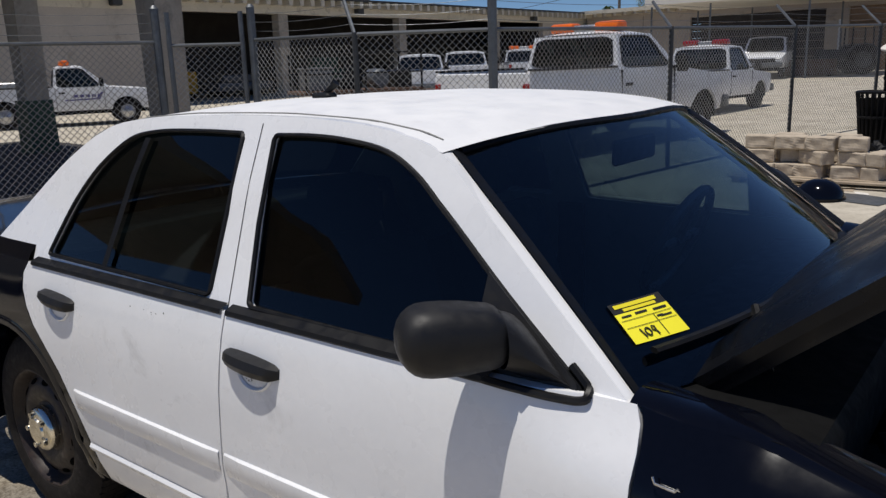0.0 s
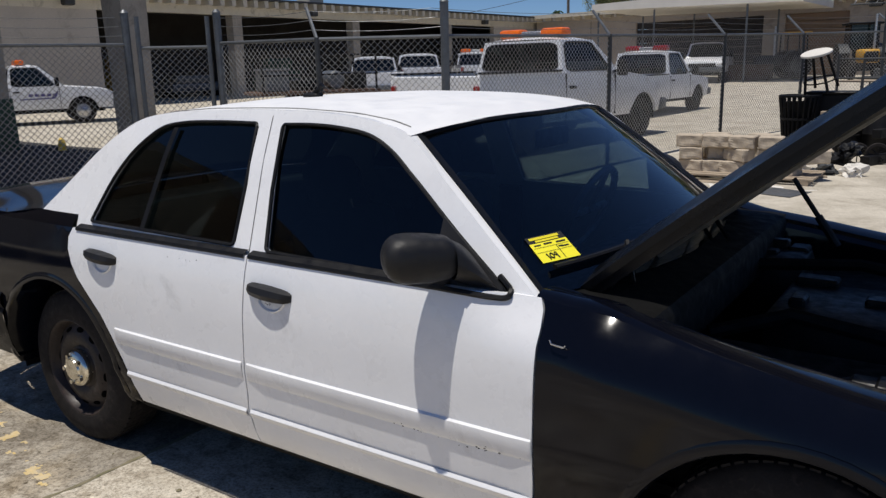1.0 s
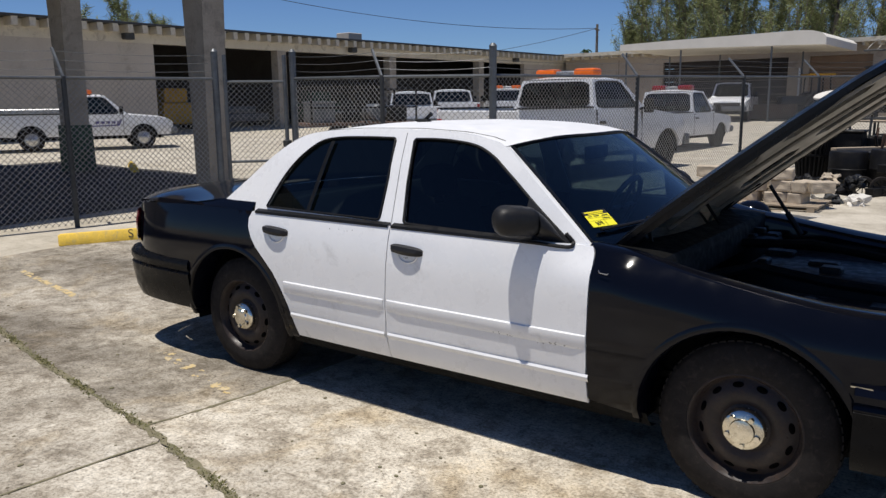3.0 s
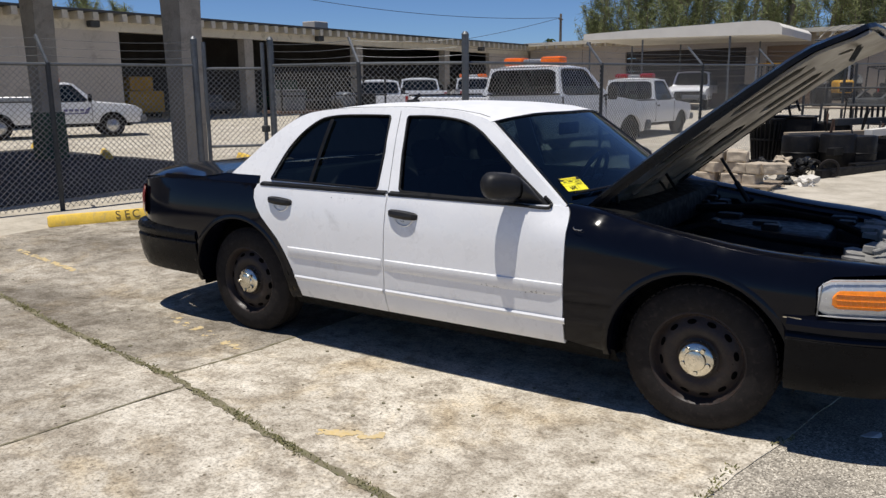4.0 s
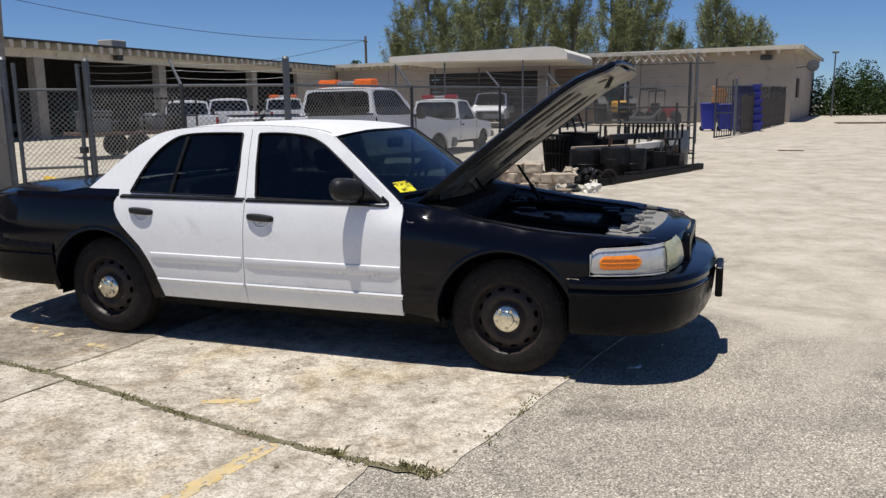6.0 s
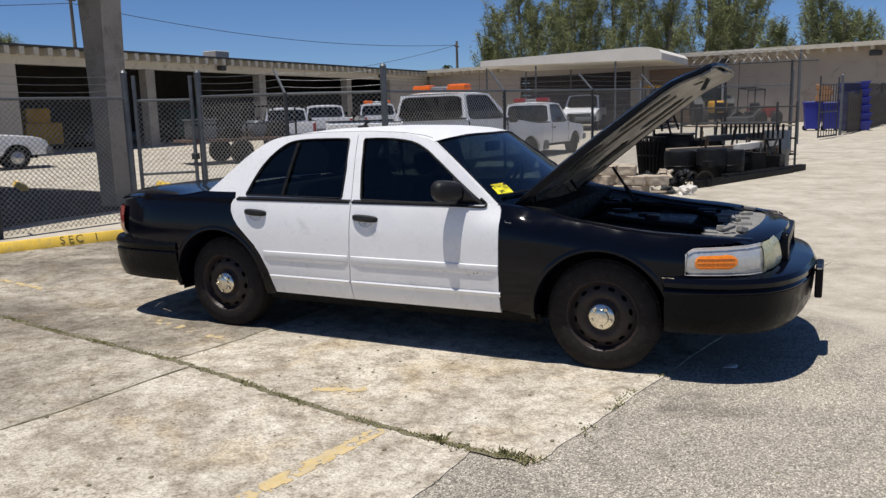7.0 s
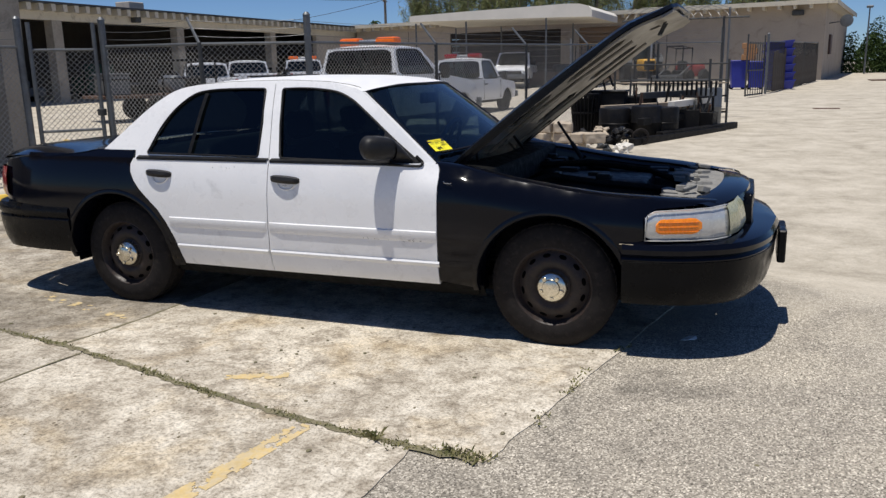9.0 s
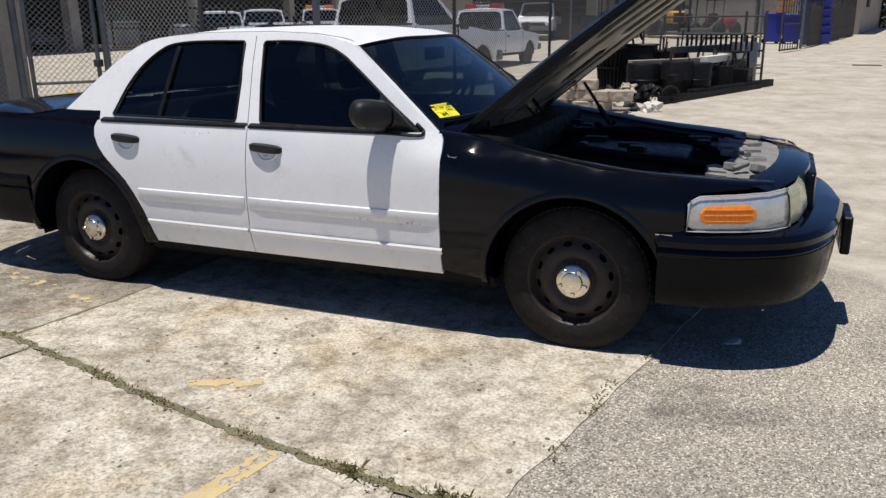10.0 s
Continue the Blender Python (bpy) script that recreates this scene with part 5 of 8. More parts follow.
def lamp_pt(s, z, out=0.0):
    """Along the lamp: s 0 at its rear end on the fender, 1 at its inner end by the grille."""
    path = [(3.44, -0.044), (3.535, -0.023), (3.655, 0.021), (3.765, 0.085), (3.835, 0.17), (3.88, 0.30), (3.905, 0.47)]
    d = s * (len(path) - 1)
    i = min(int(d), len(path) - 2)
    p = Vector(path[i]).lerp(Vector(path[i + 1]), d - i)
    e = Vector(path[i + 1]) - Vector(path[i])
    n = Vector((e.y, -e.x)).normalized()
    k = (z - 0.645) / 0.165
    p = p + n * (out - 0.035 * k * k * s)
    return (p.x, p.y, z)


def lamp_part(s0, s1, za, zb, out, r0=0.0):
    def build(bm):
        rows = []
        for s in np.linspace(s0, s1, 17):
            lo = 0.645 + za
            hi = lerp(0.795, 0.818, s) - zb
            if r0 and s < s0 + r0:
                q = (s - s0) / r0
                lo, hi = lo + 0.02 * (1 - q) ** 2, hi - 0.035 * (1 - q) ** 2
            if out > 0.004 and za > 0.02 and s > s1 - 0.06:
                q = (s1 - s) / 0.06
                lo, hi = lo + 0.03 * (1 - q) ** 2, hi - 0.03 * (1 - q) ** 2
            rows.append([lamp_pt(s, z, out - (0.012 if j in (0, 5) else 0)) for j, z in enumerate(np.linspace(lo, hi, 6))])
        loft(bm, rows)
    return build


lamps = both("headlight", lamp_part(0.0, 0.70, 0.0, 0.0, 0.0, 0.1), LENS, "clear cornering lamp with amber insert")
both("amber_lens", lamp_part(0.09, 0.415, 0.024, 0.034, 0.006, 0.05), AMBER, "amber side marker", lamps)
for k in range(3):
    both("rib", lambda bm, k=k: tube(bm, [lamp_pt(s, 0.692 + 0.024 * k, 0.008) for s in np.linspace(0.115, 0.39, 10)], 0.0018, 5), AMBER, "", lamps)
both("main_lens", lamp_part(0.665, 1.0, 0.005, 0.0, 0.012), LENS_YELLOW, "yellowed hazy main headlight lens", lamps)
both("lamp_rim", lambda bm: tube(bm, [lamp_pt(s, 0.645, 0.002) for s in np.linspace(0, 0.7, 12)] + [lamp_pt(s, lerp(0.795, 0.818, s) - 0.03 * max(0, 1 - s / 0.10) ** 2, 0.002) for s in np.linspace(0.7, 0.02, 14)], 0.0035, 5, True), LENS, "clear plastic rim", lamps)
both("chrome_scratch", lambda bm: box(bm, 3.315, 3.385, -0.058, -0.054, 0.621, 0.626), CHROME, "bright scuff along the bumper seam", fender)
# licence plate bracket
bm = bmesh.new()
box(bm, 4.095, 4.14, YC - 0.17, YC + 0.17, 0.385, 0.575, 0.008)
part("plate_bracket", bm, BUMPER_BLACK, car, "empty black plate bracket")


# ---- engine bay ----
bay = thing("engine_bay", "", "")
bay.parent = car
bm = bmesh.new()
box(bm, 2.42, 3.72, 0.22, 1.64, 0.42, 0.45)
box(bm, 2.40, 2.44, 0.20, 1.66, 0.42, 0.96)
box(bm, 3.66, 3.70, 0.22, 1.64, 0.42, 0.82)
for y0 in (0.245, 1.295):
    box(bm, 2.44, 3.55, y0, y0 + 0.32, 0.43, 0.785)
part("tub", bm, DARK, bay, "near-black engine bay walls")
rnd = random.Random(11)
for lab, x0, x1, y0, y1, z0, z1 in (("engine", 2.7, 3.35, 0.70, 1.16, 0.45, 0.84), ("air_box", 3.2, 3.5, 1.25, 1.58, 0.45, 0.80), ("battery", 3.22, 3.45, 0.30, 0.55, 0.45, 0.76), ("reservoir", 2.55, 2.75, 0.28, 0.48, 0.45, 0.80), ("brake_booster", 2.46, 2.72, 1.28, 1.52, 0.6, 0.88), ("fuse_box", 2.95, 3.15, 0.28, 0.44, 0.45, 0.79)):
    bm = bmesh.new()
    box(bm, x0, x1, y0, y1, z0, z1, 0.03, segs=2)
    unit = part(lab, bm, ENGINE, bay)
    for i in range(4):
        a = rnd.uniform(x0, x1 - 0.08), rnd.uniform(y0, y1 - 0.06)
        bm = bmesh.new()
        box(bm, a[0], a[0] + rnd.uniform(0.04, 0.14), a[1], a[1] + rnd.uniform(0.04, 0.1), z1 - 0.03, z1 + rnd.uniform(0.005, 0.035), 0.008)
        bm2 = finish("fitting", bm, ENGINE)
        bm2.parent = bay
for pts in ([(2.6, 0.5, 0.82), (2.8, 0.62, 0.87), (3.1, 0.60, 0.84), (3.5, 0.7, 0.80)], [(2.5, 1.2, 0.86), (2.9, 1.3, 0.88), (3.3, 1.2, 0.85), (3.55, 1.0, 0.8)]):
    bm = bmesh.new()
    tube(bm, pts, 0.022, 8)
    part("hose", bm, DARK, bay)
# dusty cover over the radiator support, ragged at the edge
bm = bmesh.new()
rnd = random.Random(5)
cov = [(3.705, 0.24), (3.755, 0.5), (3.785, 0.8), (3.79, YC), (3.785, 1.1), (3.765, 1.36), (3.715, 1.6)]
ragged = []
y = 1.6
while y > 0.24:
    d = rnd.uniform(0.13, 0.30)
    w = rnd.uniform(0.025, 0.12)
    q = rnd.uniform(-0.035, 0.035)
    bx = 3.785 - 0.06 * ((y - YC) / 0.57) ** 2
    ragged += [(bx - d, y), (bx - d + q, y - w * 0.6), (bx - d + q * 0.4, y - w), (bx - d + 0.06, y - w - 0.004)]
    y -= w + rnd.uniform(0.02, 0.05)
    ragged.append((bx - d + rnd.uniform(0.05, 0.08), max(y, 0.25)))
sheet(bm, cov + ragged, lambda u, v: (u, v, 0.846 - 0.03 * ((v - YC) / 0.57) ** 2 + 0.012 * noise.noise((u * 14, v * 14, 2)) + 0.25 * (u - 3.755) * -0.15), 0.035)
ret = bmesh.ops.extrude_face_region(bm, geom=list(bm.faces))
bmesh.ops.translate(bm, vec=(0, 0, -0.025), verts=[v for v in ret["geom"] if isinstance(v, bmesh.types.BMVert)])
for i in range(12):
    x, y = rnd.uniform(3.53, 3.69), rnd.uniform(0.3, 1.5)
    box(bm, 0, rnd.uniform(0.03, 0.09), 0, rnd.uniform(0.02, 0.08), 0, rnd.uniform(0.01, 0.04), 0.005, pose(x, y, 0.836, rnd.uniform(-18, 18), rnd.uniform(-18, 18), rnd.uniform(0, 60)))
part("radiator_cover", bm, COVER_GREY, bay, "dusty broken grey plastic radiator cover")

# cowl and wipers at the foot of the windscreen
bm = bmesh.new()
loft(bm, [[(screen_pt(1, t).x + dx, screen_pt(1, t).y, z) for dx, z in ((-0.01, 0.985),)] + [(2.50, screen_pt(1, t).y, 0.972), (2.56, screen_pt(1, t).y, 0.962), (2.575, screen_pt(1, t).y, 0.94), (2.58, screen_pt(1, t).y, 0.82)] for t in np.linspace(-1, 1, 15)])
part("cowl", bm, DARK, car, "black plastic cowl")
for name, a, b, off in (("wiper", (-0.91, 0.91), (-0.44, 0.885), 0.0), ("wiper", (-0.1, 0.92), (0.42, 0.86), 0.0)):
    bm = bmesh.new()
    pts = [screen_pt(lerp(a[1], b[1], t), lerp(a[0], b[0], t)) + Vector((0.004, 0, 0.022)) for t in np.linspace(0, 1, 9)]
    tube(bm, pts, 0.011, 6, flat=0.6)
    tube(bm, [screen_pt(1.03, a[0] + 0.22) + Vector((0.03, 0, 0.01)), pts[6] + Vector((0.004, 0, 0.012))], 0.009, 6)
    part(name, bm, TRIM, car, "black wiper arm and blade")


# ---- raised hood ----
HINGE, HOOD_A, HOOD_L = Vector((2.295, YC, 0.962)), 36.6, 1.49
hood = thing("hood", "", "")
hood.parent = car
hood_m = Matrix.Translation(HINGE) @ Matrix.Rotation(radians(-HOOD_A), 4, "Y")


def hood_outline(inset=0.0):
    pts = []
    for s, w in ((0.0, 0.70), (0.06, 0.72), (0.5, 0.718), (1.02, 0.705), (1.26, 0.69), (1.40, 0.655), (1.46, 0.58), (1.485, 0.40), (1.49, 0.0)):
        pts.append((s, w))
    near = [(s if s else inset, -(w - inset)) for s, w in pts]
    near = [(min(s, HOOD_L - inset), y) for s, y in near]
    far = [(s, -y) for s, y in near[-2::-1]]
    return near + far


def hood_bow(u, v):
    return 0.10 * (u / HOOD_L) * (1 - u / HOOD_L) + 0.018 * (1 - (v / 0.72) ** 2) - 0.05 * smooth(1.22, 1.48, u) - 0.02 * smooth(0.6, 0.72, abs(v))


bm = bmesh.new()
sheet(bm, hood_outline(), lambda u, v: hood_m @ Vector((u, v, hood_bow(u, v) + 0.028)), 0.08)
ret = bmesh.ops.extrude_face_region(bm, geom=list(bm.faces))
bmesh.ops.translate(bm, vec=hood_m.to_3x3() @ Vector((0, 0, -0.022)), verts=[v for v in ret["geom"] if isinstance(v, bmesh.types.BMVert)])
part("hood_skin", bm, HOOD_BLACK, hood, "black hood outer panel")
rim = hood_outline(0.004)
for sgn in (-1, 1):
    bm = bmesh.new()
    loft(bm, [[hood_m @ Vector((u, v, hood_bow(u, v) + 0.027 - dz * (1 - smooth(0.9, 1.3, u)))) for dz in (0.0, 0.022, 0.045)] for u, v in rim if v * sgn > 0.5])
    shell(bm, 0.004)
    part("hood_flange", bm, HOOD_BLACK, hood)
# pressed inner frame with slots
holes = []
for sgn in (-1, 1):
    for u0, u1, v in ((0.25, 0.62, 0.50), (0.72, 1.12, 0.46), (0.25, 0.62, 0.22), (0.72, 1.15, 0.20)):
        h = [(u0, v), (u0 + 0.05, v - 0.045), (u1 - 0.05, v - 0.045), (u1, v), (u1 - 0.05, v + 0.045), (u0 + 0.05, v + 0.045)]
        holes.append([(a, sgn * b) for a, b in (h if sgn > 0 else h[::-1])])
holes.append([(1.27, -0.06), (1.33, -0.075), (1.33, 0.075), (1.27, 0.06)])
bm = bmesh.new()
sheet(bm, hood_outline(0.03), lambda u, v: hood_m @ Vector((u, v, hood_bow(u, v) - 0.012 - 0.013 * math.cos(v * 9) + 0.006 * smooth(0.6, 0.68, abs(v)))), 0.05, holes)
ret = bmesh.ops.extrude_face_region(bm, geom=list(bm.faces))
bmesh.ops.translate(bm, vec=hood_m.to_3x3() @ Vector((0, 0, 0.014)), verts=[v for v in ret["geom"] if isinstance(v, bmesh.types.BMVert)])
part("hood_frame", bm, HOOD_IN, hood, "dusty pressed steel hood underside with slots")
for sgn in (-1, 1):
    bm = bmesh.new()
    tube(bm, [hood_m @ Vector((u, sgn * v, hood_bow(u, v) - 0.05)) for u, v in ((0.12, 0.33), (0.45, 0.36), (0.8, 0.345), (1.18, 0.30))], 0.016, 6, flat=0.6)
    part("rib", bm, HOOD_IN, hood)
bm = bmesh.new()
tube(bm, [hood_m @ Vector((1.38, -0.10, -0.02)), hood_m @ Vector((1.30, -0.10, -0.06)), hood_m @ Vector((1.30, 0.0, -0.06)), hood_m @ Vector((1.38, 0.0, -0.02))], 0.008, 6)
part("hood_striker", bm, POST_DARK, hood, "steel hood striker loop")
for y in (0.27, 1.59):
    bm = bmesh.new()
    tube(bm, [(2.36, y, 0.97), (2.42, y, 1.06), (2.55, y, 1.15)], 0.018, 6)
    part("hood_hinge", bm, TRIM, hood)
    if y < 1:
        continue
    bm = bmesh.new()
    rod(bm, (2.78, y + 0.03, 0.87), (2.60, y + 0.03, 1.13), 0.010)
    rod(bm, (2.78, y + 0.03, 0.87), (2.70, y + 0.03, 0.985), 0.016)
    part("gas_strut", bm, TRIM, hood)


# ---- mirrors ----
def mirror(bm):
    """A boxy rounded housing, swept back towards its outer end."""
    p0, p1 = Vector((1.908, -0.160)), Vector((2.03, 0.002))
    along = (p1 - p0).normalized()
    nrm = Vector((along.y, -along.x))
    rows = []
    for t in (0, 0.01, 0.035, 0.08, 0.14, 0.21, 0.30, 0.45, 0.62, 0.78, 0.88, 0.95, 0.985, 1.0):
        p = p0.lerp(p1, t)
        e = (1 - (1 - min(1, t / 0.32)) ** 2.4) ** (1 / 2.4) if t < 0.32 else 1.0
        e *= (1 - 0.12 * smooth(0.5, 0.95, t)) * (1 - 0.25 * smooth(0.88, 1.0, t) ** 2)
        hd, hz = 0.058 * (0.30 + 0.70 * e), 0.070 * max(0.2, e)
        cz = 1.103 - 0.012 * t
        row = []
        for a in np.linspace(0, 2 * math.pi, 20, endpoint=False):
            c, q = math.cos(a), math.sin(a)
            d = hd * math.copysign(abs(c) ** 0.82, c) * (1.05 if c > 0 else 0.85)
            w = p + nrm * d
            row.append((w.x, w.y, cz + hz * math.copysign(abs(q) ** 0.80, q) * (1 - 0.08 * (c > 0) * (q > 0))))
        rows.append(row)
    vs = loft(bm, rows, True)
    bm.faces.new(vs[0])
    bm.faces.new(vs[-1][::-1])


mirrors = both("side_mirror", mirror, MIRROR_BLACK, "grained black door mirror housing")
SAIL = [(1.935, 1.0), (2.06, 1.0), (2.172, 1.0), (2.168, 1.012), (2.09, 1.068), (1.99, 1.142), (1.94, 1.18)]


def mirror_base(bm):
    """The triangular plate in the window's front corner."""
    sheet(bm, SAIL, lambda x, z: (x, glass_y(x, z) - 0.010, z), 0.03)
    ret = bmesh.ops.extrude_face_region(bm, geom=list(bm.faces))
    bmesh.ops.translate(bm, vec=(0, 0.02, 0), verts=[v for v in ret["geom"] if isinstance(v, bmesh.types.BMVert)])


def mirror_arm(bm):
    """A wedge that widens from the housing to the plate."""
    rows = []
    for t in np.linspace(0, 1, 7):
        row = []
        for a in np.linspace(0, 2 * math.pi, 22, endpoint=False):
            c, q = math.cos(a), math.sin(a)
            near = Vector((2.03 + 0.043 * c, -0.006 - 0.034 * c, 1.084 + 0.056 * q))
            x = 2.065 + 0.095 * c
            z = lerp(1.004, 1.132 - 0.74 * max(0, x - 1.99), 0.5 + 0.5 * q)
            foot = Vector((x, glass_y(x, z) - 0.009, z))
            p = near.lerp(foot, t)
            p.y += 0.012 * math.sin(math.pi * t) * (1 if q > 0 else 0.4)
            row.append(p)
        rows.append(row)
    loft(bm, rows, True)


both("mirror_plate", mirror_base, MIRROR_BLACK, "", mirrors)
both("mirror_arm", mirror_arm, MIRROR_BLACK, "", mirrors)


# ---- wheels ----
def wheel(cx, y0, far, lab):
    w = thing("wheel", "", "")
    w.parent = car
    w["label"] = lab
    sgn = -1 if far else 1
    w.matrix_world = pose(cx, y0, HUBZ, 0, random.Random(int(cx * 10) + far).uniform(0, 60), 180 if far else 0)
    R = HUBZ + 0.010
    bm = bmesh.new()
    lathe(bm, [(0.218, 0.02), (0.225, 0.005), (0.255, -0.002), (0.29, 0.004), (R - 0.022, 0.018), (R - 0.008, 0.03), (R, 0.05), (R, 0.10), (R - 0.006, 0.102), (R - 0.006, 0.108), (R, 0.11), (R, 0.19), (R - 0.02, 0.22), (0.25, 0.235), (0.218, 0.22)], 48, True)
    part("tyre", bm, TYRE, w, "dusty black tyre")
    bm = bmesh.new()
    for i in range(64):
        a = 2 * math.pi * i / 64
        m = Matrix.Rotation(a, 4, "Y") @ Matrix.Translation((0, 0, R))
        box(bm, -0.012, 0.012, 0.036, 0.055, -0.012, 0.0006, 0, m)
        box(bm, -0.010, 0.010, 0.062, 0.10, -0.010, 0.001, 0, m)
        box(bm, -0.010, 0.010, 0.112, 0.15, -0.010, 0.001, 0, m)
    part("tread", bm, TYRE, w)
    bm = bmesh.new()
    lathe(bm, [(0.220, 0.022), (0.226, 0.008), (0.219, 0.006), (0.212, 0.012), (0.205, 0.035), (0.196, 0.048), (0.186, 0.045), (0.165, 0.028), (0.14, 0.02), (0.118, 0.022), (0.095, 0.035), (0.085, 0.03), (0.0, 0.03)], 48)
    part("rim", bm, RIM, w, "black steel rim with rust along the lip")
    # Slots are black ellipsoids on the rim; their colour stands for the holes' dark.
    for i in range(12):
        bm = bmesh.new()
        a = 2 * math.pi * (i + 0.5) / 12
        vs = bmesh.ops.create_uvsphere(bm, u_segments=10, v_segments=6, radius=1)["verts"]
        bmesh.ops.transform(bm, matrix=Matrix.Rotation(a, 4, "Y") @ Matrix.Translation((0, 0.034, 0.174)) @ Matrix.Rotation(radians(-40), 4, "X") @ Matrix.Diagonal((0.023, 0.004, 0.013, 1)), verts=vs)
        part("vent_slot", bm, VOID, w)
    bm = bmesh.new()
    lathe(bm, [(0.084, 0.03), (0.086, 0.012), (0.082, 0.0), (0.072, -0.008), (0.05, -0.012), (0.046, -0.02), (0.03, -0.024), (0.0, -0.026)], 32)
    cap = part("hubcap", bm, CHROME, w, "small worn chrome hub cap")
    for i in range(5):
        bm = bmesh.new()
        a = 2 * math.pi * i / 5
        vs = bmesh.ops.create_cone(bm, segments=10, radius1=0.0135, radius2=0.010, depth=0.02, cap_ends=True)["verts"]
        bmesh.ops.transform(bm, matrix=Matrix.Rotation(a, 4, "Y") @ Matrix.Translation((0, -0.012, 0.060)) @ Matrix.Rotation(radians(90), 4, "X"), verts=vs)
        bmesh.ops.transform(bm, matrix=Matrix.Identity(4), verts=vs)
        part("lug_nut", bm, CHROME, cap)
    return w


wheel(RX, 0.02, False, "dusty steel wheel with chrome hub cap")
wheel(FX, 0.02, False, "dusty steel wheel with chrome hub cap")
wheel(RX, 2 * YC - 0.02, True, "dusty steel wheel with chrome hub cap")
wheel(FX, 2 * YC - 0.02, True, "dusty steel wheel with chrome hub cap")

# underside
bm = bmesh.new()
box(bm, -0.55, 3.5, 0.2, 1.66, 0.25, 0.33)
part("underbody", bm, DARK, car)

# ---- cabin ----
def seat(x, y, w):
    s = thing("seat", "", "")
    s.parent = car
    bm = bmesh.new()
    box(bm, x, x + 0.5, y - w / 2, y + w / 2, 0.38, 0.58, 0.06, segs=2)
    part("cushion", bm, SEAT, s)
    bm = bmesh.new()
    box(bm, -0.07, 0.07, -w / 2, w / 2, 0, 0.58, 0.06, pose(x + 0.02, y, 0.5, 0, -16, 0), 2)
    part("backrest", bm, SEAT, s)
    if w < 0.8:
        bm = bmesh.new()
        box(bm, -0.05, 0.05, -0.13, 0.13, 0, 0.18, 0.045, pose(x - 0.16, y, 1.09, 0, -14, 0), 2)
        part("headrest", bm, SEAT, s)


seat(1.28, 0.55, 0.54)
seat(1.28, 1.31, 0.54)
seat(0.35, YC, 1.3)
bm = bmesh.new()
box(bm, 0.0, 2.4, 0.12, 1.74, 0.30, 0.34)
box(bm, -0.4, 0.2, 0.15, 1.71, 0.84, 0.99)
part("cabin_floor", bm, CABIN, car)
bm = bmesh.new()
rows = []
for t in np.linspace(-0.93, 0.93, 15):
    y = YC + t * 0.85
    rows.append([(2.05, y, 0.62), (2.02, y, 0.86), (2.06, y, 0.945), (2.22, y, 0.965), (2.45, y, 0.955)])
loft(bm, rows)
part("dashboard", bm, CABIN, car, "dark grey dashboard")
bm = bmesh.new()
pts = [(0.19 * math.cos(a), 0.19 * math.sin(a), 0) for a in np.linspace(0, 2 * math.pi, 28, endpoint=False)]
tube(bm, pts, 0.016, 8, True)
rod(bm, (-0.19, 0, 0), (0.19, 0, 0), 0.014)
rod(bm, (0, 0, 0), (0, -0.18, 0), 0.014)
bmesh.ops.transform(bm, matrix=pose(1.86, 1.31, 0.995, 0, -66, 0) @ pose(0, 0, 0, 0, 0, 90), verts=bm.verts)
# Base grey is lifted to put the rim's sheen into the colour.
part("steering_wheel", bm, surf("pale_wheel_rim", (0.20, 0.21, 0.215), 0.3, vary=0.15, coarse=8, fine=90, grain=0.08), car, "grey steering wheel, lightened in colour for its sheen")
bm = bmesh.new()
box(bm, 1.86, 1.88, YC - 0.13, YC + 0.13, 1.30, 1.37, 0.008)
part("rear_view_mirror", bm, CABIN, car)
# partition behind the front seats
bm = bmesh.new()
box(bm, 0.98, 1.0, 0.2, 1.66, 0.5, 0.95)
part("partition", bm, CABIN, car)

# auction tag inside the windscreen's near corner
def tag_pt(u, v, lift):
    """u 0..1 across from the pillar, v 0..1 down the glass."""
    p = screen_pt(lerp(0.718, 0.855, v), lerp(-0.922, -0.76, u))
    return p + Vector((0.6, 0, 0.8)) * lift


tag = thing("sale_tag", "", "")
tag.parent = car
def patch(name, u0, u1, v0, v1, lift, material, label=""):
    bm = bmesh.new()
    loft(bm, [[tag_pt(u, v, lift) for u in np.linspace(u0, u1, 5)] for v in np.linspace(v0, v1, 4)])
    part(name, bm, material, tag, label)


patch("header_band", 0, 1, 0.0, 0.26, 0.004, INK, "black header band")
patch("paper", 0, 1, 0.26, 1.0, 0.004, STICKER, "yellow paper tag")
for u0, u1, v in ((0.03, 0.97, 0.44), (0.03, 0.97, 0.62)):
    patch("ruled_line", u0, u1, v, v + 0.012, 0.0055, INK)
patch("ruled_line", 0.60, 0.612, 0.44, 0.97, 0.0055, INK)
for u0, u1, v0, v1 in ((0.06, 0.86, 0.05, 0.14), (0.18, 0.80, 0.165, 0.235)):
    patch("print_bar", u0, u1, v0, v1, 0.0055, YELLOW_PRINT)
for u0, u1, v0, v1 in ((0.08, 0.25, 0.33, 0.37), (0.33, 0.55, 0.31, 0.36), (0.66, 0.92, 0.33, 0.38), (0.64, 0.76, 0.50, 0.54), (0.70, 0.92, 0.52, 0.56)):
    patch("handwriting", u0, u1, v0, v1, 0.0055, INK)


def stroke(pts):
    bm = bmesh.new()
    tube(bm, [tag_pt(u, v, 0.0065) for u, v in pts], 0.0016, 4)
    part("handwriting", bm, INK, tag)


stroke([(0.20, 0.70), (0.235, 0.92)])
stroke([(0.31 + 0.045 * math.cos(a), 0.80 + 0.09 * math.sin(a)) for a in np.linspace(0, 6.28, 12)])
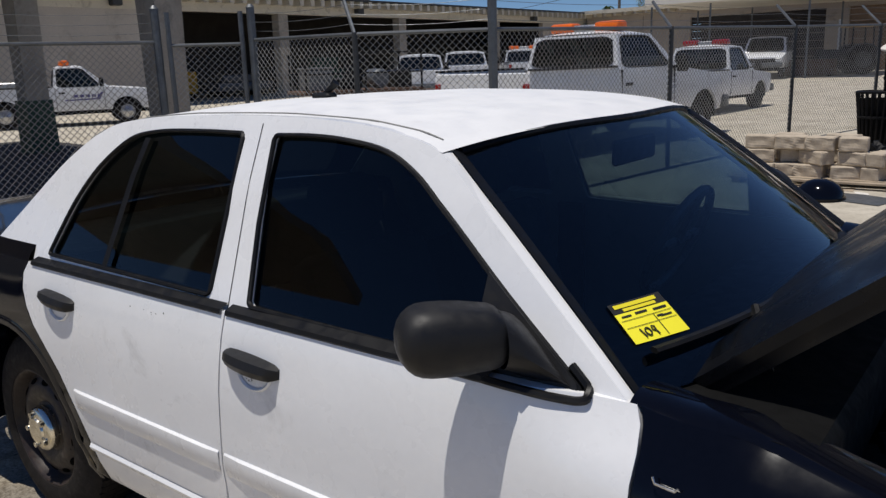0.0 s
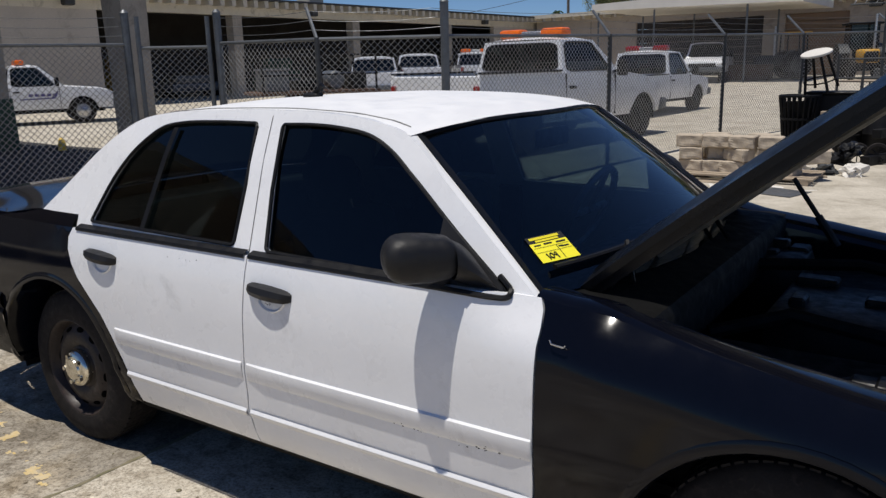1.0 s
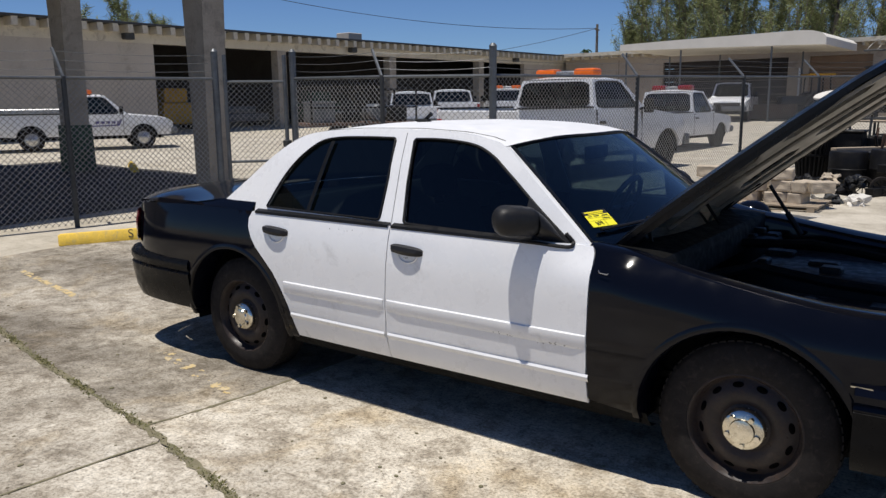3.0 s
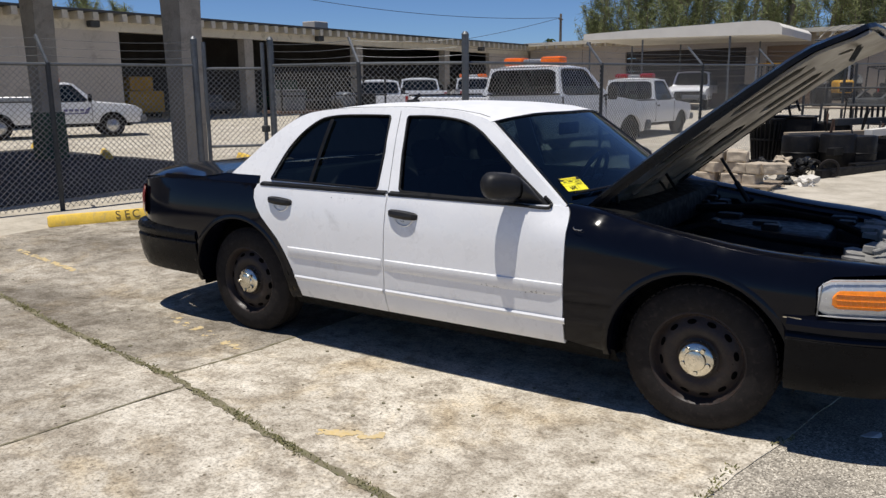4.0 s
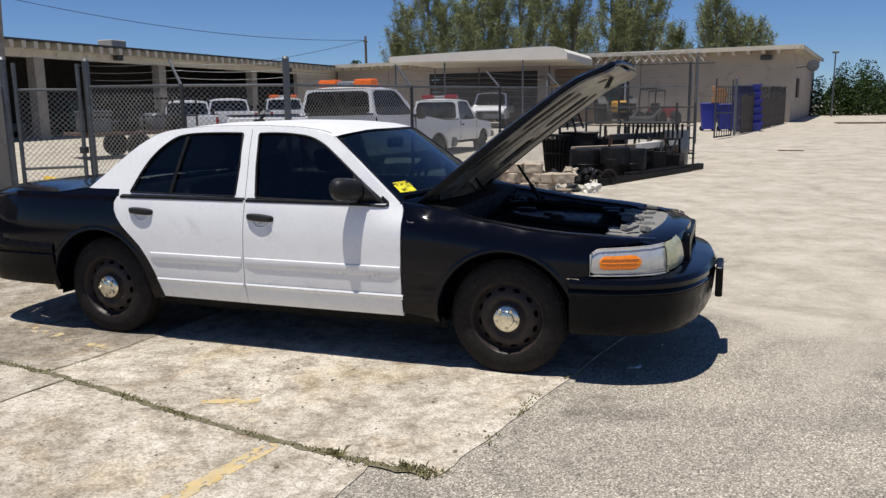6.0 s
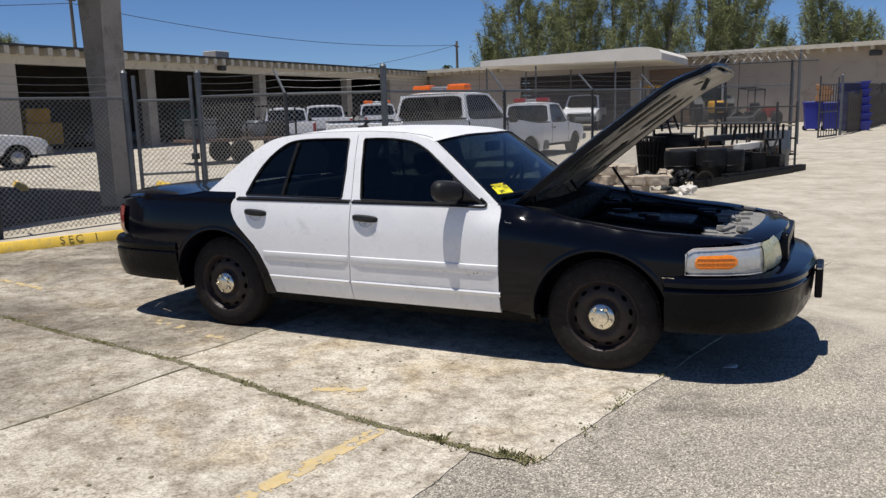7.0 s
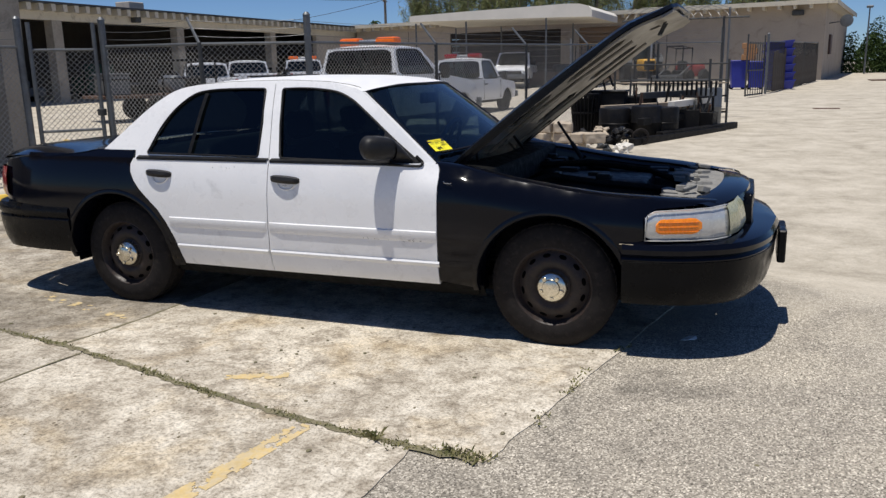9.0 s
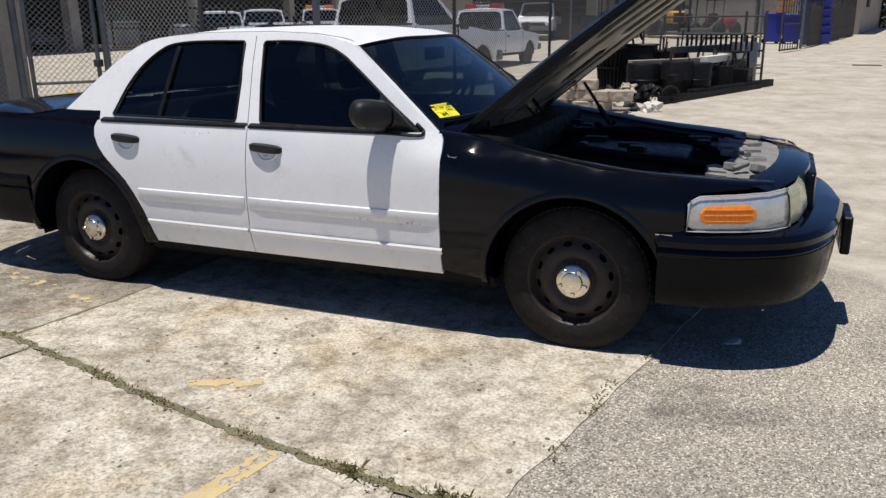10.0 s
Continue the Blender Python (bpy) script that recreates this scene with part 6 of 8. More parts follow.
stroke([(0.44, 0.82), (0.39, 0.78), (0.41, 0.70), (0.45, 0.72), (0.445, 0.82), (0.46, 0.92)])

# aerial on the roof, scuffs on the paint
bm = bmesh.new()
box(bm, 0.86, 0.94, 0.655, 0.705, 1.485, 1.508, 0.008)
rod(bm, (0.90, 0.68, 1.50), (0.935, 0.69, 1.530), 0.010)
rod(bm, (0.935, 0.69, 1.530), (0.945, 0.692, 1.540), 0.013)
part("aerial_mount", bm, TRIM, car, "broken black aerial mount")
rnd = random.Random(9)
for x, z, n, sx, sz in ((0.92, 0.955, 6, 0.05, 0.006), (2.14, 0.572, 14, 0.09, 0.004), (1.86, 0.578, 3, 0.03, 0.004), (1.33, 0.862, 5, 0.012, 0.004)):
    for i in range(n):
        cx, cz, r = x + rnd.gauss(0, sx), z + rnd.gauss(0, sz), rnd.uniform(0.001, 0.003)
        bm = bmesh.new()
        bm.faces.new([bm.verts.new((cx + r * rnd.uniform(0.6, 2.2) * math.cos(a), side_y(cx, cz) - 0.0125, cz + r * math.sin(a))) for a in np.linspace(0, 6.28, 7)[:-1]])
        part("paint_chip", bm, POST_DARK, car)
bm = bmesh.new()
tube(bm, [(2.345, side_y(2.345, 0.91) - 0.004, 0.915), (2.35, side_y(2.35, 0.91) - 0.006, 0.905), (2.385, side_y(2.38, 0.9) - 0.006, 0.902), (2.39, side_y(2.39, 0.9) - 0.004, 0.908)], 0.0022, 5)
part("bare_clip", bm, SILVER, car, "bare metal clip on the fender")


# ---- pickup trucks in the yard ----
def pickup(at, label, group="white pickup trucks", L=5.6, wb=3.45, H=1.92, W=1.98, rear=-1.15, rim=None, lift=0.0, lights="orange", tool_rail=False, stripe=False, back=0.0):
    """x runs forward from the rear axle, y to the left; the bed is open, the cab has panes all round."""
    t = thing("pickup_truck", label, "truck", at, group=group)
    hw = W / 2
    nose = L - 1.15
    belt, sill, cab0 = 1.18 + lift, 0.48, 1.38 - back
    cab1 = wb - 0.78 - 0.8 * back
    arch = 0.46
    def side_out(far):
        s = 1 if far else -1
        def where(x, z):
            inset = 0.03 * max(0, (z - 0.95) / 0.3) + 0.05 * max(0, (0.62 - z) / 0.2) + 0.12 * smooth(nose - 0.35, nose, x)
            return (x, s * (hw - inset), z)
        return where
    top = [(nose - 0.05, 0.70), (nose, 0.80), (nose - 0.03, 0.92 + 0.5 * lift), (nose - 0.16, 1.0 + 0.5 * lift), (nose - 0.45, 1.07 + 0.5 * lift), (cab1 + 0.6, belt - 0.04), (cab1 + 0.12, belt), (cab0, belt), (cab0 - 0.05, belt + 0.02), (rear + 0.02, belt + 0.02), (rear, belt - 0.05), (rear, 0.62), (rear + 0.1, sill + 0.04)]
    bottom = [(-arch, sill)] + arc(0, 0.40, arch, 170, 10, 10) + [(arch, sill), (wb - arch, sill)] + arc(wb, 0.40, arch, 170, 10, 10) + [(wb + arch, sill), (nose - 0.1, sill)]
    for far in (False, True):
        bm = bmesh.new()
        sheet(bm, bottom + top, side_out(far), 0.16)
        ret = bmesh.ops.extrude_face_region(bm, geom=list(bm.faces))
        bmesh.ops.translate(bm, vec=(0, 0.05 if not far else -0.05, 0), verts=[v for v in ret["geom"] if isinstance(v, bmesh.types.BMVert)])
        part("side_panel", bm, TRUCK_WHITE, t)
    bm = bmesh.new()
    rows = []
    for x, z in ((cab1 + 0.1, belt), (cab1 + 0.6, belt - 0.04), (nose - 0.45, 1.07 + 0.5 * lift), (nose - 0.16, 1.0 + 0.5 * lift), (nose - 0.03, 0.92 + 0.5 * lift), (nose, 0.76)):
        k = hw - 0.05 - 0.12 * smooth(nose - 0.35, nose, x)
        rows.append([(x, y * k, z + 0.045 * (1 - abs(y) ** 3)) for y in np.linspace(-1, 1, 9)])
    loft(bm, rows)
    part("hood", bm, TRUCK_WHITE, t)
    bm = bmesh.new()
    box(bm, nose - 0.04, nose + 0.02, -0.62, 0.62, 0.72, 0.90, 0.02)
    part("grille", bm, CAST, t)
    for y in (-0.76, 0.76):
        bm = bmesh.new()
        box(bm, nose - 0.12, nose - 0.005, y - 0.12, y + 0.12, 0.73, 0.91, 0.03)
        part("headlight", bm, LENS, t)
        bm = bmesh.new()
        box(bm, rear - 0.02, rear + 0.04, y * 1.2 - 0.06, y * 1.2 + 0.06, 0.78, 1.12, 0.01)
        part("tail_light", bm, RED_LENS, t)
    for x0, x1, nm in ((nose - 0.08, nose + 0.12, "bumper"), (rear - 0.12, rear + 0.04, "bumper")):
        bm = bmesh.new()
        box(bm, x0, x1, -hw + 0.06, hw - 0.06, 0.50, 0.72, 0.04, segs=2)
        part(nm, bm, GALV, t)
    bm = bmesh.new()
    box(bm, rear + 0.02, cab0, -hw + 0.12, hw - 0.12, 0.70, 0.76)
    box(bm, cab0 - 0.08, cab0 - 0.02, -hw + 0.08, hw - 0.08, 0.5, belt)
    part("bed", bm, GALV, t)
    bm = bmesh.new()
    box(bm, rear - 0.0, rear + 0.06, -hw + 0.07, hw - 0.07, 0.66, belt, 0.015)
    part("tailgate", bm, TRUCK_WHITE, t)
    for s in (-1, 1):
        bm = bmesh.new()
        box(bm, rear + 0.02, cab0 - 0.06, s * (hw - 0.045) - 0.05, s * (hw - 0.045) + 0.05, belt + 0.015, belt + 0.05, 0.012)
        part("bed_rail", bm, CAST, t)
    bm = bmesh.new()
    box(bm, -0.9, nose - 0.3, -0.5, 0.5, 0.35, 0.5)
    part("chassis", bm, DARK, t)
    # cab: roof on four pillars with panes between
    zb, zt = belt - 0.01, H - 0.06
    b_c = [(cab0, -hw + 0.05), (cab1 + 0.32, -hw + 0.05), (cab1 + 0.32, hw - 0.05), (cab0, hw - 0.05)]
    t_c = [(cab0 + 0.10, -hw + 0.17), (cab1 - 0.36, -hw + 0.17), (cab1 - 0.36, hw - 0.17), (cab0 + 0.10, hw - 0.17)]
    def cab_pt(i, f, k, out=0.0):
        """Wall i of the cab: f along it, k up it."""
        j = (i + 1) % 4
        a = Vector((*b_c[i], zb)).lerp(Vector((*b_c[j], zb)), f)
        b = Vector((*t_c[i], zt)).lerp(Vector((*t_c[j], zt)), f)
        p = a.lerp(b, k)
        n = (Vector((*b_c[j], 0)) - Vector((*b_c[i], 0))).normalized()
        return p + Vector((n.y, -n.x, 0)) * out
    for i, (f0, f1, k0, k1) in enumerate(((0.07, 0.86, 0.05, 0.93), (0.06, 0.94, 0.06, 0.95), (0.14, 0.93, 0.05, 0.93), (0.05, 0.95, 0.10, 0.91))):
        bm = bmesh.new()
        hole = rounded([(f0, k0), (f1, k0), (lerp(f1, 0.9, 0.3) if i in (0,) else f1, k1), (f0, k1)], 0.075, 2)
        sheet(bm, [(0, 0), (1, 0), (1, 1), (0, 1)], lambda u, v, i=i: cab_pt(i, u, v), 0.12, [hole])
        part("cab_wall", bm, TRUCK_WHITE, t)
        bm = bmesh.new()
        sheet(bm, hole, lambda u, v, i=i: cab_pt(i, u, v, -0.015), 0.2)
        part("window", bm, CLEAR, t, "dark glass pane", out=((cab0 + cab1) / 2, 0, 1.3))
        bm = bmesh.new()
        tube(bm, [cab_pt(i, u, v, 0.003) for u, v in hole], 0.014, 5, True)
        part("window_seal", bm, TRIM, t)
    bm = bmesh.new()
    rows = []
    for f in np.linspace(0, 1, 9):
        x = lerp(t_c[0][0], t_c[1][0], f)
        k = hw - 0.17
        rows.append([(x, y * k, zt + (0.07 - 0.05 * abs(2 * f - 1) ** 3) * (1 - abs(y) ** 3.5)) for y in np.linspace(-1, 1, 11)])
    loft(bm, rows)
    part("cab_roof", bm, TRUCK_WHITE, t)
    for y in (-0.42, 0.42):
        bm = bmesh.new()
        box(bm, cab0 + 0.25, cab0 + 0.42, y - 0.26, y + 0.26, 0.7, 1.42, 0.06, segs=2)
        rest = part("seat", bm, SEAT, t)
        bm = bmesh.new()
        box(bm, cab0 + 0.24, cab0 + 0.34, y - 0.14, y + 0.14, belt + 0.2, belt + 0.42, 0.045, segs=2)
        for dy in (-0.06, 0.06):
            rod(bm, (cab0 + 0.29, y + dy, 1.36), (cab0 + 0.29, y + dy, belt + 0.24), 0.008)
        part("headrest", bm, SEAT, rest)
    bm = bmesh.new()
    box(bm, cab0 + 0.1, cab1 + 0.2, -hw + 0.15, hw - 0.15, 0.6, 0.66)
    box(bm, cab1 - 0.05, cab1 + 0.28, -hw + 0.12, hw - 0.12, 0.7, 1.14)
    part("cabin", bm, CABIN, t)
    for s in (-1, 1):
        bm = bmesh.new()
        box(bm, cab1 + 0.02, cab1 + 0.14, s * (hw + 0.17) - 0.09, s * (hw + 0.17) + 0.09, 1.18, 1.46, 0.035, segs=2)
        rod(bm, (cab1 + 0.08, s * (hw + 0.1), 1.28), (cab1 + 0.1, s * (hw - 0.08), 1.24), 0.025)
        part("side_mirror", bm, CAST, t, "tall black door mirror")
        bm = bmesh.new()
        box(bm, cab0 + 0.14, cab0 + 0.32, s * (hw - 0.005) - 0.02, s * (hw - 0.005) + 0.02, 1.0, 1.05, 0.01)
        part("door_handle", bm, CAST, t)
        for x in (cab0 + 0.05, cab1 + 0.14):
            bm = bmesh.new()
            box(bm, x - 0.006, x + 0.006, s * (hw - 0.03) - 0.032, s * (hw - 0.03) + 0.032, 0.52, belt - 0.02)
            part("door_gap", bm, TRIM, t)
        if stripe:
            bm = bmesh.new()
            pts = [(cab0 + 0.3, 0.78), (cab1, 0.80), (cab1 + 0.12, 1.02), (cab1 + 0.05, 1.02), (cab1 - 0.1, 0.84), (cab0 + 0.3, 0.815)]
            sheet(bm, pts, lambda x, z: (x, s * (hw + 0.004), z), 0.3)
            part("stripe", bm, PURPLE, t, "dark blue side stripe")
            for k in range(5):
                bm = bmesh.new()
                x = cab0 + 0.55 + k * 0.17
                box(bm, x, x + 0.12, s * (hw + 0.003) - 0.003, s * (hw + 0.003) + 0.003, 0.88, 0.96)
                part("lettering_bar", bm, PURPLE, t)
    if lights:
        bm = bmesh.new()
        xx = (t_c[0][0] + t_c[1][0]) / 2 - 0.1
        box(bm, xx - 0.1, xx + 0.1, -0.22, 0.22, H, H + 0.11, 0.02)
        bar = part("light_bar", bm, SILVER, t, "roof light bar")
        for s in (-1, 1):
            bm = bmesh.new()
            box(bm, xx - 0.14, xx + 0.14, s * 0.46 - 0.235, s * 0.46 + 0.235, H - 0.01, H + 0.15, 0.05, segs=2)
            part("beacon", bm, ORANGE if lights == "orange" else RED_LENS, bar, lights + " warning beacon")
    if tool_rail:
        bm = bmesh.new()
        for s in (-1, 1):
            box(bm, rear + 0.2, cab0 - 0.2, s * (hw - 0.12) - 0.12, s * (hw - 0.12) + 0.12, belt + 0.05, belt + 0.2, 0.02)
        part("tool_chest", bm, SILVER, t, "pale tool chests along the bed")
    for x in (0, wb):
        for s in (-1, 1):
            w = thing("wheel", "", "")
            w.parent = t
            w.matrix_local = pose(x, s * (hw - 0.05), 0.39, 0, 0, 0 if s < 0 else 180)
            bm = bmesh.new()
            lathe(bm, [(0.22, 0.03), (0.27, 0.0), (0.35, 0.015), (0.385, 0.05), (0.39, 0.12), (0.385, 0.22), (0.35, 0.25), (0.22, 0.24)], 28, True)
            part("tyre", bm, TYRE, w)
            bm = bmesh.new()
            lathe(bm, [(0.225, 0.03), (0.21, 0.02), (0.19, 0.06), (0.12, 0.05), (0.08, 0.02), (0.0, 0.01)], 24)
            for k in range(6):
                a = k * math.pi / 3
                vs = bmesh.ops.create_uvsphere(bm, u_segments=8, v_segments=5, radius=0.02)["verts"]
                bmesh.ops.translate(bm, vec=(0.1 * math.cos(a), 0.03, 0.1 * math.sin(a)), verts=vs)
            part("rim", bm, rim or SILVER, w)
            bm = bmesh.new()
            rows = [[(0.44 * math.cos(a), y, 0.02 + 0.44 * math.sin(a)) for y in (0.0, 0.4)] for a in np.linspace(-0.1, math.pi + 0.1, 13)]
            vs = loft(bm, rows)
            bm.faces.new([r_[1] for r_ in vs])
            part("wheel_well", bm, DARK, w)
    return t


def heading(x, y, bearing, k=1.0):
    """A truck whose near front wheel stands at (x, y), heading that many degrees off the y axis, k times full size."""
    d = Vector((math.sin(radians(bearing)), math.cos(radians(bearing))))
    r = Vector((d.y, -d.x))
    rear = Vector((x, y)) - (r * 0.93 + d * 3.45) * k
    return pose(rear.x, rear.y, -0.01, 0, 0, 90 - bearing) @ Matrix.Scale(k, 4)


pickup(heading(-2.50, 13.65, 10.5, 1.06), "white utility pickup with orange roof beacons behind the fence", H=1.86, W=2.0, rear=-1.1, rim=CAST, lift=0.09, back=0.42, L=5.45)
pickup(heading(-3.5, 20.7, 7.0, 0.87), "white pickup with red roof light bar", lights="red", rim=CAST)
pickup(heading(-18.3, 11.5, 25.5, 0.9), "white pickup with blue stripe, tool rails and beacons", tool_rail=True, stripe=True, H=1.85)
pickup(pose(-9.0, 41.5, -0.02, 0, 0, -80), "white pickup parked facing the yard under the canopy", lights="")
pickup(pose(-15.6, 21.6, -0.02, 0, 0, 132) @ Matrix.Scale(0.95, 4), "white pickup parked nose-in at the garage", lights="", H=1.8)
pickup(pose(-17.0, 26.4, -0.02, 0, 0, 130), "dusty white pickup parked nose-in at the garage", lights="", H=1.78)
pickup(pose(-16.2, 29.9, -0.02, 0, 0, 128), "white pickup with orange beacons parked at the garage", H=1.8)


# ---- utility trailer and garage contents ----
def trailer():
    t = thing("utility_trailer", "dark steel utility trailer with mesh sides and grey box", "trailer", pose(-13.2, 15.6, -0.02, 0, 0, 62) @ Matrix.Scale(1.12, 4))
    bm = bmesh.new()
    box(bm, -1.6, 1.6, -0.8, 0.8, 0.62, 0.70, 0.01)
    rod(bm, (1.6, 0, 0.6), (2.9, 0, 0.55), 0.05)
    part("deck", bm, RUST, t)
    for x, y in ((-1.5, -0.78), (0, -0.78), (1.5, -0.78), (-1.5, 0.78), (0, 0.78), (1.5, 0.78)):
        bm = bmesh.new()
        rod(bm, (x, y, 0.7), (x, y, 1.6), 0.03)
        part("stake", bm, CAST, t)
    for y in (-0.78, 0.78):
        for z in (1.1, 1.58):
            bm = bmesh.new()
            rod(bm, (-1.55, y, z), (1.55, y, z), 0.02)
            part("side_bar", bm, CAST, t)
    bm = bmesh.new()
    box(bm, -1.35, -0.75, -0.5, 0.5, 0.7, 1.22, 0.03)
    box(bm, -1.38, -0.72, -0.53, 0.53, 1.22, 1.27, 0.015)
    part("tool_box", bm, GALV, t, "pale grey steel tool box")
    bm = bmesh.new()
    box(bm, -0.5, 0.05, -0.35, 0.35, 0.7, 1.0, 0.05)
    rod(bm, (-0.2, 0, 1.0), (-0.2, 0, 1.32), 0.09, 0.07, 10)
    rod(bm, (-0.2, 0.05, 1.2), (0.3, 0.3, 1.38), 0.025)
    part("pump", bm, CAST, t, "black pump unit with a stub pipe")
    bm = bmesh.new()
    lathe(bm, [(0.0, -0.4), (0.2, -0.4), (0.24, -0.36), (0.24, 0.36), (0.2, 0.4), (0.0, 0.4)], 16)
    part("tank", bm, GALV, t, "grey steel drum tank").location = (0.55, 0, 0.95)
    bm = bmesh.new()
    box(bm, 0.95, 1.4, -0.4, 0.4, 0.7, 1.15, 0.05)
    rod(bm, (1.1, 0.2, 1.15), (1.1, 0.2, 1.5), 0.03)
    part("motor", bm, ENGINE, t)
    for y in (-0.85, 0.85):
        bm = bmesh.new()
        lathe(bm, [(0.0, -0.06), (0.15, -0.08), (0.3, -0.09), (0.34, -0.03), (0.34, 0.06), (0.3, 0.09), (0.0, 0.08)], 24)
        part("wheel", bm, TYRE, t).location = (-0.2, y, 0.34)


trailer()
for i, (x, y, sx, sy, sz, m, lab) in enumerate((
        (-28.6, 19.9, 1.3, 1.9, 1.9, MACH_YEL, "yellow machine parked inside the dark garage"),
        (-28.4, 23.4, 1.4, 3.2, 1.0, GALV, "grey steel workbench inside the garage"),
        (-27.8, 28.5, 1.2, 2.6, 1.7, GREEN_PAINT, "dark green tank inside the garage"),
        (-28.0, 35.5, 1.3, 3.0, 1.6, DARK, "dark machine inside the garage"))):
    t = thing("machine", lab, "machine", pose(x, y, 0))
    bm = bmesh.new()
    box(bm, -sx / 2, sx / 2, -sy / 2, sy / 2, 0.25, sz * 0.65, 0.08, segs=2)
    part("body", bm, m, t)
    bm = bmesh.new()
    box(bm, -sx / 4, sx / 4, -sy / 3, sy / 3, sz * 0.64, sz, 0.08, segs=2)
    part("top_unit", bm, m, t)
    for k in (-1, 1):
        bm = bmesh.new()
        box(bm, -sx / 2.3, sx / 2.3, k * sy / 2.6 - 0.1, k * sy / 2.6 + 0.1, 0, 0.3, 0.04)
        part("skid", bm, CAST, t)


# ---- stack of concrete blocks on a pallet, and loose parts ----
def block_mesh(k):
    bm = bmesh.new()
    box(bm, -0.2, 0.2, -0.1, 0.1, 0, 0.164, 0.014)
    bmesh.ops.subdivide_edges(bm, edges=[e for e in bm.edges if e.calc_length() > 0.1], cuts=4, use_grid_fill=True)
    for v in bm.verts:
        q = v.co * 13 + Vector((k * 11, 0, 0))
        v.co += Vector((noise.noise(q), noise.noise(q + Vector((5, 0, 0))) * 1.6, noise.noise(q + Vector((0, 7, 0))))) * 0.009
    me = bpy.data.meshes.new("block")
    bmesh.ops.recalc_face_normals(bm, faces=bm.faces)
    bm.to_mesh(me)
    bm.free()
    me.materials.append(BLOCK)
    return me


BLOCK_MES = [block_mesh(k) for k in range(4)]
rnd = random.Random(12)
STACK = (((0.12, 0, 0), (0.38, 25, 0.02), (0.66, -8, 0), (1.07, 6, -0.03), (1.36, 70, 0), (0.3, 4, 0.34), (0.85, -3, 0.34), (1.2, 5, 0.36)),
         ((0.09, 0, 0), (0.44, 8, 0.15), (0.72, -14, 0), (1.14, 5, 0), (1.41, 75, 0.02), (1.62, 20, 0.05), (0.25, 3, 0.34), (0.95, 5, 0.34)),
         ((0.07, 6, 0.01), (0.43, -12, 0.02), (0.77, 4, -0.01), (1.12, -3, 0), (0.35, 7, 0.30), (0.95, -5, 0.32)))
for row, blocks in enumerate(STACK):
    for x, yaw, back in blocks:
        ob = new("concrete_block", rnd.choice(BLOCK_MES))
        ob.matrix_world = pose(x - 0.15, 9.05 + back, 0.105 + row * 0.167, 0, 0, yaw + rnd.uniform(-24, 24)) @ Matrix.Diagonal((rnd.uniform(0.74, 0.95), 1.0, 1.0, 1.0))
        tagged(ob, "rough beige concrete block in a loose stack", "block", "stacked concrete blocks")
t = thing("pallet", "dark weathered timber pallet under the blocks", "pallet", pose(0.6, 9.1, -0.02))
for i in range(6):
    bm = bmesh.new()
    box(bm, -0.95, 0.95, -0.42 + i * 0.16, -0.30 + i * 0.16, 0.07, 0.092)
    part("board", bm, WOOD, t)
for x in (-0.85, 0, 0.85):
    bm = bmesh.new()
    box(bm, x - 0.05, x + 0.05, -0.42, 0.52, 0, 0.068)
    part("bearer", bm, WOOD, t)


def can(name, x, y, r, h, m, lab, cat, dz=0.0):
    bm = bmesh.new()
    lathe(bm, [(0.0, 0), (r * 0.96, 0), (r, 0.02), (r, h * 0.5), (r * 1.03, h * 0.52), (r, h * 0.54), (r, h - 0.03), (r * 0.94, h), (0.0, h)], 24)
    bmesh.ops.rotate(bm, cent=(0, 0, 0), matrix=Matrix.Rotation(radians(90), 3, "X"), verts=bm.verts)
    return solid(name, bm, m, lab, cat, pose(x, y, -0.02 + dz))


# black dome lying on pale sheets in front of the blocks
bm = bmesh.new()
lathe(bm, [(0.0, 0.185), (0.06, 0.18), (0.12, 0.16), (0.17, 0.125), (0.205, 0.08), (0.22, 0.03), (0.225, 0.0), (0.235, 0.0), (0.235, 0.018), (0.0, 0.018)], 32)
bmesh.ops.rotate(bm, cent=(0, 0, 0), matrix=Matrix.Rotation(radians(90), 3, "X"), verts=bm.verts)
solid("dome_cover", bm, BLACK, "glossy black plastic dome lying on the scrap", "dome", pose(0.86, 8.0, 0.005) @ Matrix.Scale(1.12, 4))
rnd = random.Random(71)
for x, y, w, d, rz, m in ((0.82, 8.5, 0.9, 0.5, 20, AWNING), (1.16, 8.15, 0.8, 0.5, -18, GALV), (1.31, 8.6, 0.55, 0.7, 40, AWNING), (0.62, 8.7, 0.9, 0.35, 6, WOOD)):
    bm = bmesh.new()
    sheet(bm, [(-w / 2, -d / 2), (w / 2, -d / 2), (w / 2, d / 2), (-w / 2, d / 2)], lambda u, v: (u, v, 0.012 * noise.noise((u * 4 + x * 9, v * 4, 1))), 0.08)
    shell(bm, 0.008)
    solid("scrap_sheet", bm, m, "bent pale sheet lying flat in the scrap", "sheet", pose(x, y, -0.012 + rnd.uniform(0.0, 0.01), 0, 0, rz), group="scrap sheets")
rnd = random.Random(33)
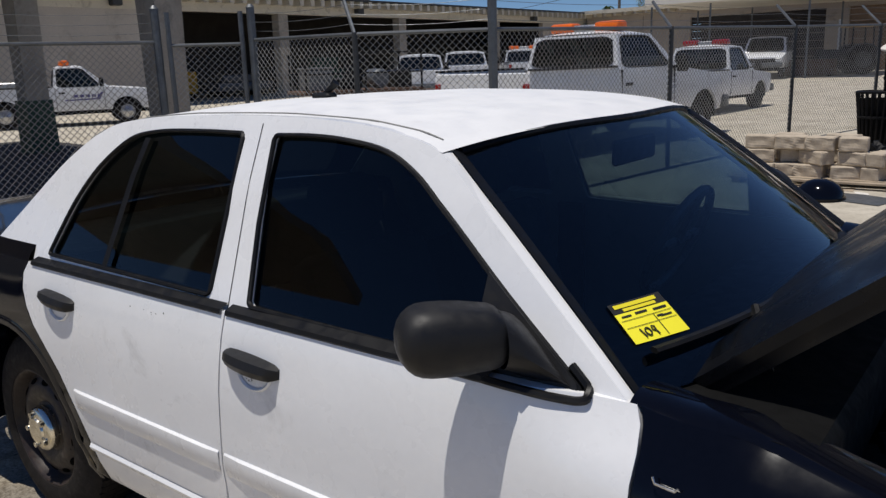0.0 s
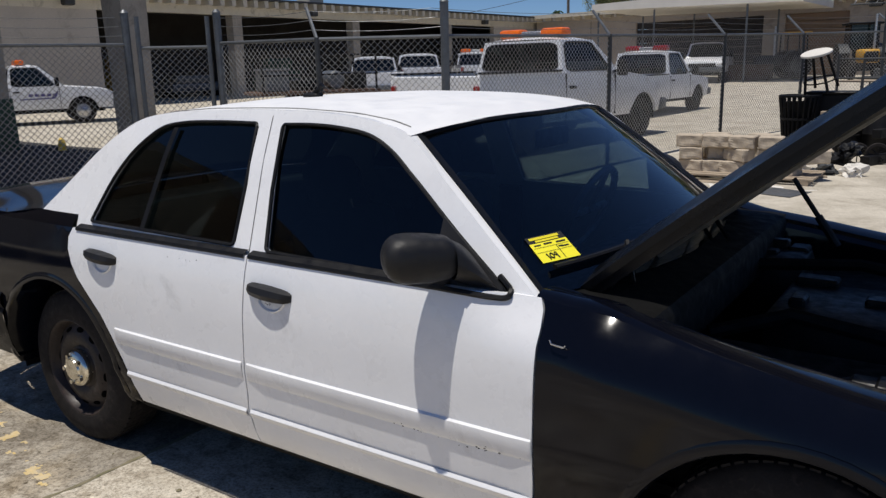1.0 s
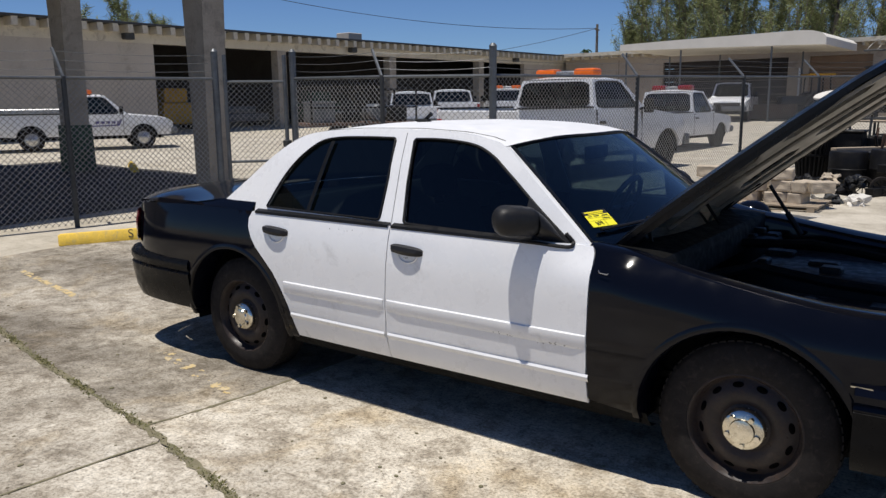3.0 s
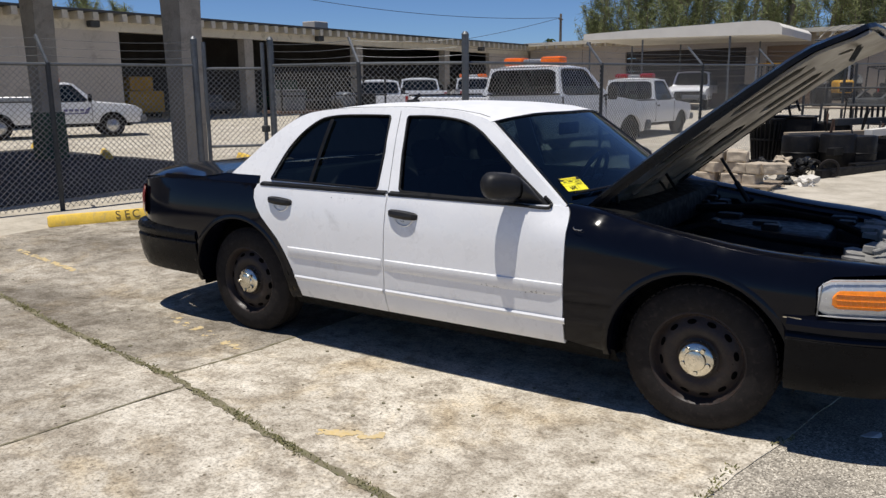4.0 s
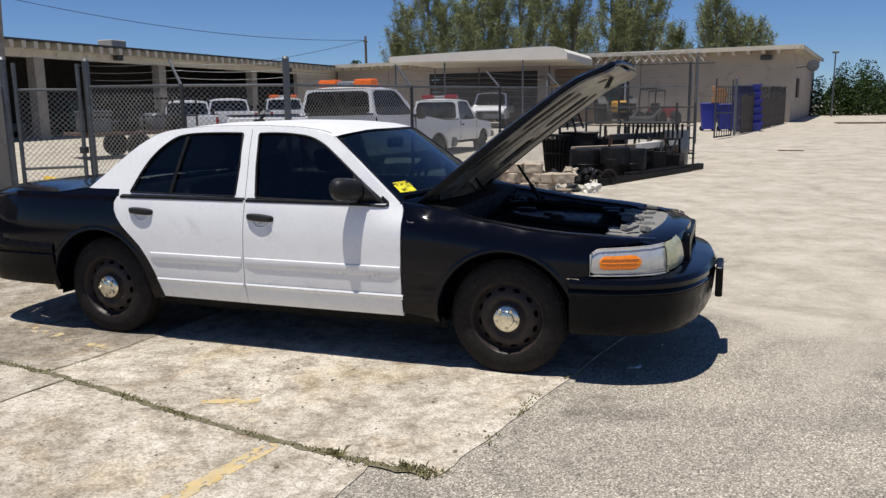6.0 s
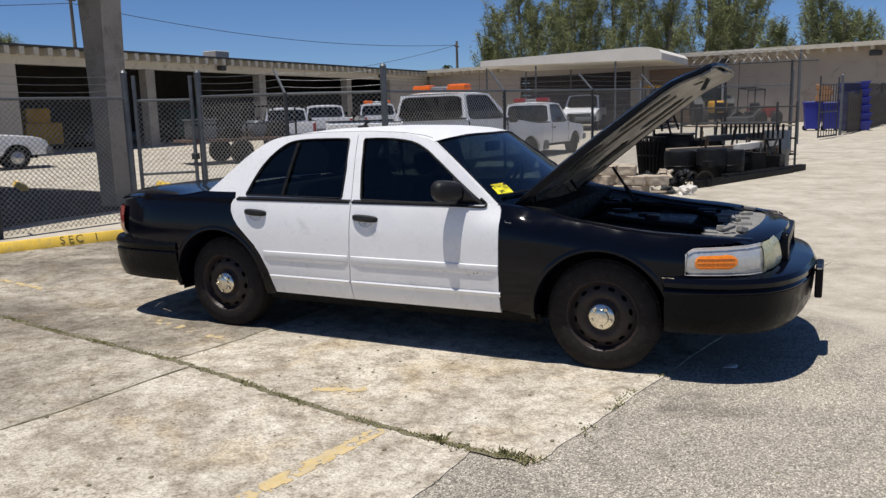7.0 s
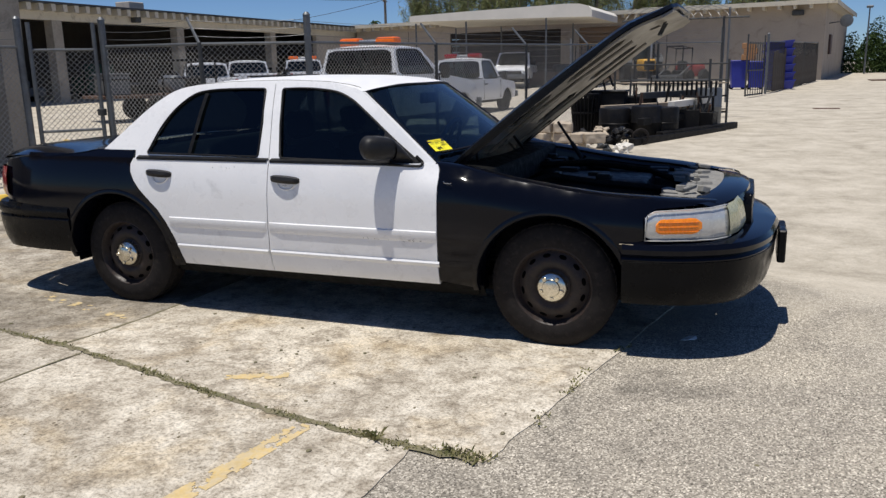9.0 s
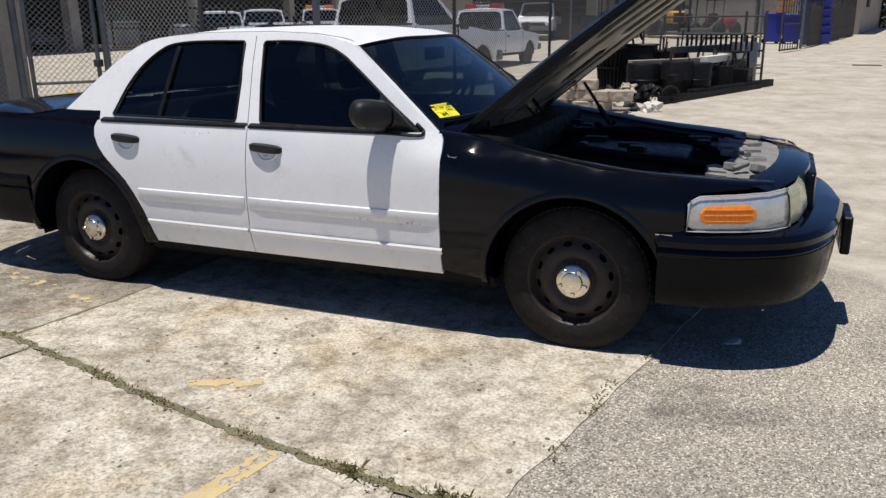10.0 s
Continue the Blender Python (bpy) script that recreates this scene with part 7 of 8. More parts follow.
for i in range(7):
    bm = bmesh.new()
    vs = bmesh.ops.create_icosphere(bm, subdivisions=3, radius=0.15)["verts"]
    for v in vs:
        v.co *= 0.85 + 0.9 * noise.noise(v.co * 11 + Vector((i * 3, 0, 0)))
        v.co.z = max(-0.08, v.co.z * 0.7)
    k = (AWNING, ENGINE, BLOCK, POST_DARK, CAST, ENGINE, AWNING)[i]
    lab = ("crumpled pale sheet part in the scrap heap", "greasy dark engine part in the scrap heap", "beige plastic part in the scrap heap", "bent grey steel part in the scrap heap", "black cast part in the scrap heap", "dark motor part in the scrap heap", "torn white plastic scrap in the heap")[i]
    solid("scrap_part", bm, k, lab, "scrap", pose(1.12 + 0.13 * i + rnd.uniform(-0.05, 0.05), 9.95 + rnd.uniform(-0.35, 0.25), 0.06 + 0.12 * (i % 3), rnd.uniform(-30, 30), rnd.uniform(-30, 30), rnd.uniform(0, 90)), flat=True)
for i, (x, y) in enumerate(((0.45, 11.6), (0.82, 11.3), (1.1, 11.7))):
    bm = bmesh.new()
    vs = bmesh.ops.create_icosphere(bm, subdivisions=3, radius=0.21)["verts"]
    for v in vs:
        v.co *= 0.85 + 0.8 * noise.noise(v.co * 9 + Vector((i * 3 + 40, 0, 0)))
        v.co.z = max(-0.10, v.co.z * 0.8)
    solid("scrap_part", bm, (ENGINE, CAST, ENGINE)[i], "greasy black engine part lying by the bin", "scrap", pose(x, y, 0.08, 0, 0, 40 * i), flat=True)
bm = bmesh.new()
box(bm, -0.5, 0.5, -0.06, 0.06, 0, 0.06, 0.01)
solid("timber_offcut", bm, WOOD, "weathered timber offcut lying on the scrap", "timber", pose(1.12, 9.3, 0.03, 0, 8, 25))


# ---- slatted litter bins, drums, racks and beams ----
def litter_bin(x, y, lab, r=0.36, h=0.95):
    t = thing("litter_bin", lab, "litter bin", pose(x, y, -0.02), group="slatted litter bins")
    for i in range(22):
        a = 2 * math.pi * i / 22
        bm = bmesh.new()
        pts = [(r * 0.8 * math.cos(a), r * 0.8 * math.sin(a), 0.05), (r * math.cos(a), r * math.sin(a), h * 0.7), (r * 1.12 * math.cos(a), r * 1.12 * math.sin(a), h)]
        tube(bm, pts, 0.02, 4)
        part("slat", bm, CAST, t)
    for z, k in ((0.06, 0.82), (h * 0.55, 0.97), (h, 1.12)):
        bm = bmesh.new()
        tube(bm, [(r * k * math.cos(a), r * k * math.sin(a), z) for a in np.linspace(0, 2 * math.pi, 24, endpoint=False)], 0.022, 5, True)
        part("hoop", bm, CAST, t)
    bm = bmesh.new()
    lathe(bm, [(r * 0.75, 0), (r * 0.9, h - 0.1), (r * 0.8, h - 0.1), (r * 0.7, 0.02), (0, 0.02)], 20)
    bmesh.ops.rotate(bm, cent=(0, 0, 0), matrix=Matrix.Rotation(radians(90), 3, "X"), verts=bm.verts)
    part("liner", bm, DARK, t)


litter_bin(0.56, 13.0, "black slatted steel litter bin by the fence", 0.29, 0.86)
bm = bmesh.new()
box(bm, -0.36, 0.36, -0.25, 0.25, 0, 0.86, 0.02)
box(bm, -0.39, 0.39, -0.28, 0.28, 0.86, 0.90, 0.012)
solid("crate", bm, CAST, "tall black crate standing in the scrap", "crate", pose(1.02, 13.3, 0.0))
t = thing("stool", "tall dark stool with pale round top set on the crate", "stool", pose(0.86, 13.15, 0.92, 14, -9, 0) @ Matrix.Diagonal((1.1, 1.1, 1.12, 1)))
bm = bmesh.new()
lathe(bm, [(0.0, 0.60), (0.20, 0.60), (0.225, 0.585), (0.225, 0.56), (0.20, 0.55), (0.0, 0.55)], 24)
bmesh.ops.rotate(bm, cent=(0, 0, 0), matrix=Matrix.Rotation(radians(90), 3, "X"), verts=bm.verts)
part("seat", bm, AWNING, t, "pale round top")
for k in range(4):
    c, q = math.cos(k * math.pi / 2 + 0.5), math.sin(k * math.pi / 2 + 0.5)
    bm = bmesh.new()
    rod(bm, (0.25 * c, 0.25 * q, 0.0), (0.15 * c, 0.15 * q, 0.555), 0.022)
    part("leg", bm, CAST, t)
bm = bmesh.new()
tube(bm, [(0.23 * math.cos(a), 0.23 * math.sin(a), 0.16) for a in np.linspace(0, 2 * math.pi, 20, endpoint=False)], 0.012, 5, True)
part("footrest", bm, CAST, t)
can("drum", 1.33, 12.1, 0.31, 0.62, CAST, "black plastic drum standing among the scrap", "drum")
can("drum", 2.25, 12.4, 0.30, 0.62, CAST, "short black drum beside the beams", "drum")
can("drum", 2.95, 15.1, 0.29, 0.88, GALV, "grey-blue steel drum by the corner post", "drum")
for x, y, z, L, b, m, lab in ((2.6, 12.4, -0.02, 3.6, 24, CAST, "black steel beam lying on the ground"), (2.45, 13.1, 0.28, 3.2, 20, CAST, "black steel channel laid across the pile"), (2.2, 13.7, 0.42, 3.0, 28, POST_DARK, "grey steel tube across the pile"), (2.7, 13.9, 0.55, 2.6, 15, AWNING, "cream painted beam lying on the pile"), (1.9, 13.2, 0.5, 2.6, 40, WOOD, "timber plank lying on the pile"), (2.9, 13.2, 0.02, 3.2, 24, CAST, "black steel beam on the asphalt"), (2.3, 14.4, 0.7, 2.4, 30, POST_DARK, "steel pipe across the rack")):
    bm = bmesh.new()
    box(bm, -0.07, 0.07, -L / 2, L / 2, 0, 0.13, 0.006)
    box(bm, -0.045, 0.045, -L / 2 - 0.002, -L / 2 + 0.02, 0.02, 0.11)
    solid("steel_beam", bm, m, lab, "beam", pose(x, y, z, 0, 0, -b), group="scrap beams")
for x, y in ((1.75, 10.9), (2.0, 10.95)):
    t = thing("trolley_wheel", "black spoked trolley wheel leaning on the scrap", "wheel", pose(x, y, 0.14, 0, 0, 20), group="trolley wheels")
    bm = bmesh.new()
    lathe(bm, [(0.12, -0.02), (0.155, -0.02), (0.165, 0.0), (0.155, 0.02), (0.12, 0.02)], 22, True)
    part("tyre", bm, TYRE, t)
    bm = bmesh.new()
    for a in np.linspace(0, math.pi, 4, endpoint=False):
        rod(bm, (0.12 * math.cos(a), 0, 0.12 * math.sin(a)), (-0.12 * math.cos(a), 0, -0.12 * math.sin(a)), 0.008)
    part("spokes", bm, CAST, t)


def bench(x, y, rz, lab):
    t = thing("park_bench", lab, "bench", pose(x, y, 0.37, 0, 0, rz) @ Matrix.Diagonal((1, 1, 0.78, 1)), group="stacked benches")
    for i in range(5):
        bm = bmesh.new()
        box(bm, -0.8, 0.8, -0.25 + i * 0.11, -0.17 + i * 0.11, 0.42, 0.45)
        part("seat_slat", bm, CAST, t)
    for i in range(14):
        bm = bmesh.new()
        box(bm, -0.78 + i * 0.12, -0.74 + i * 0.12, 0.28, 0.31, 0.45, 0.85)
        part("back_slat", bm, CAST, t)
    for x2 in (-0.75, 0.75):
        bm = bmesh.new()
        tube(bm, [(x2, -0.28, -0.4), (x2, -0.24, 0.42), (x2, 0.28, 0.42), (x2, 0.32, -0.4)], 0.03, 6)
        part("leg_frame", bm, CAST, t)


bench(2.3, 14.3, -30, "black slatted steel bench stacked in the scrap")
can("drum", 1.95, 12.15, 0.30, 0.66, CAST, "black plastic drum standing among the scrap", "drum")
rnd = random.Random(91)
for x, y, w, d, h, rz in ((1.75, 13.0, 0.5, 0.4, 0.45, 12), (2.15, 13.05, 0.55, 0.35, 0.36, -20), (2.55, 13.5, 0.6, 0.45, 0.5, 8), (1.5, 13.9, 0.7, 0.5, 0.75, 25), (2.95, 13.9, 0.45, 0.4, 0.42, -12), (2.2, 13.75, 0.5, 0.4, 0.62, 40)):
    t = thing("scrap_box", "open black steel box of scrap in the pile", "box", pose(x, y, -0.02, 0, 0, rz), group="scrap boxes")
    for k, (a0, a1, b0, b1) in enumerate(((-w / 2, w / 2, -d / 2, -d / 2 + 0.02), (-w / 2, w / 2, d / 2 - 0.02, d / 2), (-w / 2, -w / 2 + 0.02, -d / 2 + 0.021, d / 2 - 0.021), (w / 2 - 0.02, w / 2, -d / 2 + 0.021, d / 2 - 0.021))):
        bm = bmesh.new()
        box(bm, a0, a1, b0, b1, 0, h, 0.006)
        part("side", bm, CAST, t)
    bm = bmesh.new()
    box(bm, -w / 2 + 0.021, w / 2 - 0.021, -d / 2 + 0.021, d / 2 - 0.021, 0.004, 0.03)
    part("bottom", bm, CAST, t)
    for k in range(4):
        bm = bmesh.new()
        a = (rnd.uniform(-w / 3, w / 3), rnd.uniform(-d / 3, d / 3), 0.03)
        rod(bm, a, (a[0] + rnd.uniform(-0.3, 0.3), a[1] + rnd.uniform(-0.2, 0.2), h + rnd.uniform(0.1, 0.45)), rnd.uniform(0.012, 0.028), n=6)
        part("scrap_rod", bm, rnd.choice((CAST, POST_DARK, RUST)), t)


def rack(x, y, rz, w, h, lab):
    t = thing("steel_rack", lab, "rack", pose(x, y, -0.02, 0, 0, rz), group="steel racks")
    for dx in (-w / 2, w / 2):
        for dy in (-0.4, 0.4):
            bm = bmesh.new()
            rod(bm, (dx, dy, 0), (dx, dy, h), 0.03, n=6)
            part("upright", bm, POST_DARK, t)
    for z in np.linspace(0.3, h - 0.1, 4):
        for dy in (-0.4, 0.4):
            bm = bmesh.new()
            rod(bm, (-w / 2, dy, z), (w / 2, dy, z), 0.022, n=6)
            part("bar", bm, POST_DARK, t)
    for z in (0.35, 0.95):
        bm = bmesh.new()
        box(bm, -w / 2, w / 2, -0.4, 0.4, z, z + 0.03)
        part("shelf", bm, WOOD, t)


rack(2.0, 15.9, -28, 2.6, 1.5, "grey steel pipe rack along the fence")


# ---- yellow and red machines in the far yard ----
def mower(x, y, rz, m, lab, s=1.0):
    t = thing("ride_on_machine", lab, "machine", pose(x, y, -0.02, 0, 0, rz), group="yard machines")
    bm = bmesh.new()
    box(bm, -1.0 * s, 0.2 * s, -0.55 * s, 0.55 * s, 0.45 * s, 1.05 * s, 0.1 * s, segs=2)
    part("engine_hood", bm, m, t)
    bm = bmesh.new()
    box(bm, 0.15 * s, 1.2 * s, -0.6 * s, 0.6 * s, 0.4 * s, 0.6 * s, 0.05 * s)
    part("platform", bm, CAST, t)
    bm = bmesh.new()
    box(bm, 0.3 * s, 0.85 * s, -0.3 * s, 0.3 * s, 0.6 * s, 0.8 * s, 0.06)
    box(bm, 0.25 * s, 0.4 * s, -0.3 * s, 0.3 * s, 0.75 * s, 1.25 * s, 0.06)
    part("seat", bm, CAST, t)
    bm = bmesh.new()
    for dy in (-0.5, 0.5):
        tube(bm, [(0.25 * s, dy * s, 0.6 * s), (0.2 * s, dy * s, 1.9 * s), (1.0 * s, dy * s, 2.0 * s), (1.1 * s, dy * s, 0.6 * s)], 0.04, 6)
    rod(bm, (0.2 * s, -0.5 * s, 1.9 * s), (0.2 * s, 0.5 * s, 1.9 * s), 0.04)
    rod(bm, (1.0 * s, -0.5 * s, 2.0 * s), (1.0 * s, 0.5 * s, 2.0 * s), 0.04)
    part("roll_cage", bm, CAST, t)
    bm = bmesh.new()
    box(bm, 1.35 * s, 1.9 * s, -0.8 * s, 0.8 * s, 0.1 * s, 0.55 * s, 0.05)
    rod(bm, (0.6 * s, -0.65 * s, 1.0 * s), (1.5 * s, -0.65 * s, 0.5 * s), 0.06)
    rod(bm, (0.6 * s, 0.65 * s, 1.0 * s), (1.5 * s, 0.65 * s, 0.5 * s), 0.06)
    part("bucket", bm, POST_DARK if m is MACH_RED else m, t)
    for dx in (-0.6, 0.75):
        for dy in (-0.7, 0.7):
            bm = bmesh.new()
            lathe(bm, [(0.0, -0.1), (0.2 * s, -0.13), (0.36 * s, -0.12), (0.42 * s, 0.0), (0.36 * s, 0.12), (0.0, 0.1)], 20)
            part("wheel", bm, TYRE, t).location = (dx * s, dy * s, 0.42 * s)


mower(0.45, 40.5, -120, MACH_RED, "red and white skid loader with black roll cage", 1.0)


def tractor(x, y, rz, lab, cab, s=1.0):
    """A farm tractor, nose along x: two tall rear wheels, two small front ones, a canopy or a dark cab."""
    t = thing("tractor", lab, "tractor", pose(x, y, -0.02, 0, 0, rz) @ Matrix.Scale(s, 4), group="yard machines")
    bm = bmesh.new()
    box(bm, 0.55, 1.95, -0.34, 0.34, 0.70, 1.28, 0.12, segs=3)
    part("engine_hood", bm, MACH_YEL if cab else POST_DARK, t)
    bm = bmesh.new()
    box(bm, 1.93, 1.98, -0.26, 0.26, 0.74, 1.18, 0.02)
    part("grille", bm, CAST, t)
    bm = bmesh.new()
    box(bm, -0.6, 1.8, -0.22, 0.22, 0.42, 0.72, 0.05)
    rod(bm, (0, -0.8, 0.72), (0, 0.8, 0.72), 0.08)
    rod(bm, (1.6, -0.7, 0.42), (1.6, 0.7, 0.42), 0.06)
    part("chassis", bm, CAST, t)
    bm = bmesh.new()
    rod(bm, (1.05, 0.28, 1.25), (1.05, 0.28, 2.75), 0.055, 0.05, 10)
    part("exhaust_stack", bm, SILVER, t, "bright upright exhaust pipe")
    bm = bmesh.new()
    box(bm, -0.35, 0.15, -0.26, 0.26, 0.85, 1.0, 0.05)
    box(bm, -0.42, -0.28, -0.26, 0.26, 0.95, 1.5, 0.05)
    part("seat", bm, CAST, t)
    for dx in (-0.55, 0.5):
        for dy in (-0.58, 0.58):
            bm = bmesh.new()
            rod(bm, (dx, dy, 0.72), (dx * 0.92, dy * 0.96, 2.36), 0.035)
            part("cab_post", bm, CAST, t)
    bm = bmesh.new()
    box(bm, -0.72, 0.66, -0.72, 0.72, 2.34, 2.44, 0.045, segs=2)
    part("canopy_roof", bm, CAST if cab else MACH_YEL, t)
    if cab:
        for dy in (-0.57, 0.57):
            bm = bmesh.new()
            box(bm, -0.5, 0.46, dy - 0.008, dy + 0.008, 1.1, 2.33)
            part("cab_window", bm, CLEAR, t)
        bm = bmesh.new()
        box(bm, 0.47, 0.486, -0.54, 0.54, 1.25, 2.33)
        part("cab_window", bm, CLEAR, t)
    for dx, dy, r, w in ((0, 0.78, 0.74, 0.2), (0, -0.78, 0.74, 0.2), (1.6, 0.68, 0.42, 0.13), (1.6, -0.68, 0.42, 0.13)):
        bm = bmesh.new()
        lathe(bm, [(r * 0.55, -w * 0.8), (r * 0.62, -w), (r * 0.9, -w), (r, -w * 0.6), (r, w * 0.6), (r * 0.9, w), (r * 0.62, w), (r * 0.55, w * 0.8)], 24, True)
        tyre = part("wheel", bm, TYRE, t)
        tyre.location = (dx, dy, r)
        bm = bmesh.new()
        lathe(bm, [(0.0, -w * 0.3), (r * 0.3, -w * 0.3), (r * 0.56, -w * 0.75), (r * 0.56, w * 0.75), (r * 0.3, w * 0.3), (0.0, w * 0.3)], 20)
        part("rim", bm, POST_DARK, tyre)
        if r > 0.5:
            bm = bmesh.new()
            k = w + 0.02
            loft(bm, [[(dx + (r + 0.07) * math.cos(a), dy - k, r + (r + 0.07) * math.sin(a)), (dx + (r + 0.07) * math.cos(a), dy + k, r + (r + 0.07) * math.sin(a))] for a in np.linspace(0.5, 2.7, 10)])
            shell(bm, 0.02)
            part("mudguard", bm, POST_DARK, t)


tractor(-5.2, 42.2, -150, "yellow farm tractor with canopy and upright exhaust", False, 0.95)
tractor(-2.1, 42.0, -70, "yellow tractor loader with dark cab", True, 1.08)
t = thing("skip_bin", "low rusty brown steel skip beside the tractors", "skip", pose(-6.9, 40.6, -0.02, 0, 0, 6))
bm = bmesh.new()
box(bm, -1.1, 1.1, -0.6, -0.55, 0.05, 0.8, 0.01)
box(bm, -1.1, 1.1, 0.55, 0.6, 0.05, 0.8, 0.01)
box(bm, -1.1, -1.05, -0.54, 0.54, 0.05, 0.8, 0.01)
box(bm, 1.05, 1.1, -0.54, 0.54, 0.05, 0.8, 0.01)
box(bm, -1.05, 1.05, -0.55, 0.55, 0.05, 0.1)
part("tub", bm, RUST, t)
for x in (-0.9, 0.9):
    bm = bmesh.new()
    box(bm, x - 0.06, x + 0.06, -0.5, 0.5, 0.0, 0.06)
    part("skid", bm, CAST, t)


# ---- yard gate, blue bins and screen fence at the far corner ----
fence_run("yard_fence", "dark privacy chain-link fence beside the depot", [(4.3, 30.0), (5.1, 34.0), (6.0, 38.5), (6.9, 43.5)], arms=False, tall=(0,), barbs=False, z1=2.0, cell=0.12, r=0.006, wire=POST_DARK)
screen = thing("privacy_screen", "faded brown slatted screen tied to the fence", "screen", kind="structure")
SCREEN = surf("faded_dark_screen", (0.06, 0.048, 0.038), 0.85, vary=0.4, coarse=1.5, fine=30)
rnd = random.Random(19)
ang = math.atan2(43.4 - 30.8, 6.95 - 4.55)
for i in range(26):
    bm = bmesh.new()
    box(bm, 0, 0.44, -0.012, 0.012, 0.05, rnd.uniform(1.35, 1.75), 0.004)
    ob = part("slat", bm, SCREEN, screen)
    ob.location = (4.55 + 0.49 * i * math.cos(ang), 30.8 + 0.49 * i * math.sin(ang), 0.30 + 0.0058 * i)
    ob.rotation_euler.z = ang
t = thing("yard_gate", "open dark steel yard gate with upright bars", "gate", pose(3.6, 26.8, -0.02, 0, 0, 74), kind="structure")
for z in (0.12, 1.0, 1.95):
    bm = bmesh.new()
    rod(bm, (0, 0, z), (2.1, 0, z), 0.03, n=6)
    part("rail", bm, POST_DARK, t)
for i in range(8):
    bm = bmesh.new()
    rod(bm, (i * 0.3, 0, 0.08), (i * 0.3, 0, 2.0 + (0.25 if i in (0, 7) else 0)), 0.03 if i in (0, 7) else 0.014, n=6)
    part("bar", bm, POST_DARK, t)


def cart_bin(x, y, w, h, lab, tilt=0):
    t = thing("wheeled_bin", lab, "bin", pose(x, y, 0, tilt, 0, 10), group="blue wheeled bins")
    bm = bmesh.new()
    rows = [[(sx * w * k, sy * w * 0.8 * k, z) for sx, sy in ((-1, -1), (1, -1), (1, 1), (-1, 1))] for z, k in ((0.08, 0.40), (h * 0.95, 0.5), (h * 0.95, 0.53), (h, 0.53))]
    vs = loft(bm, rows, True)
    bm.faces.new(vs[0][::-1])
    bm.faces.new(vs[-1])
    part("body", bm, BIN_BLUE, t)
    bm = bmesh.new()
    box(bm, -w * 0.55, w * 0.55, -w * 0.45, w * 0.45, h + 0.003, h + 0.07, 0.025)
    part("lid", bm, BIN_BLUE, t)
    for s in (-1, 1):
        bm = bmesh.new()
        lathe(bm, [(0, -0.03), (0.1, -0.03), (0.12, 0), (0.1, 0.03), (0, 0.03)], 16)
        part("wheel", bm, CAST, t).location = (s * w * 0.35, w * 0.3, 0.12)


cart_bin(3.2, 34.3, 0.72, 1.2, "dark blue wheeled bin beside the yard gate")
cart_bin(3.95, 34.1, 0.72, 1.15, "dark blue wheeled bin with open lid")
for i, z in enumerate((1.35, 1.62, 1.88)):
    bm = bmesh.new()
    box(bm, -0.3, 0.3, -0.28, 0.28, 0, 0.24, 0.02)
    solid("carton", bm, surf("brown_carton", (0.32, 0.17, 0.08), 0.8, vary=0.2), "brown carton stacked on the blue bins", "carton", pose(3.58 + 0.08 * (i % 2), 34.2, 1.27 + 0.245 * i))
for i in range(6):
    bm = bmesh.new()
    loft(bm, [[(sx * 0.55 * k, sy * 0.5 * k, z) for sx, sy in ((-1, -1), (1, -1), (1, 1), (-1, 1))] for z, k in ((0, 0.85), (0.3, 1.0), (0.34, 1.08), (0.38, 1.08))], True)
    solid("plastic_crate", bm, BIN_BLUE, "blue plastic tub in a nested stack", "tub", pose(4.9 - 0.03 * i, 34.0, 0.33 * i, 0, -4, 8), group="nested blue tubs")
bm = bmesh.new()
rod(bm, (3.02, 24.5, 0.2), (3.0, 24.5, 3.3), 0.035)
solid("sign_post", bm, GALV, "slim galvanised post standing in the lot", "post")
for x, y, h in ((10.6, 56, 4.2), (14.6, 58, 4.6)):
    t = thing("street_lamp", "slim grey lamp post by the hedge", "street lamp", pose(x, y, 0))
    bm = bmesh.new()
    rod(bm, (0, 0, 0), (0, 0, h), 0.06, 0.04)
    part("pole", bm, GALV, t)
    bm = bmesh.new()
    box(bm, -0.2, 0.2, -0.14, 0.14, h, h + 0.16, 0.04)
    part("lamp_head", bm, GALV, t)
# loose coil of hoops lying over the fence top
bm = bmesh.new()
for i in range(9):
    a0 = i * 0.21
    tube(bm, [(1.2 + a0 + 0.55 * math.cos(a), 17.5 + 0.2 * math.sin(3 * a), 2.6 + 0.32 * math.sin(a)) for a in np.linspace(0, math.pi, 12)], 0.008, 4)
solid("wire_coil", bm, WIRE, "loose coil of fence wire on top of the racks", "wire", kind="stuff")
bm = bmesh.new()
for k in range(2):
    rod(bm, (1.3 + k * 1.8, 17.5, 0), (1.3 + k * 1.8, 17.5, 2.65), 0.03)
rod(bm, (0.6, 17.5, 2.62), (3.7, 17.5, 2.62), 0.02)
solid("coil_stand", bm, POST_DARK, "steel stand carrying the coil of wire", "stand")


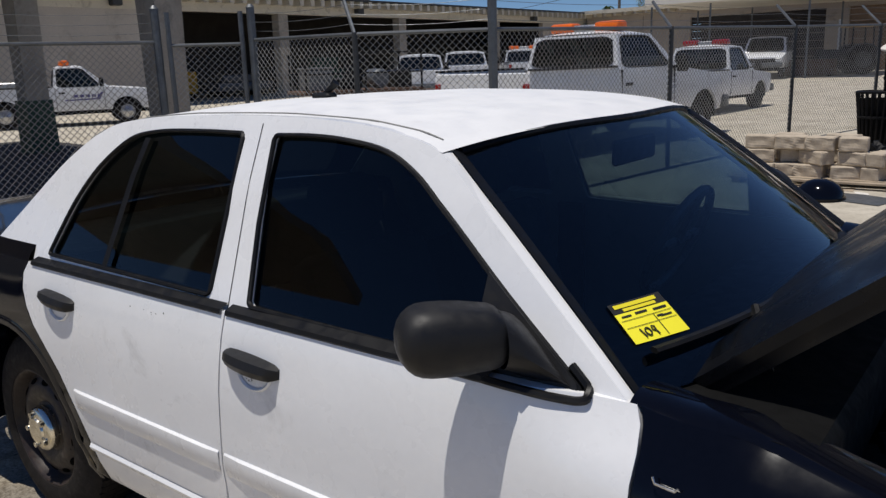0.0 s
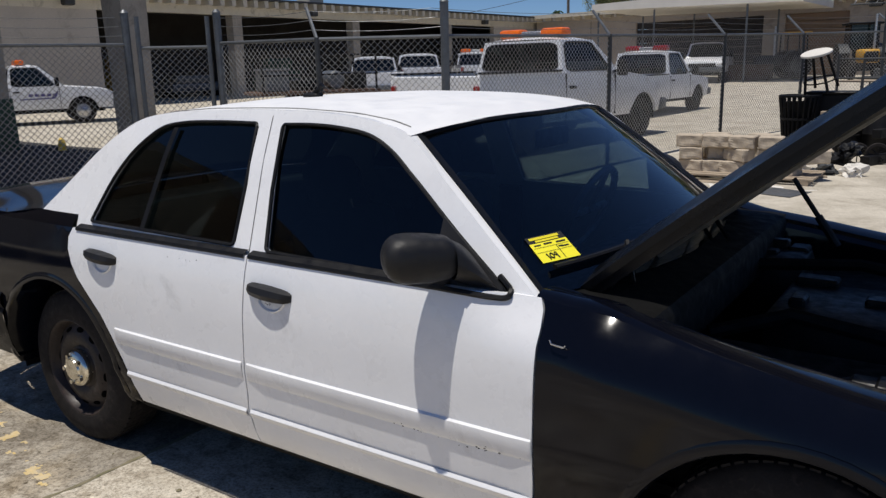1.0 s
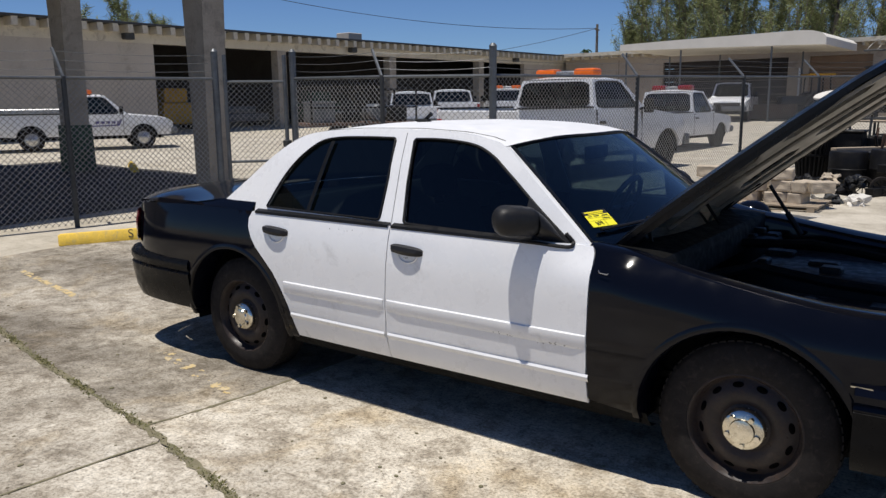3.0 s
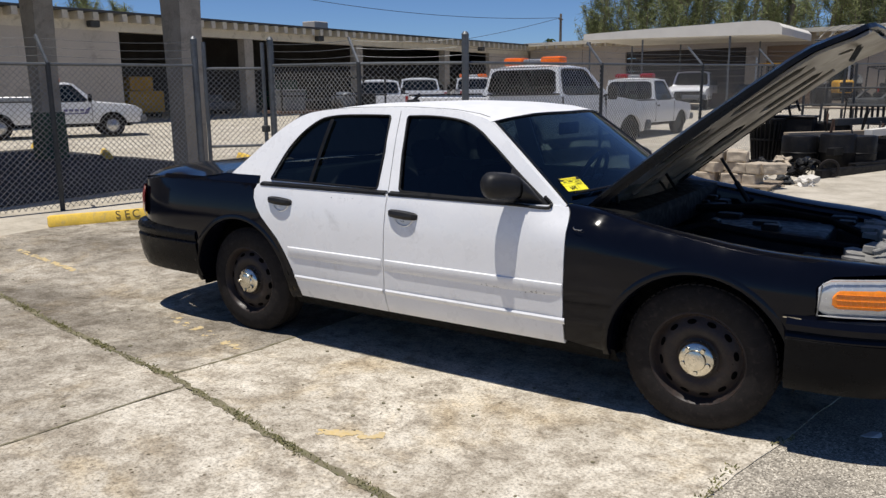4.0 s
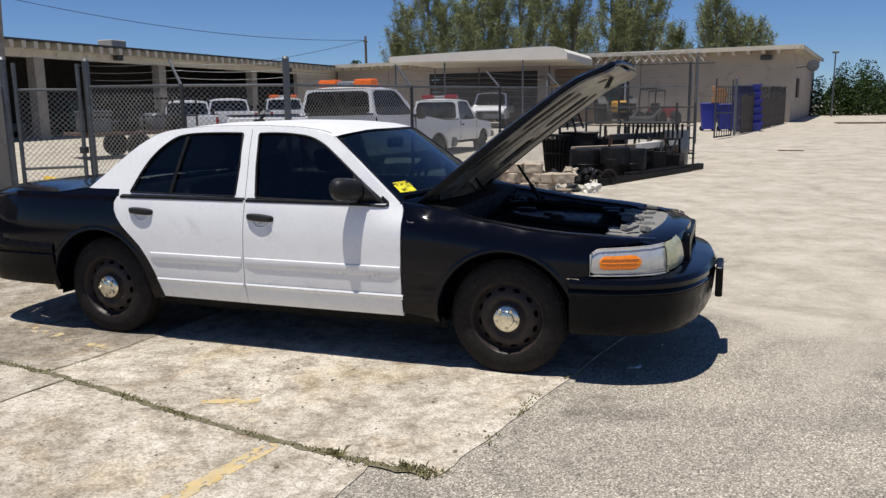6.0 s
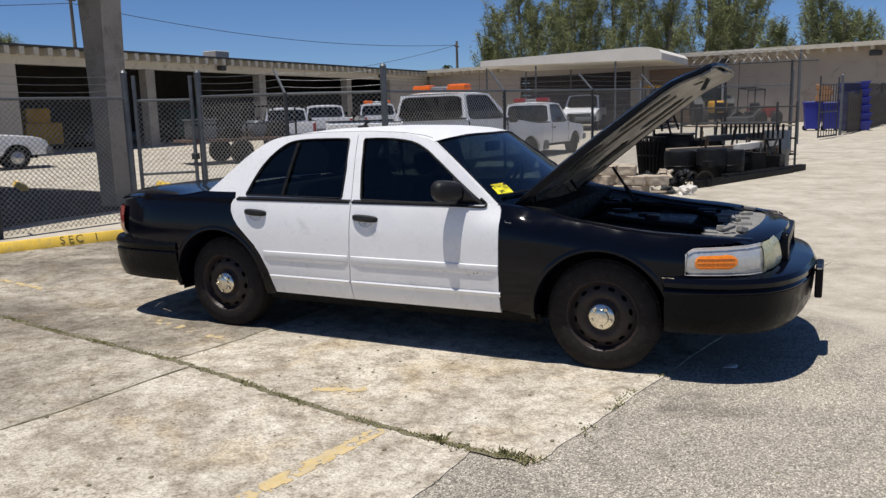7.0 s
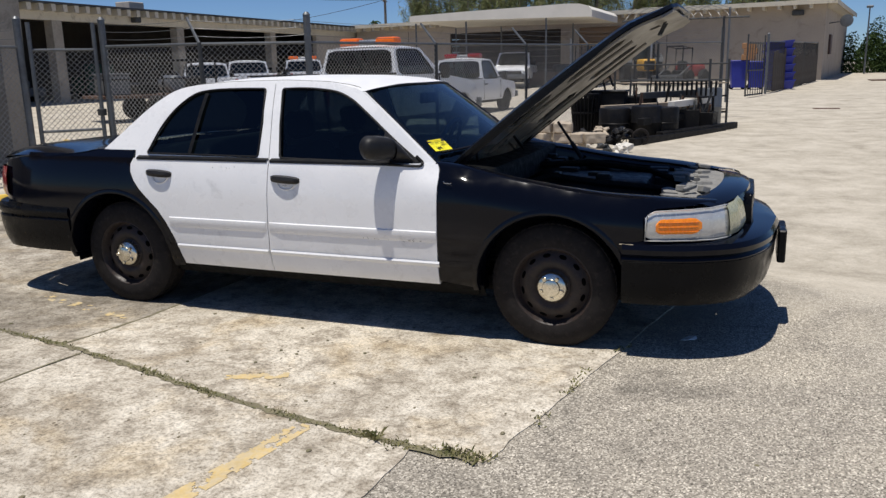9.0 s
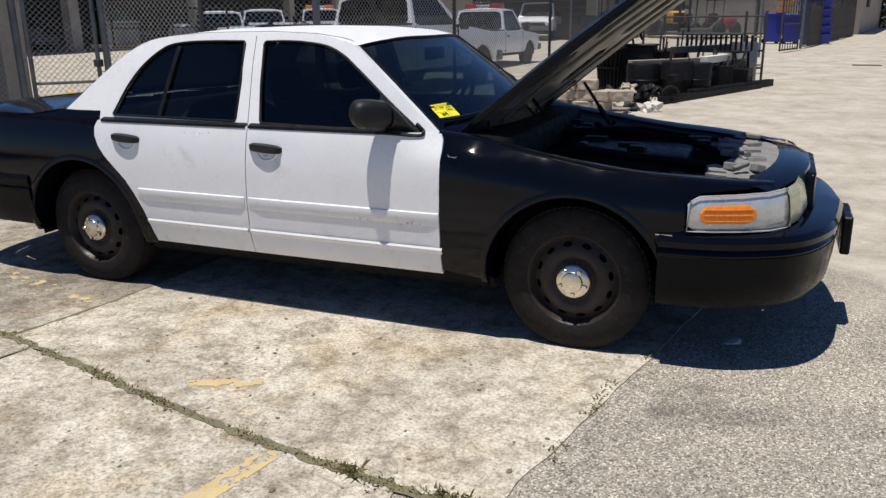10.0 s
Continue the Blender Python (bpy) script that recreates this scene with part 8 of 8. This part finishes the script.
# ---- trees ----
def casuarina(x, y, h, seed, lean=0.0, base=0.0):
    """A wispy pine: a tall trunk, rising limbs, and feathery sprays of thin needles with gaps between."""
    t = thing("pine_tree", "tall wispy grey-green pine with feathery foliage", "tree", pose(x, y, base), group="row of pines")
    rnd = random.Random(seed)
    bm = bmesh.new()
    tube(bm, [(lean * (z / h) ** 2 + 0.12 * math.sin(z), 0.1 * math.cos(z * 0.8), z) for z in np.linspace(0, h * 0.93, 10)], 0.16, 7)
    limbs = []
    for i in range(38):
        z = h * rnd.uniform(0.20, 0.95)
        a = rnd.uniform(0, 6.28)
        L = (1 - (z / h) ** 1.6) * h * 0.24 + 0.7
        L *= rnd.uniform(0.6, 1.15)
        p0 = Vector((lean * (z / h) ** 2, 0, z))
        p1 = p0 + Vector((math.cos(a) * L * 0.55, math.sin(a) * L * 0.55, L * 0.45))
        p2 = p0 + Vector((math.cos(a) * L * 0.85, math.sin(a) * L * 0.85, L * rnd.uniform(1.0, 1.7)))
        limbs.append((p0, p1, p2, L))
        tube(bm, [p0, p1, p2], 0.035, 4)
    part("trunk", bm, BARK, t, "slender grey trunk and limbs")
    verts, faces = [], []
    for p0, p1, p2, L in limbs:
        for k in range(int(24 + L * 24)):
            f = rnd.uniform(0.25, 1.05)
            c = p0.lerp(p1, f * 2) if f < 0.5 else p1.lerp(p2, f * 2 - 1)
            c = c + Vector((rnd.gauss(0, 0.13), rnd.gauss(0, 0.13), rnd.gauss(0, 0.15))) * (0.6 + 0.3 * L)
            for q in range(3):
                d = Vector((rnd.gauss(0, 0.6), rnd.gauss(0, 0.6), rnd.uniform(-0.55, 0.95))).normalized()
                w = Vector((rnd.gauss(0, 1), rnd.gauss(0, 1), rnd.gauss(0, 1))).cross(d).normalized() * rnd.uniform(0.014, 0.032)
                n = rnd.uniform(0.3, 0.75)
                i0 = len(verts)
                verts += [c - w, c + w, c + d * n]
                faces.append((i0, i0 + 1, i0 + 2))
    me = bpy.data.meshes.new("foliage")
    me.from_pydata([tuple(v) for v in verts], [], faces)
    me.materials.append(PINE)
    ob = new("foliage", me)
    ob.parent = t
    return t


rnd = random.Random(77)
for i, (x, h) in enumerate(((-29.5, 7.2), (-27.6, 11.2), (-24.6, 13.2), (-21.6, 13.4), (-19.2, 13.0), (-16.2, 12.2), (-13.0, 12.9), (-10.2, 12.2), (-7.2, 12.4), (-4.7, 11.2), (-2.9, 10.2), (-0.8, 7.4), (2.8, 10.2), (4.3, 8.2), (5.7, 7.4), (-17.6, 11.0), (-11.4, 10.4), (-5.9, 9.6), (-22.9, 11.0))):
    casuarina(x, 74 + rnd.uniform(-3, 4), h, 100 + i, rnd.uniform(-0.6, 0.6))
for i, (x, y, h) in enumerate(((-60, 34, 8.3), (-62, 39, 9.6), (-60, 41.5, 7.6))):
    casuarina(x, y, h, 300 + i)


def hedge(name, spots, seed, lab):
    rnd = random.Random(seed)
    verts, faces = [], []
    for x, y, r, h in spots:
        for k in range(4200):
            a, u, v = rnd.uniform(0, 6.28), rnd.random() ** 0.4, rnd.uniform(0.0, 1)
            rr = r * u * (1 - 0.45 * v * v)
            c = Vector((x + rr * math.cos(a), y + rr * math.sin(a), 0.65 + h * v * (0.8 + 0.25 * math.sin(a * 3 + x))))
            d = Vector((rnd.gauss(0, 1), rnd.gauss(0, 1), rnd.gauss(0, 1))).normalized() * rnd.uniform(0.05, 0.12)
            w = Vector((rnd.gauss(0, 1), rnd.gauss(0, 1), rnd.gauss(0, 1))).cross(d).normalized() * rnd.uniform(0.035, 0.075)
            i0 = len(verts)
            verts += [c - d, c + w, c + d, c - w]
            faces.append((i0, i0 + 1, i0 + 2, i0 + 3))
    me = bpy.data.meshes.new(name)
    me.from_pydata([tuple(v) for v in verts], [], faces)
    me.materials.append(HEDGE)
    return tagged(new(name, me), lab, "hedge", kind="stuff")


rnd = random.Random(15)
hedge("hedge", [(10.5 + i * 1.6 + rnd.uniform(-0.5, 0.5), 62 + rnd.uniform(-2, 4) - i * 0.25, rnd.uniform(1.4, 2.4), rnd.uniform(2.4, 4.3)) for i in range(26)], 5, "dense dark green broad-leaved bushes along the far lot")


def palm(x, y, h, seed):
    t = thing("palm_tree", "distant palm crown above the roofs", "tree", pose(x, y, 0))
    rnd = random.Random(seed)
    bm = bmesh.new()
    rod(bm, (0, 0, 0), (0, 0, h), 0.22, 0.15)
    part("trunk", bm, BARK, t)
    for i in range(16):
        a = rnd.uniform(0, 6.28)
        L, up = rnd.uniform(0.45, 0.65), rnd.uniform(0.05, 0.5)
        bm = bmesh.new()
        rows = []
        for s in np.linspace(0, 1, 6):
            r, z = L * s, h + up * s - 0.5 * s * s
            w = 0.075 * math.sin(math.pi * min(1, s + 0.1)) + 0.015
            rows.append([(r * math.cos(a) - w * math.sin(a), r * math.sin(a) + w * math.cos(a), z - 0.06), (r * math.cos(a), r * math.sin(a), z), (r * math.cos(a) + w * math.sin(a), r * math.sin(a) - w * math.cos(a), z - 0.06)])
        loft(bm, rows)
        part("frond", bm, HEDGE, t)


palm(-30.0, 66, 5.2, 1)
palm(-26.4, 70, 5.2, 2)
palm(18.5, 80, 6.8, 3)
